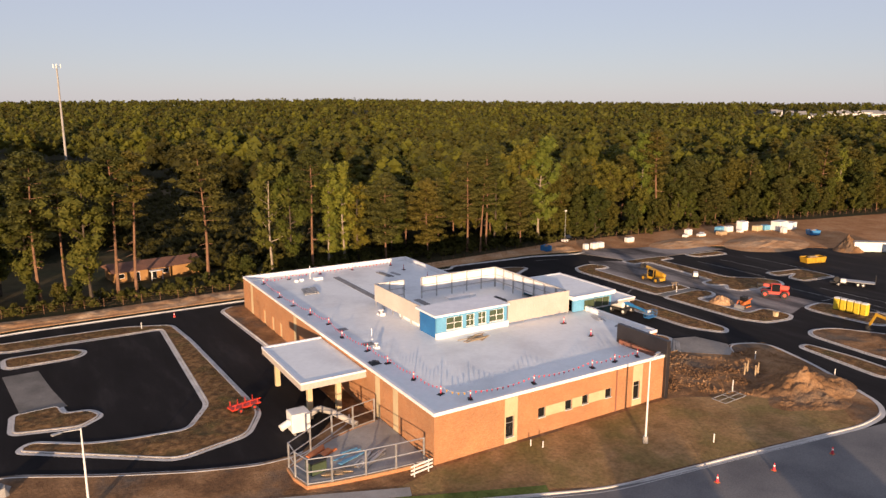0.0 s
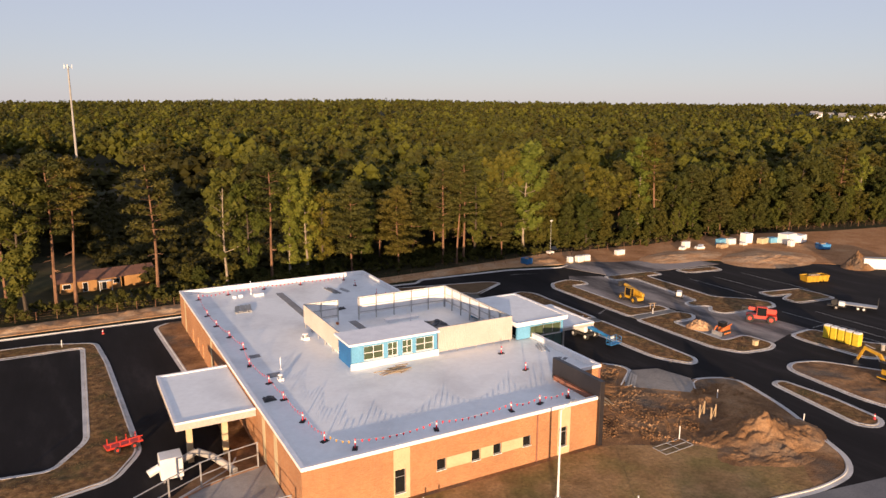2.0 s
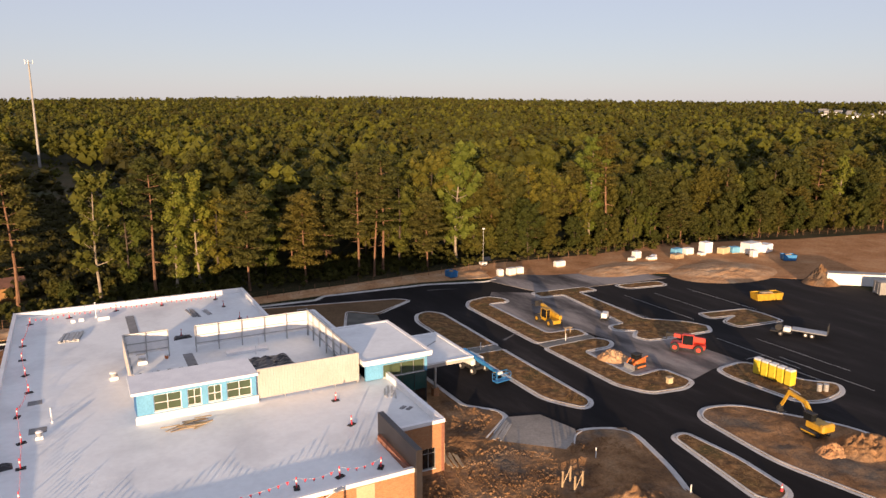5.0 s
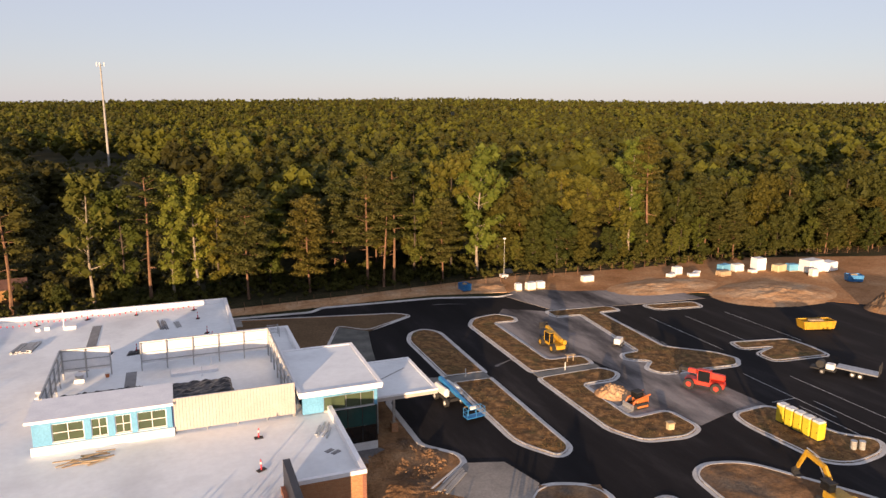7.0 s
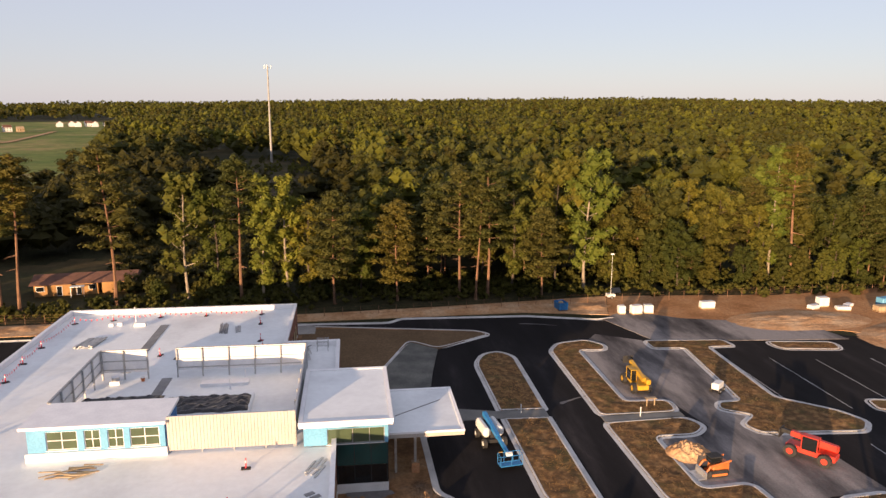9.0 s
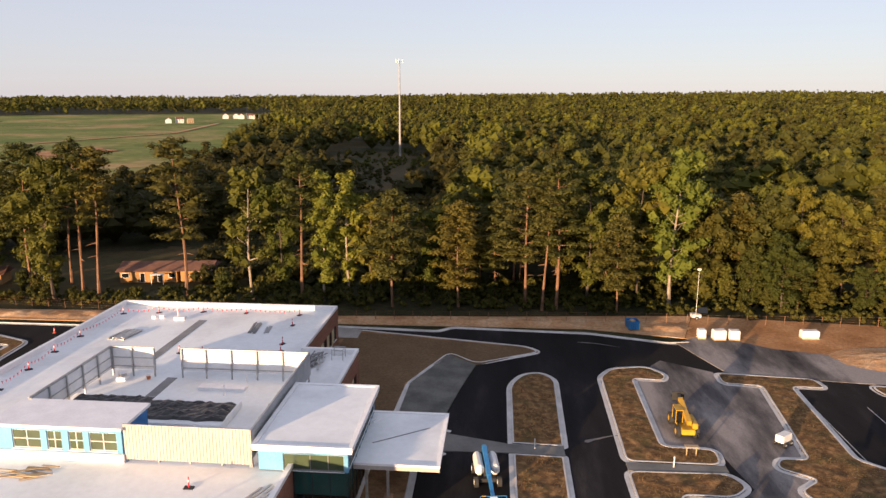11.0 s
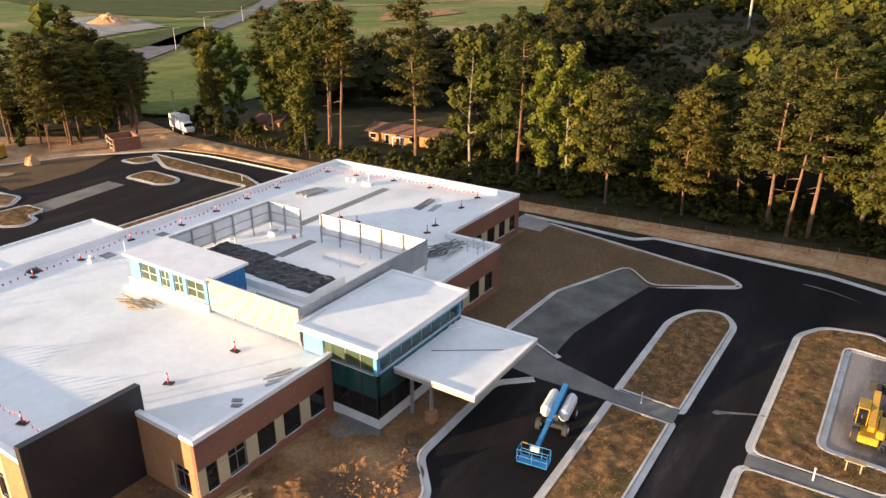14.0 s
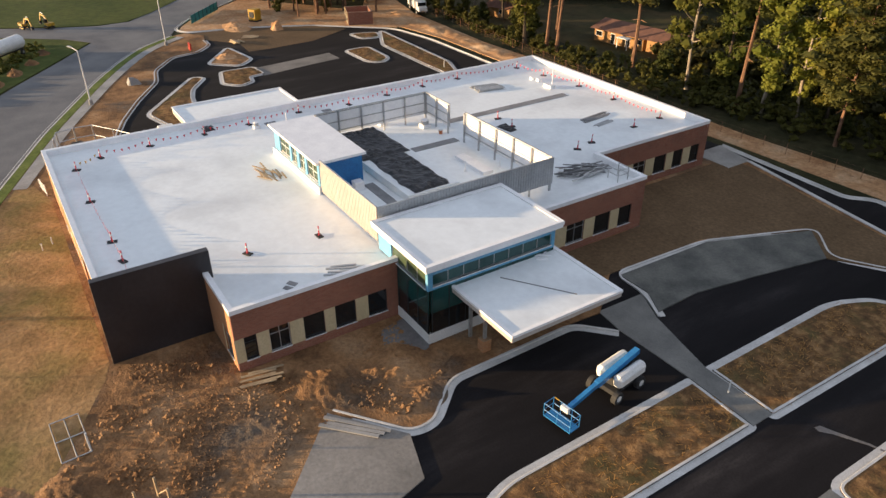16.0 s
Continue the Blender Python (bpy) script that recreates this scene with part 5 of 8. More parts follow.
for q in ((53.3, -7.5, 7.4, 5.6, 2.3, "dirt", 1.3), (48.3, -5.9, 4.4, 3.2, 0.7, "dirt", 2.1), (56.8, -2.4, 4.4, 4.6, 0.9, "dirt", 3.7), (46.7, -9.5, 4.0, 2.8, 0.5, "dirt", 5.2), (50.8, -11.7, 5.0, 2.8, 0.6, "dirt", 6.2), (55.8, -10.4, 2.6, 2.0, 0.7, "dirt", 4.4), (54.2, 2.3, 4.0, 3.0, 0.6, "dirt", 7.7),
          (84.4, -9.3, 4.2, 3.2, 1.9, "dirt", 8.2), (80.4, -8.3, 2.2, 1.6, 1.1, "bank", 9.4), (78.7, 25.4, 2.6, 2.2, 1.5, "bank", 10.8), (148.7, 40.6, 4, 3.5, 3.2, "dirt", 11.3), (120.4, 68.8, 14, 6, 0.6, "bank", 12.1), (138.3, 56.9, 14, 9, 1.0, "bank", 13.1), (46.5, 18.1, 3.0, 3.6, 0.7, "dirt", 14.1), (45.6, 12.7, 4.5, 3.0, 0.5, "dirt", 15.1), (51.0, 18.5, 1.4, 1.6, 0.5, "dirt", 15.9)):
    heap(*q[:5], M[q[5]], "rough heap of orange-brown excavated dirt" if q[5] == "dirt" else "pale heap of sand", q[6])
for outline, h, sd in (([(35.3, -0.3), (44.3, -4.9), (50.4, -14.2), (58.4, -7.9), (61.3, -1.7), (63.7, 5.4), (58.2, 7.8), (54.2, 5.3), (47.1, 11.2), (42.2, 7.2), (35.2, 7.4)], 0.06, 3.0), ([(41.4, 9.2), (47.6, 11.7), (52.7, 16.1), (49.8, 20.8), (49.8, 24.0), (46.2, 21.4), (41.3, 21.4)], 0.06, 6.0)):
    tagged(new("churned_dirt", mesh_of(relief(bmesh.new(), outline, 0.13, 0.2, h, sd, 2.2), "churned_dirt", M["dirt"])), "churned rutted orange dirt beside the new building", "dirt", kind="structure")
tagged(new("verge_bank", mesh_of(relief(bmesh.new(), [(-67.1, 78.8), (-48.2, 74.9), (-36.6, 76.3), (0.5, 76.7), (31.2, 79.2), (73.2, 80.3), (88.3, 78.1), (92.3, 82.2), (60.2, 84.8), (30.2, 82.5), (0.5, 82.5), (-28.8, 80.9), (-57.6, 82.3)], 0.06, 0.6, 0.35, 9.0, 0.3), "verge_bank", M["bank"])), "uneven sandy bank below the fence", "bank", kind="structure")
plank_pile(42.7, 8.8, 0.3, 6, 3.2, 0.22, 80, M["lumber"], "lumber_pile", "weathered planks lying in the dirt by the wing", "lumber pile", 0.5)
plank_pile(50.9, 12.8, 0.16, 3, 5.4, 0.3, 42, M["concrete"], "form_boards", "straight form boards along the unfinished kerb", "form boards", 0.1, 0.12)
ob = thing("lattice_panel", "flat welded steel frame panel lying on the grass", "steel frame", at=pose(41.3, -4.6, 0.14, 0, 0, 3))
for y in (-0.95, 0, 0.95):
    part("bar", tubed((-2.2, y, 0.05), (2.2, y, 0.05), 0.05), M["walkway_pad"], ob)
for x in (-2.2, 0, 2.2):
    part("crossbar", tubed((x, -0.95, 0.06), (x, 0.95, 0.06), 0.05), M["steel"], ob)
ob = thing("timber_crate", "open timber frame guarding a manhole in the dirt", "timber frame", at=pose(50.7, -1.1, 0.3, 0, 0, 20))
for x, y in ((-0.7, -0.7), (0.7, -0.7), (0.7, 0.7), (-0.7, 0.7)):
    part("post", boxed(x - 0.07, y - 0.07, -0.3, x + 0.07, y + 0.07, 1.6), M["lumber"], ob)
for y in (-0.7, 0.7):
    part("brace", tubed((-0.7, y, 0.1), (0.7, y, 1.5), 0.06, None, 4), M["lumber"], ob)

sheet("damp_patch", [(42.3, 19.2), (41.7, 22.2), (43.6, 23.0), (46.5, 21.5), (46.6, 19.4), (45.1, 18.3)], 0.2, M["stone_dust"], "damp grey patch of fines at the foot of the curtain wall", "damp patch", 0.6)


def tyre_track(pts, gauge):
    """Twin ruts pressed by a site vehicle: rows of small tread bars along a bending line."""
    line = rounded(pts, 4.0, False, 8)
    bm = bmesh.new()
    for a, b in zip(line, line[1:]):
        n = max(1, int((b - a).length / 0.22))
        d = (b - a).normalized()
        side = Vector((-d.y, d.x))
        for k in range(n):
            c = a.lerp(b, k / n)
            for s in (-gauge / 2, gauge / 2):
                for half in (-1, 1):
                    o = c + side * (s + half * 0.13)
                    m = Matrix(((d.x, side.x, 0, o.x), (d.y, side.y, 0, o.y), (0, 0, 1, 0.17), (0, 0, 0, 1))) @ pose(0, 0, 0, 0, 0, half * 24)
                    lo = [bm.verts.new(m @ Vector(v)) for v in ((-0.07, -0.12, -0.1), (0.07, -0.12, -0.1), (0.07, 0.12, -0.1), (-0.07, 0.12, -0.1))]
                    hi = [bm.verts.new(m @ Vector(v)) for v in ((-0.03, -0.1, 0.025), (0.03, -0.1, 0.025), (0.03, 0.1, 0.025), (-0.03, 0.1, 0.025))]
                    for i in range(4):
                        bm.faces.new((lo[i], lo[(i + 1) % 4], hi[(i + 1) % 4], hi[i]))
                    bm.faces.new(hi)
    return tagged(new("tyre_track", mesh_of(bm, "tyre_track", M["dirt"])), "treaded tyre tracks pressed into the loose dirt", "tyre track", kind="structure")


for pts in ([(35.4, 1.4), (40.7, 3.5), (45.9, 4.1), (51.2, 3.1)], [(40.6, 2.3), (40.9, 7.4), (45.1, 10.3), (49.8, 10.1)], [(41.8, -2.3), (45.2, 1.1), (45.2, 5.1), (42.0, 11.6), (42.3, 17.4)], [(44.2, 8.9), (43.9, 14.6), (45.8, 18.7), (45.4, 22.1)], [(50.0, 1.3), (46.0, 3.2), (43.6, 6.9), (41.7, 13.7)]):
    tyre_track(pts, 1.7)

def clods(outline, count, seed, label):
    """Loose clods and broken stones scattered thickly in drifts over churned ground."""
    r = random.Random(seed)
    xs, ys = [p[0] for p in outline], [p[1] for p in outline]
    verts, faces = [], []
    while len(faces) < count * 8:
        x, y = r.uniform(min(xs), max(xs)), r.uniform(min(ys), max(ys))
        hit = False
        for k in range(len(outline)):
            (ax, ay), (bx, by) = outline[k - 1], outline[k]
            if (ay > y) != (by > y) and x < (bx - ax) * (y - ay) / (by - ay) + ax:
                hit = not hit
        if not hit or noise.noise((x * 0.3, y * 0.3, seed)) + r.uniform(-0.25, 0.25) < 0.05:
            continue
        q = r.uniform(0.05, 0.13) if r.random() < 0.9 else r.uniform(0.15, 0.28)
        a, n = r.uniform(0, 1.57), len(verts)
        ring = [(x + q * r.uniform(0.7, 1.3) * math.cos(a + k * math.pi / 2), y + q * r.uniform(0.7, 1.3) * math.sin(a + k * math.pi / 2), 0.16 + q * r.uniform(0.1, 0.4)) for k in range(4)]
        verts += ring + [(x + q * r.uniform(-0.4, 0.4), y + q * r.uniform(-0.4, 0.4), 0.16 + q * r.uniform(0.7, 1.1)), (x, y, 0.05)]
        faces += [(n + k, n + (k + 1) % 4, n + 4) for k in range(4)] + [(n + (k + 1) % 4, n + k, n + 5) for k in range(4)]
    me = bpy.data.meshes.new("clods")
    me.from_pydata(verts, [], faces)
    me.materials.append(M["dirt"])
    return tagged(new("clods", me), label, "clods", kind="stuff")


clods([(36, 0.5), (44, -5), (50, -13), (57, -7), (60, -2), (62, 5), (58, 7), (54, 4.5), (47.5, 10.5), (42, 6.5), (36, 6.8)], 3600, 3, "loose dirt clods and broken stones on the churned ground")
clods([(41.6, 9), (47.5, 12), (52, 16), (49.6, 20.8), (49.6, 24), (46.6, 20.8), (41.6, 20.8)], 1300, 4, "loose dirt clods and broken stones beside the wing")

# parking lines
for x0, y0, x1, y1 in ((97.8, 36.5, 97.92, 54.0), (104.5, 34.0, 104.62, 52.0), (100, 10.0, 100.12, 25.0), (105.5, 6.0, 105.62, 22.0), (111, 34.5, 111.12, 50.5), (96.2, 16.0, 100.0, 16.12), (98.5, 4.0, 98.62, 14.0), (101.5, 0.0, 101.62, 14.5), (119.5, 33, 119.62, 50)):
    tagged(new("parking_line", mesh_of(boxed(x0, y0, 0.0, x1, y1, 0.024), "parking_line", M["line_paint"])), "worn pale paint line on the asphalt", "paint line", "parking lines", "structure")

# dust scuffs left on the fresh asphalt
for pts in ([(68.6, 39.7), (69.0, 39.6), (69.7, 40.2), (71.7, 41.3), (73.5, 41.9), (73.5, 42.0), (71.6, 41.5), (69.5, 40.5), (68.7, 40.2)], [(71.0, 72.7), (72.3, 72.5), (74.3, 72.2), (77.3, 71.0), (77.3, 71.1), (74.4, 72.4), (72.4, 72.9), (71.3, 72.9)]):
    sheet("dust_scuff", pts, 0.026, M["stone_dust"], "pale dusty scuff on the fresh asphalt", "dust scuff")

# ---- machines and stores on the lots ----


def wheel(parent, x, y, r, w, rim="yellow"):
    t = part("wheel", tubed((x, y - w / 2, r), (x, y + w / 2, r), r, r, 16), M["dark"], parent)
    part("rim", tubed((x, y - w / 2 - 0.02, r), (x, y + w / 2 + 0.02, r), r * 0.5, r * 0.5, 12), M[rim], t)


def boom_lift(at):
    ob = thing("boom_lift", "blue and white telescopic boom lift with a lowered platform", "boom lift", at=at)
    part("chassis", boxed(-1.4, -0.9, 0.45, 1.4, 0.9, 0.85, bevel=0.05), M["dark"], ob)
    for x in (-1.35, 1.35):
        for y in (-1.15, 1.15):
            wheel(ob, x, y, 0.52, 0.4, "white_paint")
    for y in (-0.78, 0.78):
        bm = boxed(-2.1, y - 0.42, 1.0, 1.2, y + 0.42, 2.1, bevel=0.28)
        part("cowl", bm, M["white_paint"], ob, "rounded white engine cowl")
    part("turntable", boxed(-1.9, -0.36, 0.85, 0.9, 0.36, 1.7), M["dark"], ob)
    bm = bmesh.new()
    a, b = Vector((-2.3, 0, 2.35)), Vector((5.6, 0, 1.25))
    box(bm, 0, -0.22, -0.24, (b - a).length * 0.6, 0.22, 0.24, m=Matrix.Translation(a) @ (b - a).to_track_quat("X", "Z").to_matrix().to_4x4())
    boom = part("boom", bm, M["blue"], ob, "blue telescopic boom")
    bm = bmesh.new()
    box(bm, (b - a).length * 0.6, -0.16, -0.18, (b - a).length, 0.16, 0.18, m=Matrix.Translation(a) @ (b - a).to_track_quat("X", "Z").to_matrix().to_4x4())
    part("inner_boom", bm, M["blue"], boom)
    bask = part("platform_floor", boxed(5.7, -1.2, 0.45, 6.7, 1.2, 0.53), M["blue"], ob)
    for x, y in ((5.7, -1.2), (6.7, -1.2), (6.7, 1.2), (5.7, 1.2), (6.7, 0), (5.7, -0.5), (5.7, 0.5)):
        part("upright", tubed((x, y, 0.5), (x, y, 1.6), 0.03, None, 6), M["blue"], bask)
    for z in (1.05, 1.6):
        for p, q in (((5.7, -1.2), (6.7, -1.2)), ((6.7, -1.2), (6.7, 1.2)), ((6.7, 1.2), (5.7, 1.2)), ((5.7, 1.2), (5.7, -1.2))):
            part("rail", tubed((*p, z), (*q, z), 0.03, None, 6), M["blue"], bask)
    part("control_box", boxed(5.72, -0.35, 1.2, 6.0, 0.35, 1.6, bevel=0.03), M["white_paint"], bask)
    part("grip", boxed(5.68, -1.1, 1.62, 5.76, -0.7, 1.68), M["yellow"], bask)
    return ob


boom_lift(pose(57.9, 30.9, 0.02, 0, 0, -82))


def telehandler(at, paint, label, lift=16):
    ob = thing("telehandler", label, "telehandler", "telehandlers", at=at)
    part("chassis", boxed(-2.6, -0.75, 0.6, 2.4, 0.75, 1.25, bevel=0.08), M[paint], ob)
    for x in (-1.7, 1.75):
        for y in (-1.0, 1.0):
            wheel(ob, x, y, 0.68, 0.48, paint)
    part("engine_hood", boxed(-2.5, -1.05, 1.25, 0.2, -0.42, 1.95, bevel=0.12), M[paint], ob)
    cab = part("cab", boxed(-0.9, 0.32, 1.25, 0.7, 1.1, 2.75, bevel=0.1), M["dark_glass"], ob, "dark glazed cab")
    part("cab_roof", boxed(-0.95, 0.28, 2.75, 0.75, 1.14, 2.85, bevel=0.02), M[paint], cab)
    for x in (-0.92, 0.66):
        for y in (0.3, 1.06):
            part("pillar", boxed(x, y, 1.25, x + 0.07, y + 0.07, 2.75), M[paint], cab)
    m = pose(-2.5, 0, 2.0, 0, -lift, 0)
    bm = bmesh.new()
    box(bm, 0, -0.24, -0.26, 4.6, 0.24, 0.3, m=m)
    boom = part("boom", bm, M[paint], ob)
    bm = bmesh.new()
    box(bm, 4.6, -0.18, -0.2, 5.6, 0.18, 0.22, m=m)
    part("inner_boom", bm, M["dark"], boom)
    tip = m @ Vector((5.6, 0, 0))
    part("carriage", boxed(tip.x, -0.7, tip.z - 0.7, tip.x + 0.12, 0.7, tip.z + 0.3), M["dark"], ob)
    for y in (-0.5, 0.5):
        part("fork", boxed(tip.x + 0.12, y - 0.07, tip.z - 0.7, tip.x + 1.3, y + 0.07, tip.z - 0.62), M["dark"], ob)
    for x in (-1.7, 1.75):
        part("axle", tubed((x, -1.0, 0.68), (x, 1.0, 0.68), 0.12), M["dark"], ob)
    return ob


telehandler(pose(80.2, 43.7, 0.02, 0, 0, 90), "yellow", "worn yellow telehandler with its boom raised a little", 11)
telehandler(pose(91.2, 22.8, 0.02, 0, 0, 128), "red", "red telehandler with a low boom and dark cab", 3)


def skid_steer(at):
    ob = thing("skid_steer", "orange tracked skid loader with a bucket", "skid loader", at=at)
    for y in (-0.75, 0.75):
        t = part("track", boxed(-1.2, y - 0.2, 0.0, 1.1, y + 0.2, 0.75, bevel=0.2), M["dark"], ob)
        part("frame_rail", boxed(-0.9, y - 0.22, 0.25, 0.8, y + 0.22, 0.5), M["orange"], t)
    part("body", boxed(-1.4, -0.54, 0.35, 0.5, 0.54, 1.35, bevel=0.1), M["orange"], ob)
    cab = part("cab", boxed(-0.5, -0.5, 1.35, 0.75, 0.5, 2.05, bevel=0.08), M["dark_glass"], ob)
    part("cab_roof", boxed(-0.55, -0.54, 2.05, 0.8, 0.54, 2.13), M["dark"], cab)
    for y in (-0.68, 0.68):
        bm = bmesh.new()
        tube(bm, (-1.4, y, 1.65), (0.9, y, 1.25), 0.11, 0.11, 6)
        tube(bm, (0.9, y, 1.25), (1.5, y, 0.4), 0.11, 0.09, 6)
        part("lift_arm", bm, M["orange"], ob)
    bm = bmesh.new()
    prof = [(1.4, 0.05), (2.35, 0.02), (2.35, 0.08), (1.55, 0.12), (1.52, 0.7), (1.4, 0.75)]
    lo = [bm.verts.new((x, -0.95, z)) for x, z in prof]
    hi = [bm.verts.new((x, 0.95, z)) for x, z in prof]
    for i in range(6):
        bm.faces.new((lo[i], lo[(i + 1) % 6], hi[(i + 1) % 6], hi[i]))
    bm.faces.new(lo)
    bm.faces.new(hi[::-1])
    part("bucket", bm, M["steel"], ob)
    return ob


skid_steer(pose(79.3, 21.0, 0.03, 0, 0, 185))


def excavator(at, label="yellow tracked excavator digging in loose dirt", sc=1.0):
    ob = thing("excavator", label, "excavator", "excavators", at=at @ Matrix.Diagonal((sc, sc, sc, 1)))
    for y in (-1.0, 1.0):
        t = part("track", boxed(-1.7, y - 0.28, 0.0, 1.7, y + 0.28, 0.8, bevel=0.25), M["dark"], ob)
        part("roller_frame", boxed(-1.2, y - 0.3, 0.3, 1.2, y + 0.3, 0.5), M["yellow"], t)
    part("turntable", tubed((0, 0, 0.5), (0, 0, 1.0), 0.7, 0.7, 14), M["dark"], ob)
    part("house", boxed(-1.9, -1.15, 1.0, 0.7, 1.15, 1.9, bevel=0.1), M["yellow"], ob)
    part("counterweight", boxed(-2.3, -1.2, 0.95, -1.4, 1.2, 2.2, bevel=0.25), M["yellow"], ob)
    cab = part("cab", boxed(-0.3, 0.2, 1.9, 1.2, 1.15, 3.0, bevel=0.1), M["dark_glass"], ob, "dark glazed cab")
    part("cab_roof", boxed(-0.35, 0.16, 3.0, 1.2, 1.19, 3.08), M["dark"], cab)

    def limb(name, pts, w, h):
        bm = bmesh.new()
        for a, b in zip(pts, pts[1:]):
            a, b = Vector(a), Vector(b)
            box(bm, -0.05, -w / 2, -h / 2, (b - a).length + 0.05, w / 2, h / 2, m=Matrix.Translation(a) @ (b - a).to_track_quat("X", "Z").to_matrix().to_4x4())
        return part(name, bm, M["yellow"], ob)

    boom = limb("boom", [(0.6, -0.3, 1.7), (2.2, -0.3, 3.7), (5.2, -0.3, 4.1)], 0.4, 0.5)
    stick = limb("stick", [(5.0, -0.3, 4.3), (6.2, -0.3, 1.7)], 0.32, 0.38)
    part("ram", tubed((1.3, -0.3, 1.6), (2.9, -0.3, 3.5), 0.09), M["steel"], boom)
    part("ram", tubed((3.2, -0.3, 4.5), (5.1, -0.3, 4.7), 0.08), M["steel"], stick)
    bm = bmesh.new()
    prof = [(6.2, 1.8), (6.7, 1.3), (6.6, 0.7), (6.0, 0.5), (5.4, 0.8), (6.0, 0.75), (6.4, 1.0), (6.2, 1.4)]
    lo = [bm.verts.new((x, -0.75, z)) for x, z in prof]
    hi = [bm.verts.new((x, 0.15, z)) for x, z in prof]
    n = len(prof)
    for i in range(n):
        bm.faces.new((lo[i], lo[(i + 1) % n], hi[(i + 1) % n], hi[i]))
    bm.faces.new(lo)
    bm.faces.new(hi[::-1])
    part("bucket", bm, M["dark"], ob)
    return ob


excavator(pose(82.6, -4.6, 0.25, 0, 0, 84), sc=0.82)
excavator(pose(-90.3, 6.2, 0.1, 0, 0, 20), "yellow tracked excavator parked by the side road", 0.6)
excavator(pose(-88.3, 10.6, 0.1, 0, 0, 200), "yellow tracked excavator parked by the side road", 0.6)


def toilet():
    ob = thing("portable_toilet", "bright yellow portable toilet with a pale roof on the soil island", "portable toilet", "row of portable toilets", at=pose(92.6, 11.1, 0.14, 0, 0, 180))
    part("base", boxed(-0.56, -0.56, 0, 0.56, 0.56, 0.15), M["dark"], ob)
    part("cabin", boxed(-0.52, -0.5, 0.15, 0.52, 0.5, 2.1, bevel=0.03), M["yellow_plastic"], ob)
    d = part("door", boxed(0.523, -0.4, 0.2, 0.55, 0.4, 2.0, bevel=0.008), M["yellow_plastic"], ob)
    part("latch", boxed(0.582, 0.28, 1.0, 0.61, 0.36, 1.12), M["dark"], d)
    for y in (-0.46, -0.23, 0.0, 0.23, 0.46):
        part("rib", boxed(-0.55, y - 0.03, 0.2, -0.522, y + 0.03, 2.05), M["yellow_plastic"], ob)
    bm = bmesh.new()
    bmesh.ops.create_cube(bm, size=1, matrix=Matrix.Translation((0, 0, 2.22)) @ Matrix.Diagonal((1.12, 1.04, 0.26, 1)))
    bmesh.ops.bevel(bm, geom=bm.edges[:], offset=0.09, segments=2, affect="EDGES")
    part("roof", bm, M["white_paint"], ob, "pale translucent roof")
    part("vent", tubed((-0.4, 0.4, 2.2), (-0.4, 0.4, 2.5), 0.05), M["dark"], ob)
    return ob


first_toilet = toilet()
for k in range(1, 5):
    copy_thing(first_toilet, pose(92.6 + 0.03 * k, 11.1 - 1.22 * k, 0.14, 0, 0, 180 + (k % 3 - 1) * 2))
for x, y in ((94.6, 3.2), (95.4, 2.8)):
    ob = thing("drum", "pale grey steel drum on the soil island", "drum", "drums", at=pose(x, y, 0.14))
    part("body", tubed((0, 0, 0), (0, 0, 0.95), 0.32, 0.32, 14), M["concrete"], ob)
    for z in (0.3, 0.62, 0.93):
        part("hoop", tubed((0, 0, z), (0, 0, z + 0.04), 0.34, 0.34, 14), M["steel"], ob)


def skip(at, paint, label, lx=2.9):
    ob = thing("skip_container", label, "skip", at=at)
    bm = bmesh.new()
    lo = [(-lx, -1.1), (lx, -1.1), (lx, 1.1), (-lx, 1.1)]
    v0 = [bm.verts.new((x * 0.9, y, 0.15)) for x, y in lo]
    v1 = [bm.verts.new((x, y * 1.05, 1.5)) for x, y in lo]
    v2 = [bm.verts.new((x * 0.97, y * 0.98, 1.5)) for x, y in lo]
    v3 = [bm.verts.new((x * 0.95, y * 0.95, 1.1)) for x, y in lo]
    bm.faces.new(v0[::-1])
    for a, b in ((v0, v1), (v1, v2), (v2, v3)):
        for i in range(4):
            bm.faces.new((a[i], a[(i + 1) % 4], b[(i + 1) % 4], b[i]))
    bm.faces.new(v3)
    part("body", bm, M[paint], ob)
    for k in range(5):
        x = -lx * 0.8 + k * lx * 0.4
        for y in (-1.16, 1.16):
            part("rib", boxed(x - 0.06, y - 0.05, 0.2, x + 0.06, y + 0.05, 1.45), M[paint], ob)
    for y in (-0.6, 0.6):
        part("runner", boxed(-lx * 0.9, y - 0.08, 0, lx * 0.9, y + 0.08, 0.15), M["dark"], ob)
    part("rubble", boxed(-lx * 0.5, -0.6, 1.05, lx * 0.4, 0.5, 1.6, bevel=0.2), M["lumber"], ob)


skip(pose(126.9, 36.9, 0.05, 0, 0, -15), "yellow", "yellow steel rubbish skip full of debris")
# flatbed trailer with ramps
ob = thing("flatbed_trailer", "low grey flatbed trailer with a raised tail ramp", "trailer", at=pose(114.4, 18.8, 0.03, 0, 0, -62))
part("deck", boxed(-2.6, -1.05, 0.75, 2.6, 1.05, 0.9, bevel=0.02), M["steel"], ob)
for x in (-0.4, 0.55):
    for y in (-1.2, 1.2):
        wheel(ob, x, y, 0.38, 0.25, "white_paint")
part("drawbar", tubed((-2.6, 0, 0.7), (-4.3, 0, 0.55), 0.08), M["dark"], ob)
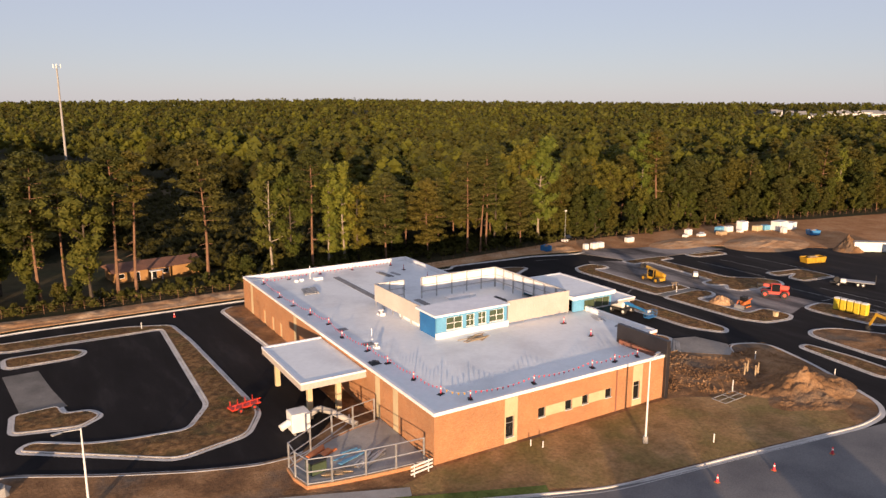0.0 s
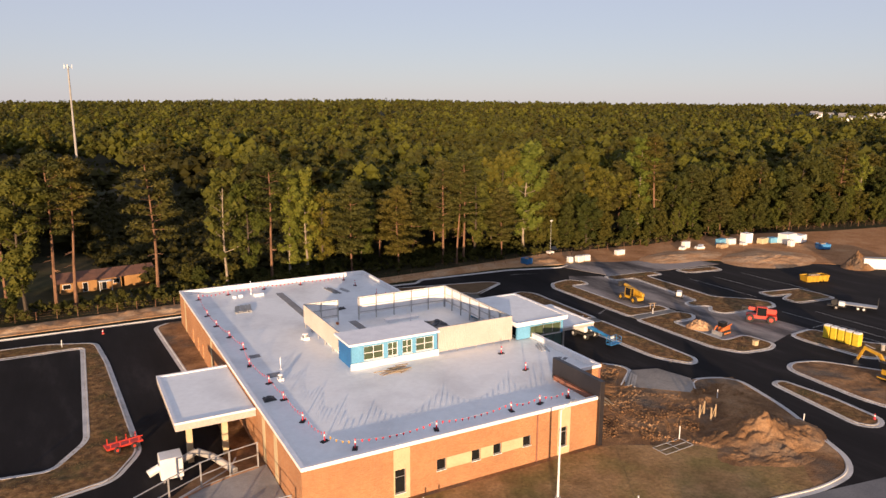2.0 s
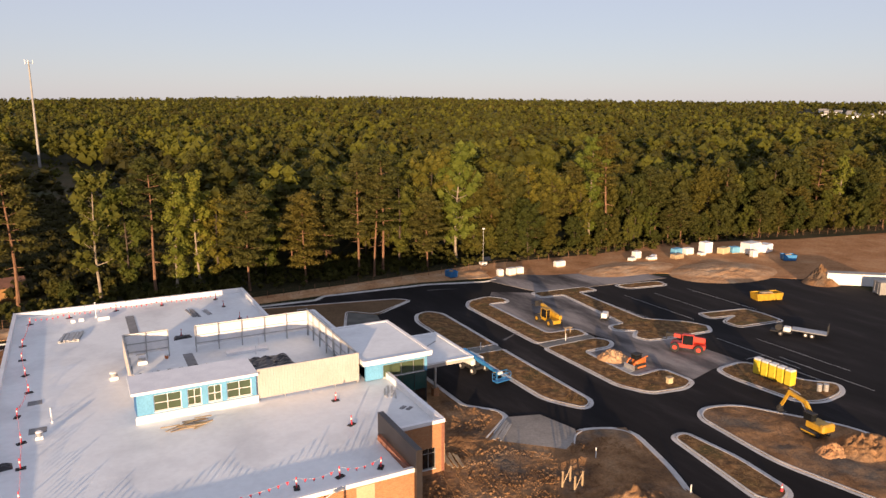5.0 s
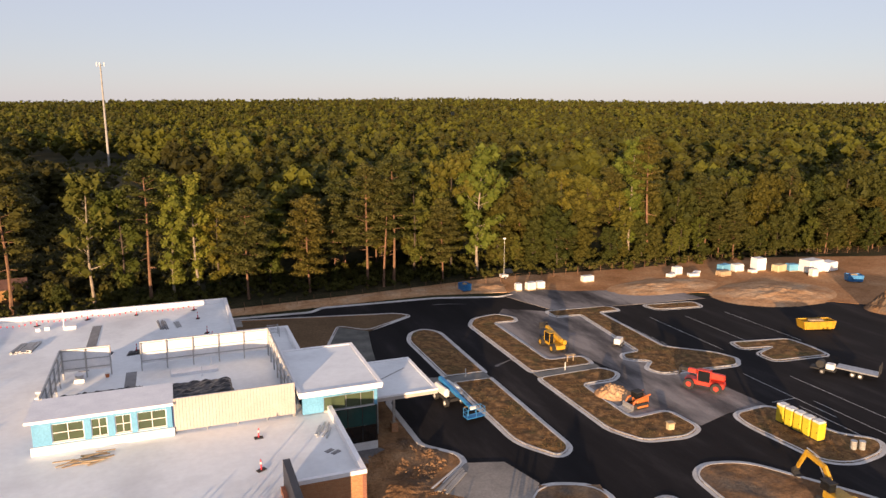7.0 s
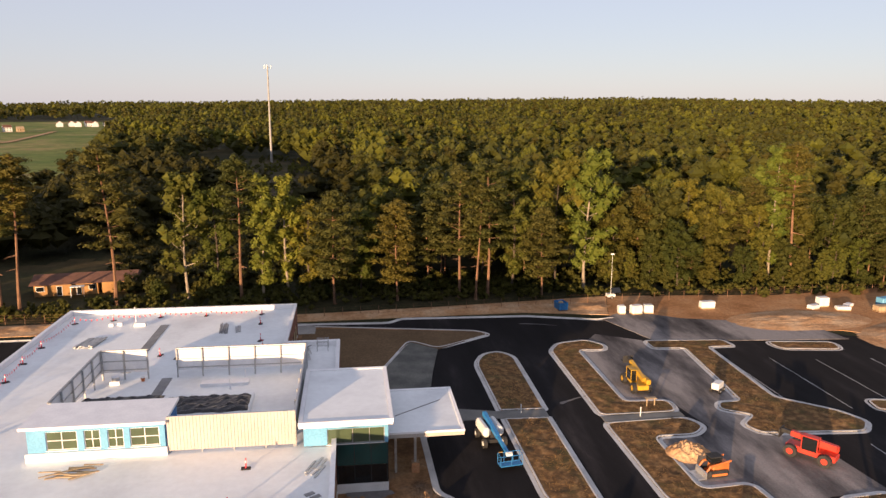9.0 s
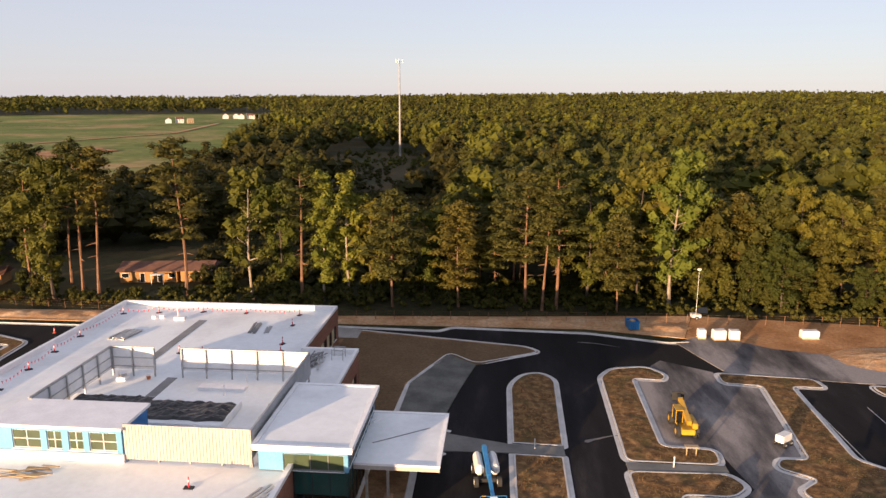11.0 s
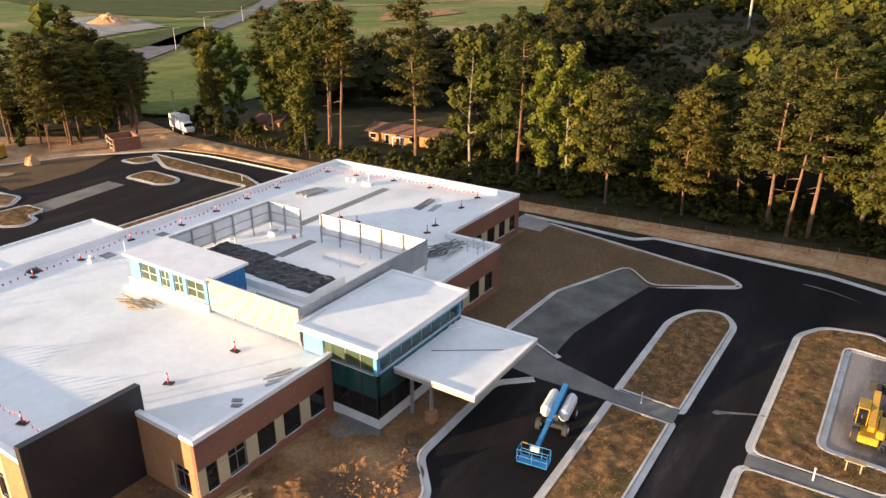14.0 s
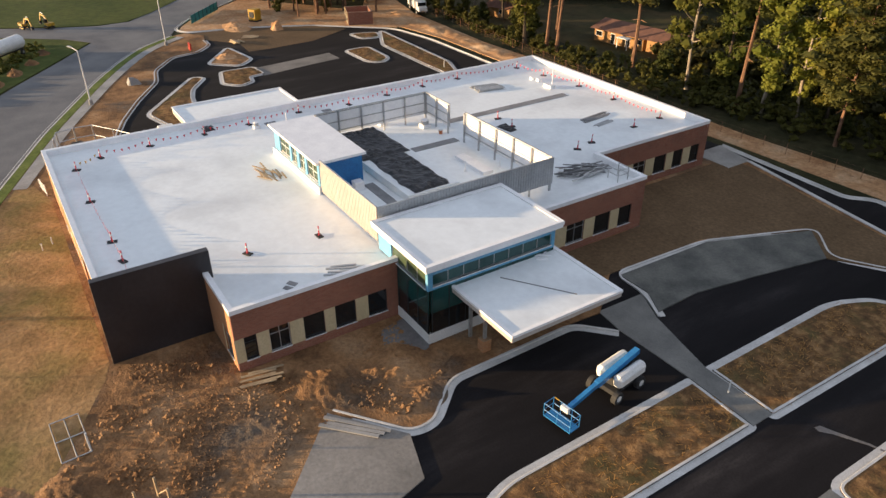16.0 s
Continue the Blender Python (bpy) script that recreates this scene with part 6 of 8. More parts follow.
for y in (-0.7, 0.7):
    part("ramp", boxed(2.62, y - 0.3, 0.8, 2.72, y + 0.3, 2.4), M["dark"], ob)
ob = thing("utility_trailer", "dark utility trailer with a round hose reel", "trailer", at=pose(111.2, 21.6, 0.03, 0, 0, -60))
part("frame", boxed(-1.6, -0.8, 0.5, 1.6, 0.8, 0.65), M["dark"], ob)
part("reel", tubed((-0.4, -0.5, 1.2), (-0.4, 0.5, 1.2), 0.55, 0.55, 14), M["dark"], ob)
part("tank", boxed(0.3, -0.6, 0.65, 1.4, 0.6, 1.4, bevel=0.1), M["white_paint"], ob)
for y in (-0.95, 0.95):
    wheel(ob, 0, y, 0.36, 0.22, "steel")
ob = thing("generator_cart", "small white generator on wheels", "generator", at=pose(90.4, 41.1, 0.03, 0, 0, 40))
part("body", boxed(-0.9, -0.5, 0.45, 0.9, 0.5, 1.3, bevel=0.08), M["white_paint"], ob)
part("radiator", boxed(0.9, -0.45, 0.5, 0.96, 0.45, 1.2), M["dark"], ob)
for x in (-0.6, 0.6):
    for y in (-0.62, 0.62):
        wheel(ob, x, y, 0.3, 0.18, "steel")
ob = thing("survey_stand", "small timber lath stand on the soil island", "timber stand", at=pose(79.6, 37.5, 0.15))
for x in (-0.5, 0.5):
    part("leg", boxed(x - 0.05, -0.05, 0, x + 0.05, 0.05, 1.0), M["lumber"], ob)
part("shelf", boxed(-0.7, -0.3, 1.0, 0.7, 0.3, 1.08), M["lumber"], ob)
ob = thing("survey_stand", "pale marker box on the soil island", "marker box", at=pose(78.9, 14.2, 0.15))
part("box", boxed(-0.4, -0.3, 0, 0.4, 0.3, 0.8, bevel=0.05), M["cream"], ob)
part("lid", boxed(-0.45, -0.35, 0.8, 0.45, 0.35, 0.9), M["lumber"], ob)


def bundle(x, y, lx, ly, h, turn, mat, label):
    ob = thing("wrapped_pallet", label, "wrapped pallet", "wrapped pallets along the woods", at=pose(x, y, 0.08, 0, 0, turn))
    for k in (-1, 0, 1):
        part("runner", boxed(-lx / 2, k * ly * 0.4 - 0.06, 0, lx / 2, k * ly * 0.4 + 0.06, 0.14), M["lumber"], ob)
    bm = boxed(-lx / 2, -ly / 2, 0.14, lx / 2, ly / 2, h, bevel=min(0.14, h * 0.15))
    bmesh.ops.subdivide_edges(bm, edges=bm.edges[:], cuts=2, use_grid_fill=True)
    for v in bm.verts:
        v.co += Vector((noise.noise(v.co * 2 + Vector((x, 0, 0))), noise.noise(v.co * 2 + Vector((0, y, 0))), noise.noise(v.co * 2))) * 0.05
    part("wrap", bm, M[mat], ob)


for q in ((90.9, 76.4, 1.5, 1.5, 1.7, 0, "white_paint"), (93.5, 76.0, 2.4, 1.6, 1.8, 8, "white_paint"), (95.9, 76.3, 2.0, 1.6, 1.7, -5, "white_paint"), (108.0, 77.8, 3.2, 1.6, 1.5, 3, "white_paint"),
          (127.4, 75.0, 2.4, 1.6, 0.9, 20, "white_paint"), (130.2, 76.5, 2.4, 1.8, 2.0, 5, "white_paint"), (132.4, 73.7, 3.0, 1.4, 0.8, -8, "white_paint"), (134.9, 75.6, 2.2, 1.4, 0.7, 30, "coping"), (139.3, 72.2, 3.6, 2.2, 1.2, 4, "lumber"), (141.8, 74.9, 3.4, 2.0, 2.0, 10, "blue_wrap"), (145.1, 74.3, 3.0, 2.0, 1.9, 0, "white_paint"),
          (150.5, 73.6, 3.0, 2.8, 4.2, 0, "coping"), (154.0, 71.0, 3.6, 2.2, 2.4, 10, "cream"), (157.2, 70.4, 2.8, 2.2, 2.4, -10, "blue_wrap"), (160.5, 68.2, 5.4, 3.6, 4.2, 5, "white_paint"), (165.0, 67.6, 4.6, 3.0, 3.2, 12, "coping"), (157.2, 64.5, 2.0, 1.6, 2.0, 0, "white_paint"), (147.3, 71.9, 2.0, 1.6, 0.8, 0, "white_paint")):
    q = (q[0], q[1], q[2] * 0.85, q[3] * 0.85, q[4] * (0.68 if q[4] > 2 else 0.9)) + q[5:]
    bundle(*q, {"white_paint": "white plastic-wrapped pallet of building material on the dirt", "coping": "large white-wrapped bundle on the dirt", "lumber": "pallet of raw lumber on the dirt", "blue_wrap": "pallet under a blue tarpaulin on the dirt", "cream": "cream-wrapped pallet on the dirt"}[q[6]])
skip(pose(80.8, 80.2, 0.08, 0, 0, 10), "blue", "small blue bin at the edge of the woods", 0.9)
skip(pose(161.9, 58.4, 0.08, 0, 0, -30), "blue", "blue bin among debris on the dirt", 1.6)


def shipping_container(at, paint, label, lx=6.1):
    ob = thing("shipping_container", label, "container", "shipping containers", at=at)
    bm = bmesh.new()
    n = int(lx / 0.28)
    line = []
    for k in range(n):
        line += [(k * lx / n, 0.0), (k * lx / n + 0.1, 0.0), (k * lx / n + 0.14, 0.04), (k * lx / n + 0.24, 0.04)]
    line.append((lx, 0.0))
    ring = [(x - lx / 2, -1.22 + y) for x, y in line] + [(lx / 2 - x, 1.22 - y) for x, y in line]
    prism(bm, ring, 0.1, 2.5)
    part("body", bm, M[paint], ob)
    for x in (-lx / 2, lx / 2):
        for y in (-1.2, 1.2):
            part("corner_post", boxed(x - 0.08, y - 0.08, 0, x + 0.08, y + 0.08, 2.6), M[paint], ob)
    part("roof", boxed(-lx / 2, -1.18, 2.505, lx / 2, 1.18, 2.57), M["concrete"], ob)
    for y in (-0.6, 0.6):
        d = part("door", boxed(-lx / 2 - 0.1, y - 0.55, 0.15, -lx / 2 - 0.04, y + 0.55, 2.45), M[paint], ob)
        part("lock_rod", tubed((-lx / 2 - 0.13, y, 0.2), (-lx / 2 - 0.13, y, 2.4), 0.03), M["steel"], d)


shipping_container(pose(153.6, 36.1, 0.06, 0, 0, -38), "white_paint", "long pale shipping container at the edge of the lot", 12.0)
shipping_container(pose(153.0, 28.2, 0.06, 0, 0, -30), "concrete", "short grey shipping container at the edge of the lot")
# solar light tower by the fence
ob = thing("light_tower", "thin mobile light tower with a solar panel by the fence", "light tower", at=pose(92.7, 86.7, 0.05))
part("base", boxed(-0.8, -0.6, 0.3, 0.8, 0.6, 0.9, bevel=0.05), M["white_paint"], ob)
part("mast", tubed((0, 0, 0.9), (0, 0, 8.6), 0.06, 0.035), M["steel"], ob)
part("head", boxed(-0.3, -0.1, 8.6, 0.3, 0.1, 8.9), M["white_paint"], ob)
part("solar_panel", box(bmesh.new(), -0.9, -0.6, 0, 0.9, 0.6, 0.05, m=pose(0.9, -0.3, 1.6, 40, 0, 0)), M["dark_glass"], ob)
for y in (-0.75, 0.75):
    wheel(ob, 0, y, 0.3, 0.2, "steel")
# red equipment trailer on the west belt
ob = thing("red_trencher", "low red trailer of steel parts on the planting belt", "trailer", at=pose(-13.0, 24.1, 0.15, 0, 0, 12))
part("bed", boxed(-1.9, -0.7, 0.45, 1.9, 0.7, 0.65), M["red"], ob)
for x in (-1.5, -0.5, 0.5, 1.5):
    part("stake", boxed(x - 0.05, -0.7, 0.65, x + 0.05, -0.62, 1.25), M["red"], ob)
    part("stake", boxed(x - 0.05, 0.62, 0.65, x + 0.05, 0.7, 1.25), M["red"], ob)
part("side_rail", boxed(-1.9, -0.72, 1.1, 1.9, -0.705, 1.22), M["red"], ob)
for x in (-0.9, 0.9):
    for y in (-0.85, 0.85):
        wheel(ob, x, y, 0.32, 0.2, "red")

# ---- west end of the lot ----
ob = thing("bin_enclosure", "brick bin enclosure with a pale steel gate", "enclosure", at=pose(-57.8, 67.9, 0.06, 0, 0, -20) @ Matrix.Diagonal((1.3, 1.3, 1.2, 1)))
for q in ((-2.4, 1.9, 2.4, 2.2), (-2.4, -1.8, -2.1, 1.9), (2.1, -1.8, 2.4, 1.9)):
    part("wall", boxed(q[0], q[1], 0, q[2], q[3], 2.2), M["red_shade_brick"], ob)
for x in (-2.1, 0.0, 2.05):
    part("gate_post", tubed((x, -1.9, 0), (x, -1.9, 2.2), 0.06), M["cream"], ob)
for z in (0.3, 1.1, 2.0):
    part("gate_rail", boxed(-2.1, -1.94, z, 2.1, -1.86, z + 0.1), M["cream"], ob)
crumple(-62.0, 49.4, -59.4, 51.4, 0.1, 2.2, 0.4, 21.0, "sand_bag", M["bank"], "big pale bulk bag of sand by the kerb", "bulk bag")
crumple(-40.2, 16.0, -37.8, 18.0, 0.1, 1.6, 0.4, 22.0, "sand_bag", M["concrete"], "pale bulk bag slumped by the kerb", "bulk bag")
ob = thing("yellow_bin", "small orange-yellow steel frame bin", "bin", at=pose(-70.5, 49.3, 0.06, 0, 0, 30))
part("body", boxed(-1.0, -1.0, 0.3, 1.0, 1.0, 2.6, bevel=0.1), M["yellow"], ob)
part("opening", boxed(-0.6, -1.06, 0.9, 0.6, -1.002, 2.1), M["dark"], ob)
part("foot", boxed(-1.1, -0.9, 0, 1.1, 0.9, 0.3), M["dark"], ob)
ob = thing("silt_screen", "teal fabric screen along the site corner", "fabric screen", at=pose(-80.3, 41.2, 0.1, 0, 0, -40))
part("fabric", boxed(-7.0, -0.04, 0.1, 7.0, 0.04, 1.8, bevel=0.02), M["teal"], ob)
for k in range(8):
    part("stake", tubed((-7 + 2 * k, 0.09, 0), (-7 + 2 * k, 0.09, 2.0), 0.05), M["dark"], ob)
ob = thing("red_valve_stand", "pair of red hydrant valves at the kerb", "valve", at=pose(-54.7, 30.7, 0.1))
for x in (-0.4, 0.4):
    part("valve", tubed((x, 0, 0), (x, 0, 1.3), 0.22, 0.16, 10), M["red"], ob)
plank_pile(-55.1, 40.1, 0.1, 8, 2.6, 0.3, 10, M["lumber"], "lumber_pile", "stacked pallets and boards on bare dirt", "lumber pile", 0.6, 0.25)
plank_pile(-57.5, 43.5, 0.1, 6, 3.0, 0.3, 60, M["lumber"], "lumber_pile", "stacked boards on bare dirt", "lumber pile", 0.4, 0.2)
heap(-46.0, 34.8, 2.2, 2.2, 0.8, M["bank"], "small sandy heap on the island", 31.0)
heap(-67.5, 43.9, 5, 3, 0.8, M["bank"], "small sandy heap by the lot corner", 33.0)
# box truck by the wood
ob = thing("box_truck", "white box truck parked by the old house drive", "truck", at=pose(-59.4, 84.0, 0.06, 0, 0, -15) @ Matrix.Diagonal((1.15, 1.15, 1.15, 1)))
part("box", boxed(-3.2, -1.15, 0.9, 1.6, 1.15, 3.4, bevel=0.06), M["white_paint"], ob)
part("cab", boxed(1.7, -1.0, 0.6, 3.0, 1.0, 2.4, bevel=0.2), M["white_paint"], ob)
part("hood", boxed(2.9, -0.95, 0.6, 3.9, 0.95, 1.5, bevel=0.15), M["white_paint"], ob)
part("windscreen", boxed(2.99, -0.8, 1.55, 3.03, 0.8, 2.2), M["dark_glass"], ob)
part("chassis", boxed(-3.1, -0.5, 0.5, 3.4, 0.5, 0.9), M["dark"], ob)
for x in (-2.0, 2.9):
    for y in (-0.95, 0.95):
        wheel(ob, x, y, 0.45, 0.28, "steel")


def house(at, lx, ly, h, label, openings, porch=True):
    """A low old house: openings are (x, width, sill, head) along its front."""
    ob = thing("house", label, "house", "old houses by the wood", at=at)
    part("wall", boxed(-lx, -ly, 0, lx, ly, h), M["render_wall"], ob)
    bm = bmesh.new()
    e, top = 0.7, h + 1.15
    v = [bm.verts.new(c) for c in ((-lx - e, -ly - e, h - 0.12), (lx + e, -ly - e, h - 0.12), (lx + e, ly + e, h - 0.12), (-lx - e, ly + e, h - 0.12), (-lx - e, 0, top), (lx + e, 0, top))]
    for q in ((0, 1, 5, 4), (1, 2, 5), (2, 3, 4, 5), (3, 0, 4), (3, 2, 1, 0)):
        bm.faces.new([v[i] for i in q])
    part("roof", bm, M["shingle"], ob, "low red-brown shingle roof")
    for x, wd, lo, hi in openings:
        wn_ = part("window" if lo > 0.3 else "door", boxed(x - wd / 2, -ly - 0.05, lo, x + wd / 2, -ly - 0.004, hi), M["coping"], ob)
        part("pane", boxed(x - wd / 2 + 0.07, -ly - 0.08, lo + 0.07, x + wd / 2 - 0.07, -ly - 0.055, hi - 0.07), M["dark_glass"], wn_)
    if porch:
        part("porch_roof", boxed(1.0, -ly - 2.0, h - 0.5, 3.6, -ly - 0.71, h - 0.38), M["white_paint"], ob)
        for x in (1.15, 3.45):
            part("porch_post", boxed(x - 0.06, -ly - 1.9, 0, x + 0.06, -ly - 1.78, h - 0.5), M["white_paint"], ob)


house(pose(-13.2, 104.8, 0.05, 0, 0, 8), 5.7, 3.9, 2.5, "old low ochre brick house with a red-brown roof under the pines", ((-4.6, 1.5, 1.0, 2.0), (-1.2, 1.0, 0.05, 2.0), (2.3, 0.95, 0.05, 2.0), (4.7, 1.3, 1.0, 2.0)))
house(pose(-4.0, 106.0, 0.05, 0, 0, 8), 2.9, 3.6, 2.5, "ochre brick wing of an old house under the pines", ((1.2, 1.4, 1.0, 2.0),), False)
house(pose(-44.6, 97.9, 0.05, 0, 0, 15), 3.0, 2.4, 2.3, "small brown outbuilding among the trees", ((0.6, 0.9, 0.9, 1.9),), False)
# fence along the wood
fence = thing("wire_fence", "rusty wire mesh fence on thin posts along the wood", "fence", kind="structure")
FL = [(-59.5, 84.8), (-45.2, 84.3), (-19.1, 82.7), (0.5, 81.6), (28.2, 80.1), (60.2, 82.3), (80.3, 83.8), (97.3, 83.7), (134.4, 85.7), (183.7, 81.0), (228.1, 72.9)]
fp = []
for a, b in zip(FL, FL[1:]):
    n = max(1, int(math.hypot(b[0] - a[0], b[1] - a[1]) / 3.0))
    fp += [(a[0] + (b[0] - a[0]) * k / n, a[1] + (b[1] - a[1]) * k / n) for k in range(n)]
for x, y in fp:
    part("post", tubed((x, y, 0), (x, y, 1.7), 0.045, None, 6), M["bark"], fence)
for z in (0.3, 0.75, 1.2, 1.65):
    bm = bmesh.new()
    for a, b in zip(fp, fp[1:]):
        tube(bm, (*a, z), (*b, z), 0.009, None, 3)
    part("wire", bm, M["bark"], fence)
# timber power pole and mast
ob = thing("utility_pole", "timber utility pole with a crossarm beside the truck", "utility pole", at=pose(-63.7, 85.8, 0))
part("pole", tubed((0, 0, -0.5), (0, 0, 9.0), 0.16, 0.11), M["pale_bark"], ob)
part("crossarm", boxed(-0.9, -0.07, 8.3, 0.9, 0.07, 8.45), M["pale_bark"], ob)
ob = thing("mobile_mast", "tall pale grey tapered monopole antenna mast above the woods", "antenna mast", at=pose(-6.1, 416.2, rise(-6, 416)))
part("pole", tubed((0, 0, -1), (0, 0, 58.8), 0.75, 0.38, 12), M["concrete"], ob)
for k in range(3):
    a = k * math.tau / 3
    part("bracket", tubed((0, 0, 58), (1.8 * math.cos(a), 1.8 * math.sin(a), 58), 0.12), M["steel"], ob)
    for s in (-0.9, 0.9):
        part("antenna", boxed(-0.2, -0.12, -1.1, 0.2, 0.12, 1.1, m=pose(2.0 * math.cos(a) - s * math.sin(a), 2.0 * math.sin(a) + s * math.cos(a), 58.4, 0, 0, math.degrees(a) + 90)), M["white_paint"], ob)

# distant houses
rnd5 = random.Random(12)


def town_spot(bearing, reach):
    """A place of the distant estate, by bearing and reach from the south-west corner of the land."""
    a = math.radians(bearing)
    return -31.0 + reach * math.cos(a), -54.0 + reach * math.sin(a)


def far_house(x, y, s, label, turn=None, roof="walkway_pad", paint="white_paint"):
    z = rise(x, y) + (0.5 if y > 0 else 0)
    ob = thing("distant_house", label, "house", "distant houses", at=pose(x, y, z, 0, 0, rnd5.uniform(0, 90) if turn is None else turn) @ Matrix.Diagonal((s, s, s, 1)))
    part("wall", boxed(-6, -4.5, 0, 6, 4.5, 6), M[paint], ob)
    for q in (-6.05, 5.85):
        gable = bmesh.new()
        prism_end = [gable.verts.new((q + d, y2, z2)) for d in (0, 0.2) for y2, z2 in ((-4.4, 6.0), (4.4, 6.0), (0, 9.1))]
        for f in ((0, 2, 1), (3, 4, 5), (0, 1, 4, 3), (1, 2, 5, 4), (2, 0, 3, 5)):
            gable.faces.new([prism_end[i] for i in f])
        part("gable", gable, M[paint], ob)
    bm = bmesh.new()
    v = [bm.verts.new(c) for c in ((-5.8, -5, 6), (5.8, -5, 6), (5.8, 5, 6), (-5.8, 5, 6), (-5.8, 0, 9.5), (5.8, 0, 9.5))]
    for q in ((0, 1, 5, 4), (1, 2, 5), (2, 3, 4, 5), (3, 0, 4), (3, 2, 1, 0)):
        bm.faces.new([v[i] for i in q])
    part("roof", bm, M[roof], ob)
    for k in (-3.5, 0, 3.5):
        for zz in (1.2, 4.0):
            part("window", boxed(k - 0.6, -4.56, zz, k + 0.6, -4.504, zz + 1.3), M["dark_glass"], ob)


for k in range(6):
    far_house(-344 + k * 11.5 + rnd5.uniform(-1, 1), 985 + (k % 2) * 9, 0.8, "white gabled new house at the far side of the fields", (-62, 28)[k == 3], "shingle")
far_house(-362, 842, 0.72, "white gabled new house at the far side of the fields", -58, "shingle")
far_house(-352, 852, 0.8, "white gabled new house at the far side of the fields", 30, "shingle")
far_house(-336, 848, 0.66, "unfinished new house with bare sheathing in the fields", 30, "lumber", "lumber")
for k in range(34):
    far_house(*town_spot(rnd5.uniform(22.0, 34.4), rnd5.uniform(1480, 1760)), rnd5.uniform(0.9, 1.35), "pale house of a distant estate among the woods", rnd5.choice((118, 124, 208)))
for a, d, lx, ly, h in ((29.5, 1460, 22, 8, 11), (26.9, 1440, 26, 8, 11), (28.0, 1500, 18, 8, 12), (25.2, 1470, 24, 8, 11), (31.5, 1475, 26, 10, 6), (23.4, 1460, 24, 8, 11)):
    x, y = town_spot(a, d)
    ob = thing("apartment_block", "long white three-storey block with grey hipped roof, far off", "apartment block", "distant blocks", at=pose(x, y, rise(x, y), 0, 0, a + 96))
    part("wall", boxed(-lx, -ly, 0, lx, ly, h), M["white_paint"], ob)
    bm = bmesh.new()
    v = [bm.verts.new(c) for c in ((-lx - 1, -ly - 1, h), (lx + 1, -ly - 1, h), (lx + 1, ly + 1, h), (-lx - 1, ly + 1, h), (-lx + 6, 0, h + 4), (lx - 6, 0, h + 4))]
    for q in ((0, 1, 5, 4), (1, 2, 5), (2, 3, 4, 5), (3, 0, 4), (3, 2, 1, 0)):
        bm.faces.new([v[i] for i in q])
    part("roof", bm, M["walkway_pad"], ob)
    for s in (-1, 1):
        for zz in range(int(h // 3.5)):
            for k in range(int(lx / 2.5)):
                xx = -lx + 2.5 + k * 5
                part("window", boxed(xx - 0.9, s * ly - 0.06, 1.2 + zz * 3.5, xx + 0.9, s * ly + 0.06, 2.8 + zz * 3.5), M["dark_glass"], ob)
# row of houses across the road that throws long evening shadows over the site
for x, y in ((-41, -77), (-22, -78.5), (-5, -84)):
    far_house(x, y, 0.8, "plain pale house across the public road", -32)
ob = thing("tank_trailer", "long white tank trailer parked beyond the road", "trailer", at=pose(-65.7, -0.4, 0.09, 0, 0, 138))
part("tank", tubed((-6.5, 0, 2.2), (6.0, 0, 2.2), 1.25, 1.25, 16), M["white_paint"], ob)
part("frame", boxed(-6.3, -0.5, 0.8, 6.3, 0.5, 1.05), M["dark"], ob)
for x in (-5.2, -4.0, 5.0):
    for y in (-1.0, 1.0):
        wheel(ob, x, y, 0.5, 0.3, "steel")

# ---- woods ----
rnd = random.Random(7)


EIGHT = np.array([[(x, 0, 0), (0, y, 0), (0, 0, z)] for x in (-1, 1) for y in (-1, 1) for z in (-1, 1)], float)


def leaf_quads(rng, centres, radii, count, size, slim=0.8, lift=0.25, core=0.0):
    """Leaf sprays on the outer shells of many clumps, facing outwards and a little up: three corners each."""
    n = len(centres)
    d = rng.normal(size=(n, count, 3))
    d[:, :, 2] += lift
    d /= np.linalg.norm(d, axis=2, keepdims=True)
    k = 0.62 + 0.46 * rng.random((n, count, 1)) ** 0.7
    p = centres[:, None, :] + d * radii[:, None, :] * k
    nrm = d / radii[:, None, :]
    nrm /= np.linalg.norm(nrm, axis=2, keepdims=True)
    nrm += rng.normal(size=d.shape) * 0.14 + np.array([0.0, 0.0, 0.2])
    nrm /= np.linalg.norm(nrm, axis=2, keepdims=True)
    u = np.cross(nrm, rng.normal(size=d.shape))
    u /= np.linalg.norm(u, axis=2, keepdims=True)
    v = np.cross(nrm, u)
    s = size * rng.uniform(0.55, 1.3, (n, count, 1))
    tri = np.stack([p - u * s * 0.6 - v * s * 0.3 * slim, p + u * s * 0.6 - v * s * 0.3 * slim, p + v * s * 0.65 * slim + nrm * s * 0.1], 2)
    if core:
        # dense inner twigs and leaves of each clump: eight rough facets turned at random
        ang = rng.uniform(0, math.tau, (n, 1, 1))
        e = EIGHT[None] * core * rng.uniform(0.8, 1.15, (n, 8, 3, 1))
        e = np.stack([e[..., 0] * np.cos(ang) - e[..., 1] * np.sin(ang), e[..., 0] * np.sin(ang) + e[..., 1] * np.cos(ang), e[..., 2]], 3)
        tri = np.concatenate([tri, centres[:, None, None, :] + e * radii[:, None, None, :]], 1)
    return tri.reshape(-1, 3)


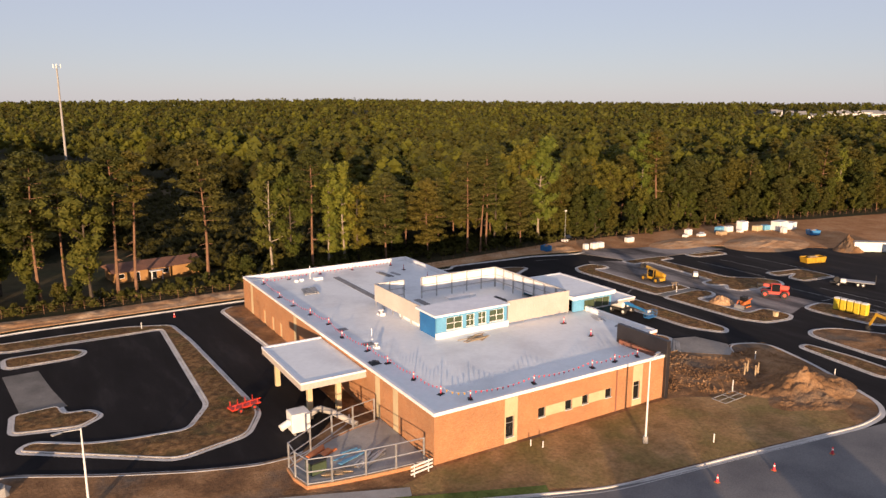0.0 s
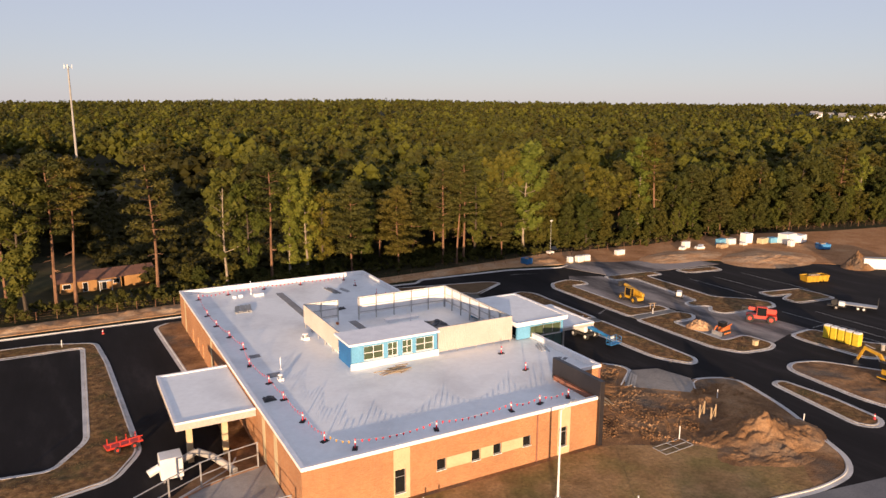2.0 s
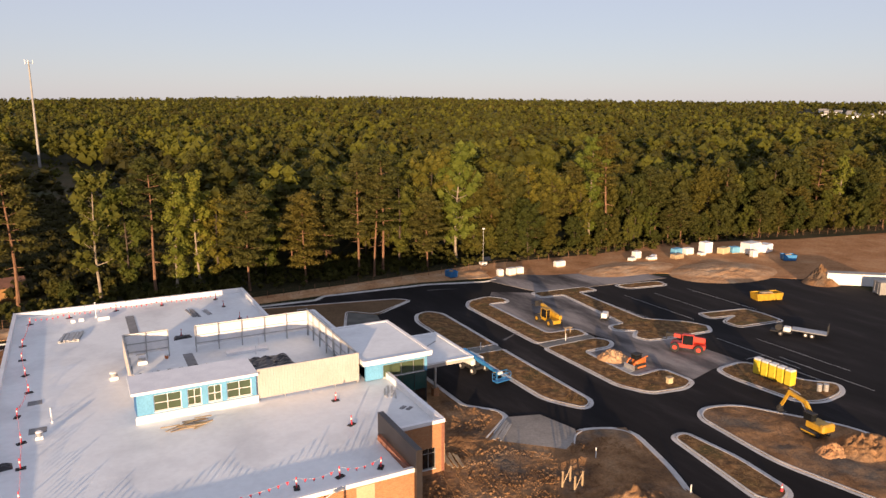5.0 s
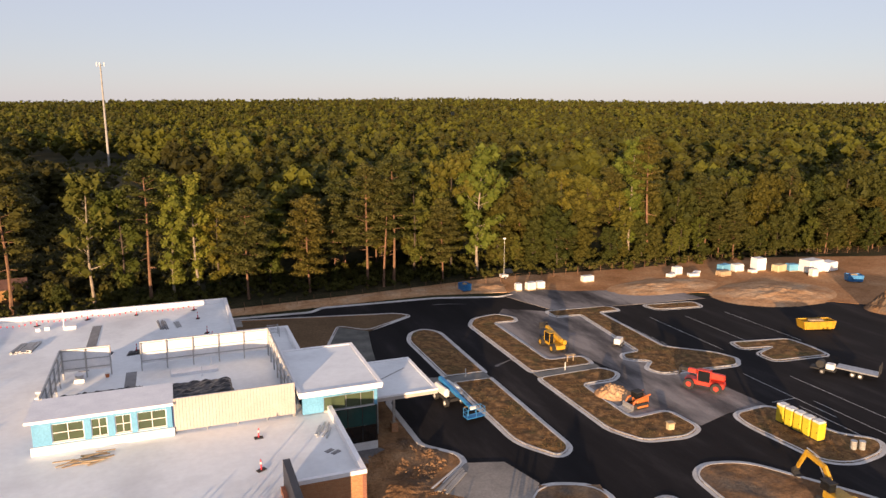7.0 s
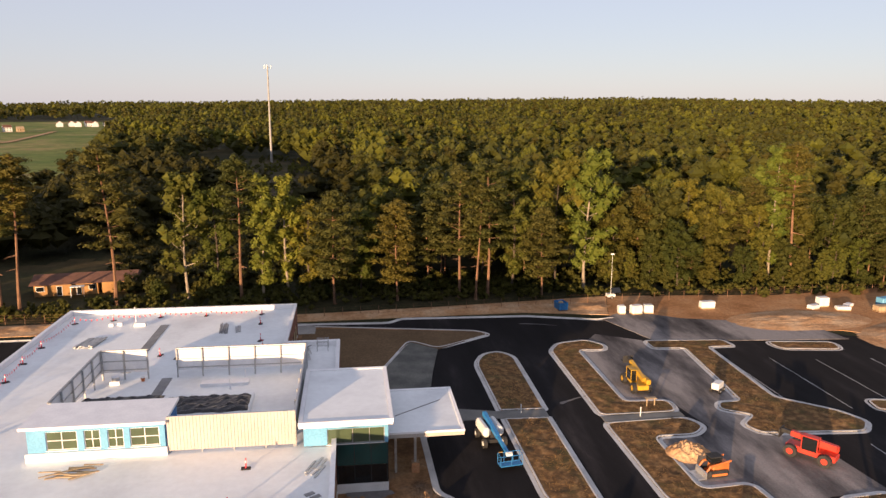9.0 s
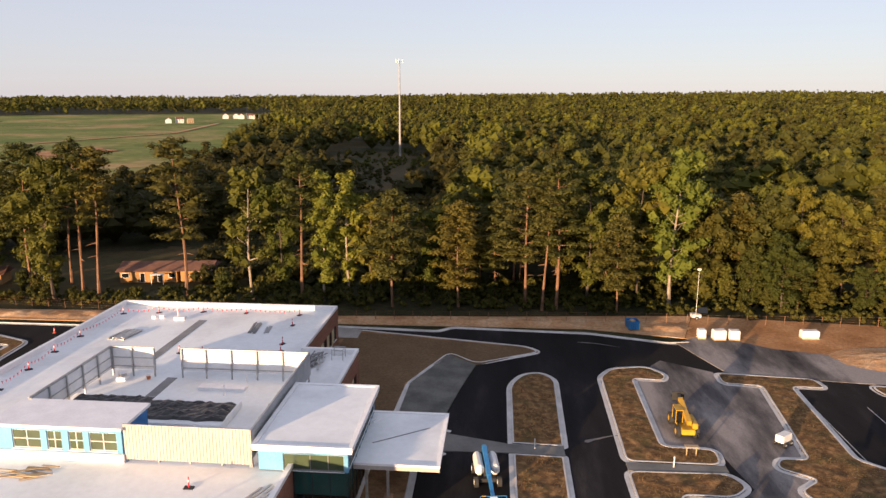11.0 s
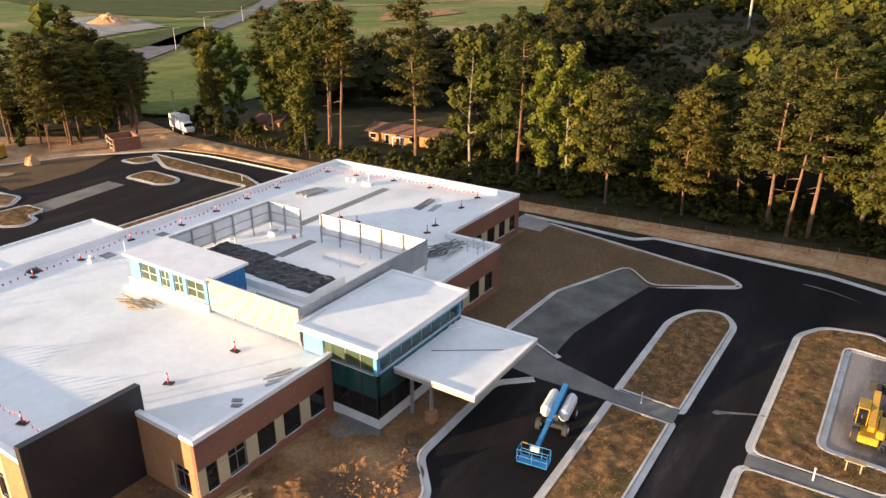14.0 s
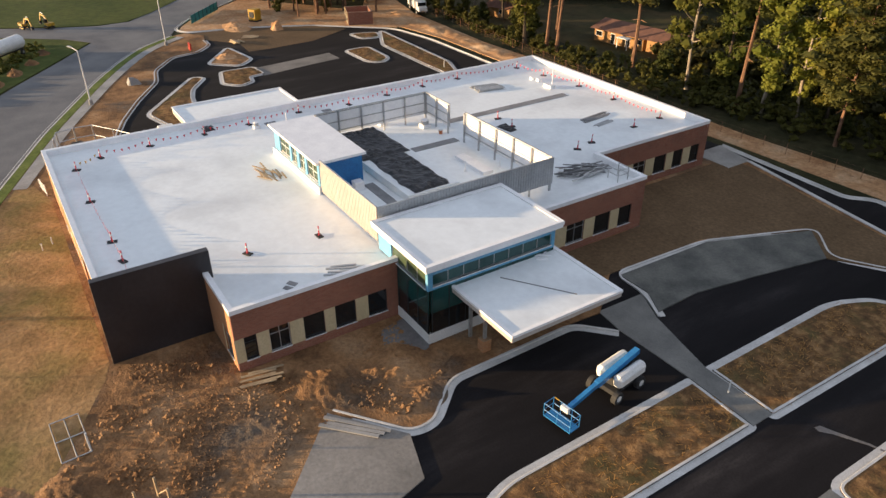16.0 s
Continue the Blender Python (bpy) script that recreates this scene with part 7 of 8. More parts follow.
def quad_mesh(name, quad, mat, tone=None):
    """One mesh of loose blades; tone, where given, is a shade from 0 to 1 for each blade."""
    me = bpy.data.meshes.new(name)
    total = len(quad) // 3
    me.vertices.add(total * 3)
    me.vertices.foreach_set("co", quad.astype(np.float32).ravel())
    me.loops.add(total * 3)
    me.loops.foreach_set("vertex_index", np.arange(total * 3, dtype=np.int32))
    me.polygons.add(total)
    me.polygons.foreach_set("loop_start", np.arange(0, total * 3, 3, dtype=np.int32))
    me.update(calc_edges=True)
    me.validate()
    if tone is not None:
        at = me.attributes.new("tone", "FLOAT", "FACE")
        at.data.foreach_set("value", tone.astype(np.float32))
    me.materials.append(mat)
    return me


def trunk_mesh(height, radius, lean, limbs, seed):
    r = random.Random(seed)
    bm = bmesh.new()
    p, seg = Vector((0, 0, -0.3)), 7
    spine = []
    for k in range(seg + 1):
        t = k / seg
        q = Vector((lean * t * t + 0.25 * math.sin(t * 5 + seed), 0.2 * math.cos(t * 4 + seed) - 0.2, height * t - 0.3 * (1 - t)))
        spine.append((q, radius * (1 - 0.82 * t) * (1.25 if k == 0 else 1)))
    for (a, ra), (b, rb) in zip(spine, spine[1:]):
        tube(bm, a, b, ra, rb, 6)
    tips = []
    for z, ang, length, rise in limbs:
        t = z / height
        i = min(seg - 1, int(t * seg))
        f = t * seg - i
        base = spine[i][0].lerp(spine[i + 1][0], f)
        rb = spine[i][1] * (1 - f) + spine[i + 1][1] * f
        mid = base + Vector((math.cos(ang) * length * 0.5, math.sin(ang) * length * 0.5, rise * 0.35))
        tip = base + Vector((math.cos(ang) * length, math.sin(ang) * length, rise))
        tube(bm, base, mid, rb * 0.42, rb * 0.28, 3)
        tube(bm, mid, tip, rb * 0.28, rb * 0.08, 3)
        tips.append((mid, tip, length))
    return bm, tips, spine


def pine(name, height, seed, lean=0.0, crown=0.55, dense=1.0, width=0.2):
    """A tall pine: bare trunk below, tiers of flat tufted limbs above, with gaps between them."""
    r = random.Random(seed)
    rng = np.random.default_rng(seed)
    limbs = []
    z = height * (1 - crown)
    for k in range(4):
        limbs.append((height * r.uniform(0.25, 1 - crown), r.uniform(0, 6.3), r.uniform(0.8, 2.2), -0.3))
    turn = r.uniform(0, 6.3)
    while z < height * 0.97:
        u = (z - height * (1 - crown)) / (height * crown)
        spread = height * width * (0.5 + 1.25 * u if u < 0.35 else 1.08 * (1 - u) ** 0.62 + 0.12)
        for q in range(r.choice((2, 3, 3, 4))):
            ang = turn + q * 2.1 + r.uniform(-0.5, 0.5)
            limbs.append((z, ang, spread * r.uniform(0.55, 1.15), spread * r.uniform(-0.05, 0.25) + 0.3 * u * spread))
        turn += 1.1
        z += height * r.uniform(0.036, 0.055)
    bm, tips, spine = trunk_mesh(height, height * 0.0118, lean, limbs, seed)
    ob = thing(name, "tall pine with a bare trunk and tufted dark green crown", "tree", "trees along the wood's edge")
    part("trunk", bm, M["bark"], ob)
    centres, radii = [], []
    for mid, tip, ln in tips[4:]:
        c = 0.8 + ln * 0.19
        for f in (0.05, 0.55, 1.0):
            side = Vector((r.uniform(-1, 1), r.uniform(-1, 1), r.uniform(-0.05, 0.3))) * c * 0.6
            centres.append(mid.lerp(tip, f) + side)
            g = c * r.uniform(0.75, 1.25)
            radii.append((g * r.uniform(0.9, 1.25), g * r.uniform(0.9, 1.25), g * 0.48))
    for k in range(3):
        centres.append(spine[-1][0] + Vector((r.uniform(-0.6, 0.6), r.uniform(-0.6, 0.6), -0.7 * k)))
        radii.append((0.9 + 0.25 * k, 0.9 + 0.25 * k, 0.7))
    me = quad_mesh("crown", leaf_quads(rng, np.array([tuple(c) for c in centres]), np.array(radii), int(41 * dense), 0.47, 0.6, 0.35, 0.62), M["pine"])
    new("crown", me).parent = ob
    return ob


def broadleaf(name, height, seed, mat="leaf", crown=0.7, width=0.22, dense=1.0, lean=0.0, taper=0.55):
    """A broad-leaved tree: limbs that rise outwards, with rounded clumps of leaves and gaps between."""
    r = random.Random(seed)
    rng = np.random.default_rng(seed)
    limbs = []
    z = height * (1 - crown)
    while z < height * 0.93:
        u = (z - height * (1 - crown)) / (height * crown)
        spread = height * width * (0.55 + 1.1 * u if u < 0.38 else 1.3 * (1 - u) ** taper + 0.1) * r.uniform(0.7, 1.2)
        for _ in range(r.choice((2, 2, 3))):
            limbs.append((z, r.uniform(0, 6.3), spread * r.uniform(0.5, 1.1), spread * r.uniform(0.35, 0.9)))
        z += height * 0.055
    bm, tips, spine = trunk_mesh(height * 0.94, height * 0.012, lean, limbs, seed)
    ob = thing(name, "broad-leaved tree with a loose green crown and gaps", "tree", "trees along the wood's edge")
    part("trunk", bm, M["pale_bark"] if mat == "bright_leaf" or "sparse" in mat else M["dark_bark"], ob)
    centres, radii = [], []
    for mid, tip, ln in tips:
        c = 0.8 + ln * 0.21
        for f in (0.1, 0.6, 1.0):
            side = Vector((r.uniform(-1, 1), r.uniform(-1, 1), r.uniform(-0.4, 0.5))) * c * 0.5
            centres.append(mid.lerp(tip, f) + side)
            g = c * r.uniform(0.7, 1.2)
            radii.append((g, g * r.uniform(0.8, 1.2), g * r.uniform(0.65, 1.0)))
    for k in range(3):
        centres.append(spine[-1][0] + Vector((r.uniform(-0.7, 0.7), r.uniform(-0.7, 0.7), 0.5 - 0.8 * k)))
        radii.append((0.9 + 0.3 * k, 0.9 + 0.3 * k, 1.0))
    me = quad_mesh("crown", leaf_quads(rng, np.array([tuple(c) for c in centres]), np.array(radii), int(39 * dense * (0.3 if height < 12 else 1)), 0.42 if height > 12 else 0.76, 0.8, 0.25, 0.68), M["leaf" if mat == "sparse_leaf" else mat])
    new("crown", me).parent = ob
    return ob


def edge_y(x):
    """The plan line of the woods' southern edge."""
    pts = [(-140, 88), (-60, 85), (-25, 86), (5, 90), (46, 93), (92, 95), (126, 90), (160, 88), (213, 78), (300, 66), (420, 40)]
    for (a, b), (c, d) in zip(pts, pts[1:]):
        if a <= x <= c:
            return b + (d - b) * (x - a) / (c - a)
    return 90.0


def inside(x, y, poly):
    hit = False
    for k in range(len(poly)):
        (ax, ay), (bx, by) = poly[k - 1], poly[k]
        if (ay > y) != (by > y) and x < (bx - ax) * (y - ay) / (by - ay) + ax:
            hit = not hit
    return hit


MEADOW = [(-150, -60), (-150, -160), (-900, -300), (-900, 600), (-830, 930), (-600, 1060), (-370, 1180), (-270, 1080), (-225, 900), (-190, 690), (-112, 430), (-86, 350), (-72, 270), (-67, 200), (-66, 150), (-74, 122), (-71, 97), (-84, 90), (-140, 110), (-168, 110), (-168, 60), (-150, 20)]
CLEARING = [(-46, 440), (-50, 400), (-32, 310), (-10, 240), (18, 214), (32, 240), (28, 320), (14, 400), (-8, 450)]
TOWN = [town_spot(a, d) for a, d in ((20.5, 1180), (35.0, 1180), (35.2, 1800), (20.5, 1800))]
HOLLOW = [(-6, 101), (44, 102), (50, 150), (40, 216), (-10, 226), (-14, 150)]
YARD = [(-75, 86), (-40, 88), (-12, 92), (10, 98), (12, 122), (-22, 138), (-50, 118), (-80, 104)]


def land_patch(name, poly, step, mat, label, category, lift):
    bm = bmesh.new()
    xs, ys = [p[0] for p in poly], [p[1] for p in poly]
    grid = {}
    for i in range(int((max(xs) - min(xs)) / step) + 2):
        for j in range(int((max(ys) - min(ys)) / step) + 2):
            x, y = min(xs) + (i - 0.5) * step, min(ys) + (j - 0.5) * step
            if inside(x, y, poly):
                grid[i, j] = bm.verts.new((x, y, lift + rise(x, y) + (0.4 if step > 10 else 0) * noise.noise((x * 0.01, y * 0.01, 1))))
    for (i, j) in grid:
        q = [grid.get(k) for k in ((i, j), (i + 1, j), (i + 1, j + 1), (i, j + 1))]
        if all(q):
            bm.faces.new(q)
    return tagged(new(name, mesh_of(bm, name, mat)), label, category, kind="structure")


land_patch("meadow", MEADOW, 9.0, M["meadow"], "broad green and straw-coloured graded fields beyond the woods", "meadow", 0.3)
land_patch("sown_field", [(-300, 300), (-440, 478), (-520, 560), (-640, 590), (-700, 470), (-640, 330), (-480, 290), (-385, 282)], 8.0, M["young_grass"], "sown dark green field beyond the road", "field", 0.75)
land_patch("sown_field", [(-196, 190), (-250, 262), (-280, 256), (-250, 182), (-215, 160)], 5.0, M["young_grass"], "sown dark green field beyond the road", "field", 0.75)
sheet("lawn_corner", [(-124, 124), (-112, 130), (-88, 116), (-66, 99), (-70, 95), (-82, 89.5), (-104, 104)], 0.9, M["green_grass"], "bright grass corner behind the parked truck", "lawn")
land_patch("bare_plot", [(-395, 445), (-519, 586), (-494, 604), (-374, 484)], 5.0, M["orange_earth"], "bare orange plot in the fields beside the road", "bare plot", 0.8)
land_patch("bare_plot", [(-203, 333), (-250, 400), (-232, 458), (-196, 430)], 4.0, M["orange_earth"], "bare orange strip at the edge of the fields", "bare plot", 0.8)
land_patch("gravel_yard", [(-400, 238), (-253, 176), (-282, 250), (-324, 267), (-385, 278)], 5.0, M["pale_gravel"], "pale gravel yard of another building site in the fields", "gravel yard", 0.8)
heap(-330, 244, 17, 12, 5.0, M["bank"], "tall pale stockpile of sand on the far gravel yard", 41.0, z=0.9)
land_patch("clearing", CLEARING, 6.0, M["field"], "dry grass clearing in the woods", "clearing", 0.1)
land_patch("estate_ground", TOWN, 12.0, M["field"], "grassy ground of the distant estate", "estate ground", 0.3)
land_patch("yard", YARD, 3.0, M["field"], "shaded grass yard of the old house", "yard", 0.05)

# single trees along the edge: prototypes below the ground sheet are never kept, each kind is built once and copied
EDGE_TREES = [
    (-50.8, 86.5, 20.0, "leaf"), (-42.0, 95.0, 21.5, "leaf_tall"), (-33.6, 96.3, 22.0, "leaf"), (-32.5, 93.4, 28.3, "pine"), (-24.0, 87.0, 27.0, "leaf"), (-19.0, 88.4, 29.5, "pine_high"), (-15.7, 88.6, 28.0, "slim_pine"), (-1.0, 92.6, 29.5, "pine"), (12.4, 91.6, 24.5, "sparse"), (22.2, 91.4, 27.5, "pine_high"),
    (17.5, 93.5, 22.0, "leaf"), (26.2, 92.0, 24.8, "bright_slim"), (30.4, 93.2, 24.5, "bright_slim"), (34.8, 94.5, 19.0, "back_leaf"), (39.4, 89.4, 21.0, "low_pine"), (51.1, 90.2, 19.2, "low_pine_wide"), (63.4, 90.4, 25.0, "pine_wide"), (66.7, 89.2, 22.0, "slim_pine"), (69.2, 90.0, 26.5, "pine"),
    (79.4, 89.6, 17.5, "low_pine"), (75.0, 95.0, 25.0, "leaf"), (84.0, 97.0, 26.5, "leaf_tall"), (90.2, 95.0, 28.0, "bright"), (103.9, 94.5, 11.5, "dark_shade_leaf"), (108.7, 92.4, 13.5, "dark_round"), (131.0, 96.0, 29.5, "bright_slim"), (133.0, 91.6, 29.4, "slim_pine"), (211.1, 86.3, 26.3, "pine"),
    (-81.3, 56.7, 23.5, "pine"), (-70.7, 63.5, 21.4, "pine"), (-68.5, 70.0, 19.7, "slim_pine"), (-59.9, 93.4, 21.9, "leaf"), (-53.6, 95.6, 20.5, "bright"), (-43.1, 97.4, 26.5, "pine"), (-38.8, 101.2, 23.0, "leaf"),
    (-27.7, 98.8, 24.0, "slim_pine"), (-64.3, 75.8, 19.0, "pine"), (-75.8, 71.4, 20.0, "leaf"), (-86.9, 67.6, 20.0, "low_pine"), (-74.6, 82.9, 19.0, "bright"), (44.6, 96.1, 17.0, "back_leaf"), (57.7, 96.0, 18.5, "back_pine"), (97.3, 98.7, 21.0, "leaf"),
    (107.8, 100.5, 19.0, "leaf"), (116.8, 97.8, 16.0, "leaf"), (121.3, 99.4, 20.5, "leaf"), (137.3, 96.3, 18.0, "leaf"), (144.3, 95.5, 17.5, "leaf"), (151.2, 95.0, 20.0, "low_pine"), (158.7, 93.5, 18.5, "leaf"), (167.1, 92.0, 20.0, "leaf"), (175.9, 90.5, 21.0, "pine"), (183.8, 89.5, 19.0, "leaf"), (192.5, 88.0, 22.0, "leaf"), (201.3, 86.9, 20.0, "leaf"), (220.5, 85.1, 22.0, "bright"), (231.3, 83.1, 21.0, "leaf"), (246.0, 78.0, 22.0, "pine"),
]
SPECIES = {
    "pine": lambda: pine("pine_tree", 27.0, 3, 0.6, 0.6), "pine_wide": lambda: pine("pine_tree", 27.0, 5, -0.8, 0.64, 1.0, 0.22), "pine_high": lambda: pine("pine_tree", 28.0, 7, 0.4, 0.5, 1.0, 0.17), "slim_pine": lambda: pine("pine_tree", 27.0, 11, 1.0, 0.44, 0.9, 0.15),
    "low_pine": lambda: pine("pine_tree", 20.0, 23, -0.3, 0.74, 1.1, 0.24), "low_pine_wide": lambda: pine("pine_tree", 20.0, 29, 0.4, 0.78, 1.1, 0.23),
    "leaf": lambda: broadleaf("broadleaf_tree", 24.0, 31, "leaf", 0.84, 0.2), "leaf_tall": lambda: broadleaf("broadleaf_tree", 24.0, 33, "leaf", 0.8, 0.17, 1.0, 0.8, 0.45),
    "bright": lambda: broadleaf("broadleaf_tree", 25.0, 47, "bright_leaf", 0.85, 0.2, 1.0, 0.5), "bright_slim": lambda: broadleaf("broadleaf_tree", 25.0, 49, "bright_leaf", 0.86, 0.14, 1.0, 0.0, 0.7),
    "sparse": lambda: broadleaf("broadleaf_tree", 22.0, 53, "sparse_leaf", 0.74, 0.22, 0.6), "shrub_tree": lambda: broadleaf("broadleaf_tree", 11.0, 67, "dark_shade_leaf", 0.95, 0.3, 0.6),
    "dark_shade_leaf": lambda: broadleaf("broadleaf_tree", 16.0, 37, "dark_shade_leaf", 0.95, 0.24, 0.9, 0.0, 0.75), "dark_round": lambda: broadleaf("broadleaf_tree", 16.0, 41, "dark_shade_leaf", 0.96, 0.27, 0.9, 0.3, 0.5),
    "dark_back": lambda: broadleaf("broadleaf_tree", 21.0, 79, "dark_shade_leaf", 0.85, 0.21, 0.7), "back_leaf": lambda: broadleaf("broadleaf_tree", 21.0, 71, "leaf", 0.84, 0.2, 0.7), "back_pine": lambda: pine("pine_tree", 21.0, 73, 0.3, 0.66, 0.75, 0.22)}
BUILT = {"pine": 27.0, "pine_high": 28.0, "pine_wide": 27.0, "slim_pine": 27.0, "low_pine": 20.0, "low_pine_wide": 20.0, "leaf": 24.0, "leaf_tall": 24.0, "bright": 25.0, "bright_slim": 25.0, "sparse": 22.0, "shrub_tree": 11.0, "back_leaf": 21.0, "dark_shade_leaf": 16.0,
         "dark_round": 16.0, "dark_back": 21.0, "back_pine": 21.0}
OTHER = {"pine": "pine_wide", "low_pine": "low_pine_wide", "leaf": "leaf_tall", "bright": "bright_slim", "dark_shade_leaf": "dark_round"}
first = {}


def place_tree(kind, x, y, h, turn):
    k = h / BUILT[kind]
    m = pose(x, y, 0.0, 0, 0, turn) @ Matrix.Diagonal((k, k, k, 1))
    if kind not in first:
        first[kind] = SPECIES[kind]()
        first[kind].matrix_basis = m
        return first[kind]
    ob = copy_thing(first[kind], m)
    ob.matrix_basis = m
    return ob


for k, (x, y, h, kind) in enumerate(EDGE_TREES):
    # eastern leaf trees take the darker green, their weaker light put into the colour
    kind = "dark_shade_leaf" if kind == "leaf" and x > 95 and not 120 < x < 128.5 else kind
    place_tree(OTHER[kind] if k % 2 and kind in OTHER and k > 27 else kind, x, y, h, rnd.uniform(0, 360))
# dense young trees along the eastern stretch of the edge, leafy down to the ground
x = 96.0
while x < 255:
    place_tree(rnd.choice(("dark_shade_leaf", "dark_round", "leaf", "dark_round", "back_leaf", "low_pine")), x + rnd.uniform(-1, 1), edge_y(x) + rnd.uniform(-1.5, 3.0), rnd.uniform(7.5, 13.5), rnd.uniform(0, 360))
    x += 4.3
# grove at the north-west corner of the lot
for _ in range(26):
    px, py = rnd.uniform(-98, -66), rnd.uniform(56, 96)
    if not (px > -71 and 78 < py < 91) and py > 52 - (px + 66) * 0.35 and py + 20 < 0.72 * (71 - px):
        place_tree(rnd.choice(("pine", "slim_pine", "back_pine", "back_leaf", "back_pine")), px, py, rnd.uniform(15, 22), rnd.uniform(0, 360))
for _ in range(22):
    px, py = rnd.uniform(-98, -67), rnd.uniform(55, 96)
    if not (px > -71 and 78 < py < 91) and py + 20 < 0.73 * (71 - px):
        place_tree("shrub_tree", px, py, rnd.uniform(3, 9), rnd.uniform(0, 360))
# second and third rows behind the edge
x = -66.0
while x < 250:
    for back in ((6.5, 12.0) if x > 50 else (8.0,)):
        px, py = x + rnd.uniform(-2, 2), edge_y(x) + back + rnd.uniform(0, 4)
        if not inside(px, py, YARD) and (px > 50 or px < -40):
            place_tree(rnd.choice(("back_pine", "dark_back", "leaf", "back_leaf") if px > 85 else ("back_pine", "back_pine", "back_leaf", "dark_back", "low_pine")), px, py, rnd.uniform(15, 22), rnd.uniform(0, 360))
    x += 8.5

# low trees and shrubs that fill the foot of the wood, shade in their leaf colour
x = -64.0
while x < 250:
    for back in (1.5, 5.0):
        px, py = x + rnd.uniform(-2, 2), edge_y(x) + back + rnd.uniform(-1, 2)
        low = -26 < px < 2
        if not low or back < 3:
            place_tree("shrub_tree", px, py - (2.5 if low else 0), rnd.uniform(1.6, 3.2) if low else rnd.uniform(1.8, 5.0), rnd.uniform(0, 360))
    x += 4.8

NP = np.random.default_rng(5)


def spread(near, far, spacing):
    """Places of trees in the woods between two distances."""
    pts = []
    for _ in range(int(0.5 * math.radians(188) * (far ** 2 - near ** 2) / spacing ** 2)):
        r = math.sqrt(NP.uniform(near ** 2, far ** 2))
        a = math.radians(NP.uniform(0, 188))
        x, y = 30 + r * math.cos(a), 20 + r * math.sin(a)
        if y < edge_y(x) + 14 or (x < -75 and y < 95) or inside(x, y, MEADOW) or inside(x, y, CLEARING) or inside(x, y, HOLLOW) or inside(x, y, TOWN) or inside(x, y, YARD):
            continue
        pts.append((x, y, rise(x, y)))
    return np.array(pts)


def woods(name, label, pts, clumps, blades, size, height, mat, girth=0.2, conifers=0.35, core=0.85):
    """Many trees in one mesh: each crown a group of leafy clumps, domed or, for the conifers, narrowing upwards."""
    n = len(pts)
    patch = np.array([noise.noise((x * 0.013, y * 0.013, 4)) for x, y, _ in pts])
    hollow_shade = (pts[:, 0] < 46) & (pts[:, 0] > -76) & (pts[:, 1] < 330) & (pts[:, 1] > 98)  # lower trees, with the hollow's shade in their tone
    h = height * NP.uniform(0.72, 1.18, n) * (0.92 + 0.3 * patch) * np.where(hollow_shade, 0.7, 1.0)
    kind = np.array([noise.noise((x * 0.02, y * 0.02, 9)) for x, y, _ in pts]) * 0.5 + NP.uniform(0, 1, n) < conifers
    w = girth * height * NP.uniform(0.7, 1.35, n) * np.where(kind, 0.85, 1.15)
    t = (np.arange(clumps)[None, :] + NP.uniform(0, 1, (n, clumps))) / clumps
    t = t ** 0.8
    ang = NP.uniform(0, math.tau, (n, clumps))
    dome = np.sqrt(np.clip(1.02 - (1.35 * t - 0.35) ** 2, 0.02, 1))
    cone = 1.05 - 0.85 * t
    reach = w[:, None] * np.where(kind[:, None], cone, dome) * NP.uniform(0.35, 0.85, (n, clumps))
    low = np.where(kind, 0.45, 0.3)[:, None]
    c = np.stack([pts[:, 0, None] + np.cos(ang) * reach, pts[:, 1, None] + np.sin(ang) * reach, pts[:, 2, None] + h[:, None] * (low + (0.97 - low) * t)], 2)
    g = w[:, None] * NP.uniform(0.38, 0.62, (n, clumps)) * (1.1 - 0.35 * t)
    rad = np.stack([g, g, g * np.where(kind[:, None], 0.6, 0.8)], 2)
    quad = leaf_quads(NP, c.reshape(-1, 3), rad.reshape(-1, 3), blades, size, 0.8, 0.4, core)
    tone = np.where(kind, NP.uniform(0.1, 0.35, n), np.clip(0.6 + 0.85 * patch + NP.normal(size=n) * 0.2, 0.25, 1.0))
    # darkest tone paints the hollow's shade on these trees
    tone = np.where(hollow_shade, 0.04, tone)
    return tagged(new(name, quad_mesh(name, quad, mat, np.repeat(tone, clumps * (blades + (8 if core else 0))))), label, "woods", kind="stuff")


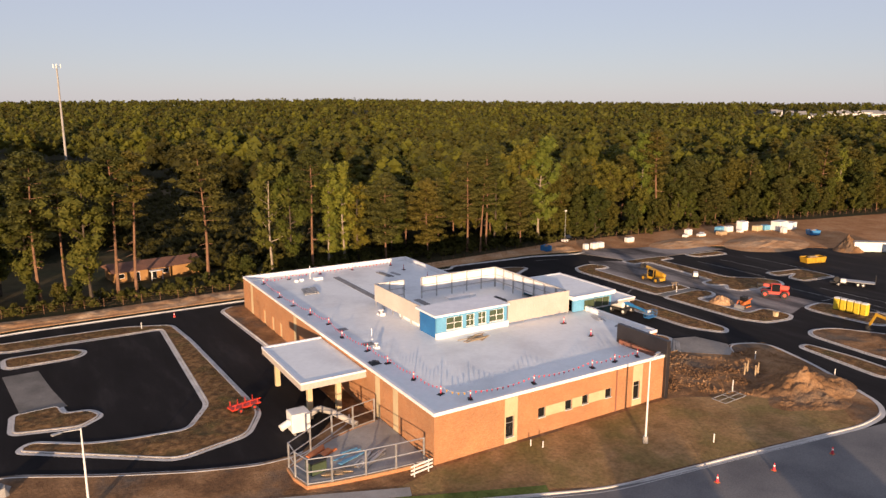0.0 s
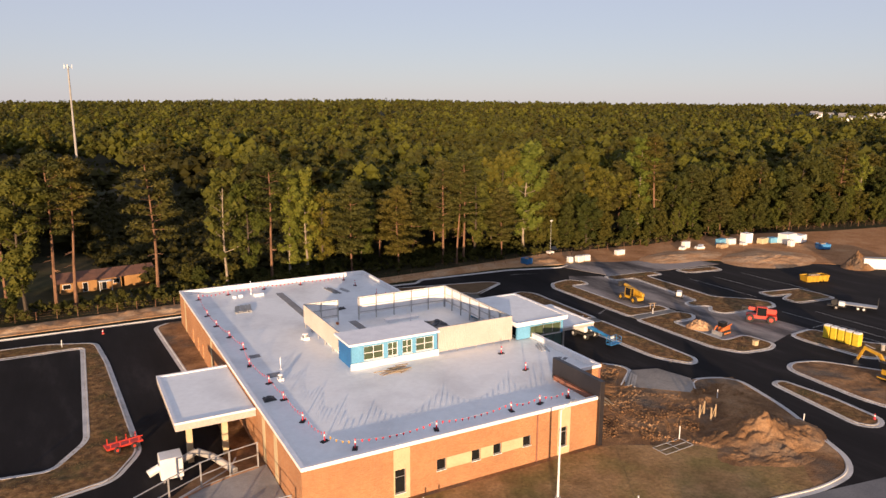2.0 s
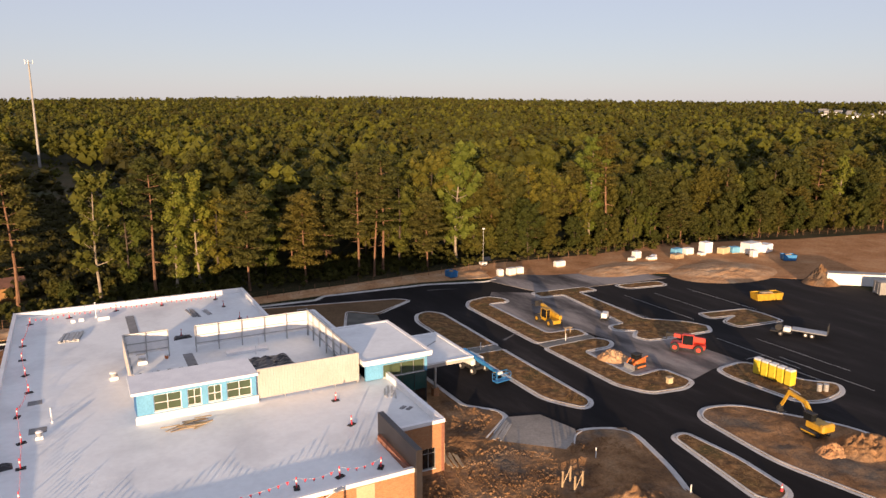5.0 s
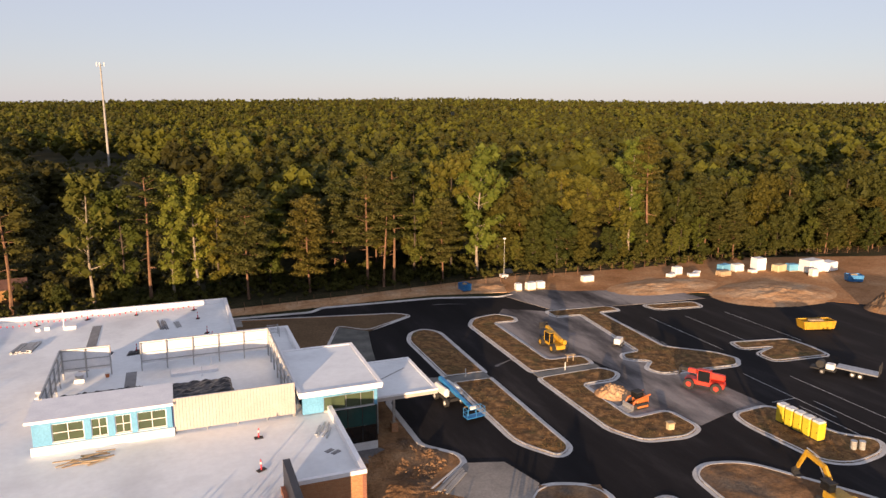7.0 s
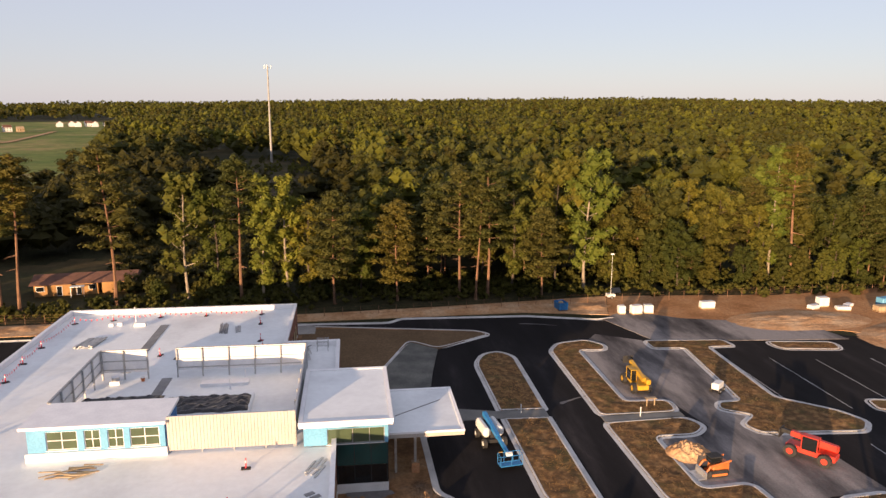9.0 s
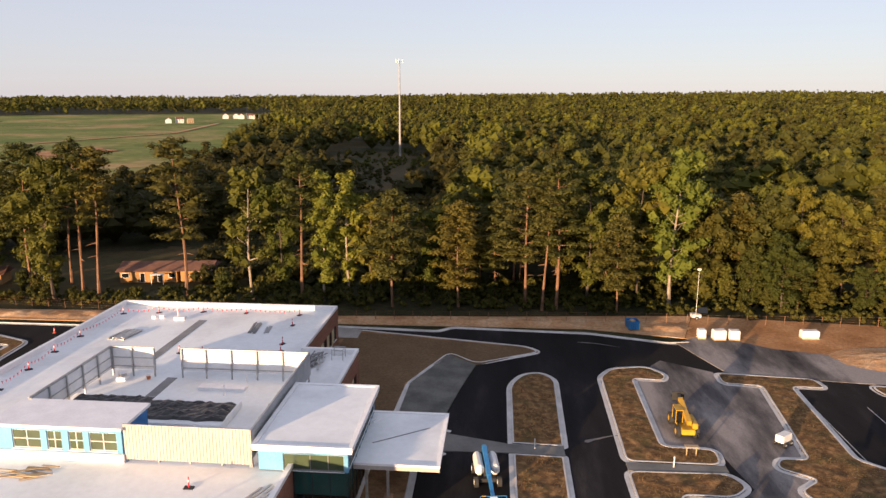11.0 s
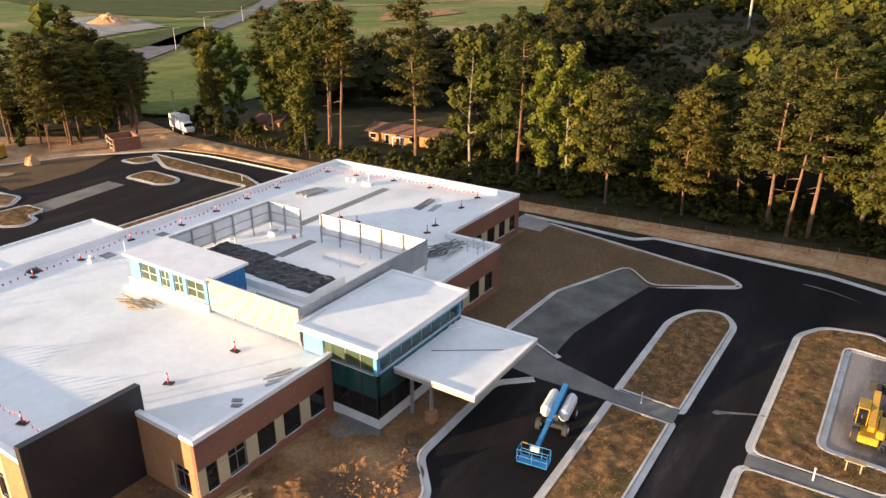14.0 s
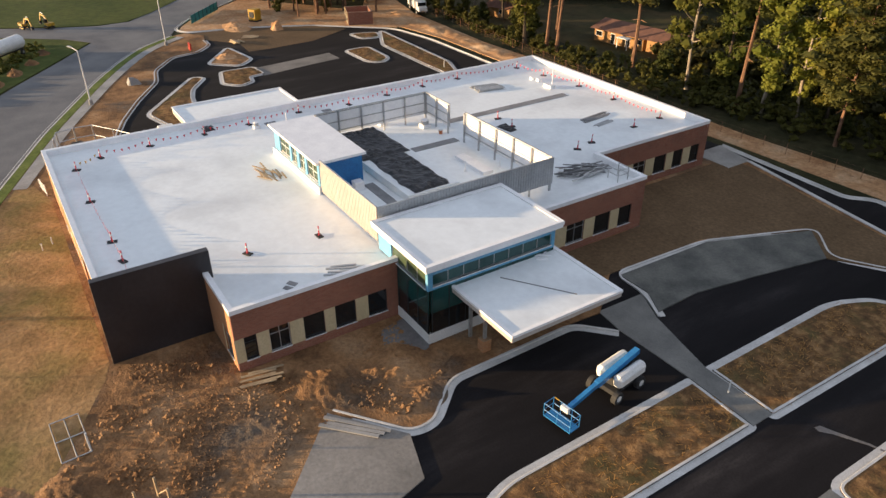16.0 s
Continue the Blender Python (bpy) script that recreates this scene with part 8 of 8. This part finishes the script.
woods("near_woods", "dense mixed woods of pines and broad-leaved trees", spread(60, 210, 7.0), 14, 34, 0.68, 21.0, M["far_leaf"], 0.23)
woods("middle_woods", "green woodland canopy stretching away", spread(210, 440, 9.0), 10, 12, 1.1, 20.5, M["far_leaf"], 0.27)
woods("far_woods", "far woodland canopy of mixed greens", spread(440, 950, 12.5), 6, 6, 2.0, 19.5, M["far_leaf"], 0.32)
woods("distant_woods", "distant wooded hills on the horizon", spread(950, 2350, 23.0), 4, 5, 5.3, 20.0, M["far_leaf"], 0.34, 0.35, 0.0)
# brambles and saplings below the trees, the shade there put into their colour
low = []
for _ in range(1500):
    x = NP.uniform(-64, 250)
    y = edge_y(x) + NP.uniform(-6.0, 13.0)
    if not inside(x, y, YARD) and y > 83.5 and not (-71 < x < -50 and y < 90):
        low.append((x, y, -0.5))
woods("undergrowth", "brambles and saplings at the woods' foot, shade in their colour", np.array(low), 4, 8, 0.42, 2.6, M["dark_shade_leaf"], 0.4, 0.0)
low = []
for _ in range(900):
    x, y = NP.uniform(-14, 50), NP.uniform(101, 226)
    if inside(x, y, HOLLOW):
        low.append((x, y, -0.4))
woods("hollow_thicket", "thicket of saplings in the hollow, shade painted into its tone", np.array(low), 6, 16, 0.54, 6.0, M["far_leaf"], 0.38, 0.1)
low = []
for _ in range(420):
    x, y = NP.uniform(-62, 36), 215 + 275 * NP.uniform(0, 1) ** 1.7
    if inside(x, y, CLEARING):
        low.append((x, y, rise(x, y) - 0.6))
woods("clearing_scrub", "scattered dark shrubs in the dry clearing", np.array(low), 4, 16, 0.68, 4.2, M["far_leaf"], 0.45, 0.0)
low = []
for _ in range(90):
    k = NP.uniform(0, 1)
    low.append((-45 - 30 * k + NP.uniform(-1, 3), -7.5 + 16 * k + NP.uniform(-5, 0.5), -0.4))
woods("verge_scrub", "low dark scrub on the rough verge by the road", np.array(low), 4, 14, 0.3, 1.5, M["leaf"], 0.5, 0.0)
for x, y, rx in ((-50.5, -2.2, 2.4), (-56.0, 1.0, 2.6), (-61.0, 4.2, 1.6), (-67.0, 6.8, 1.6)):
    heap(x, y, rx, 1.3, 0.9, M["dirt"], "small reddish dirt heap on the rough verge", x, z=0.1)
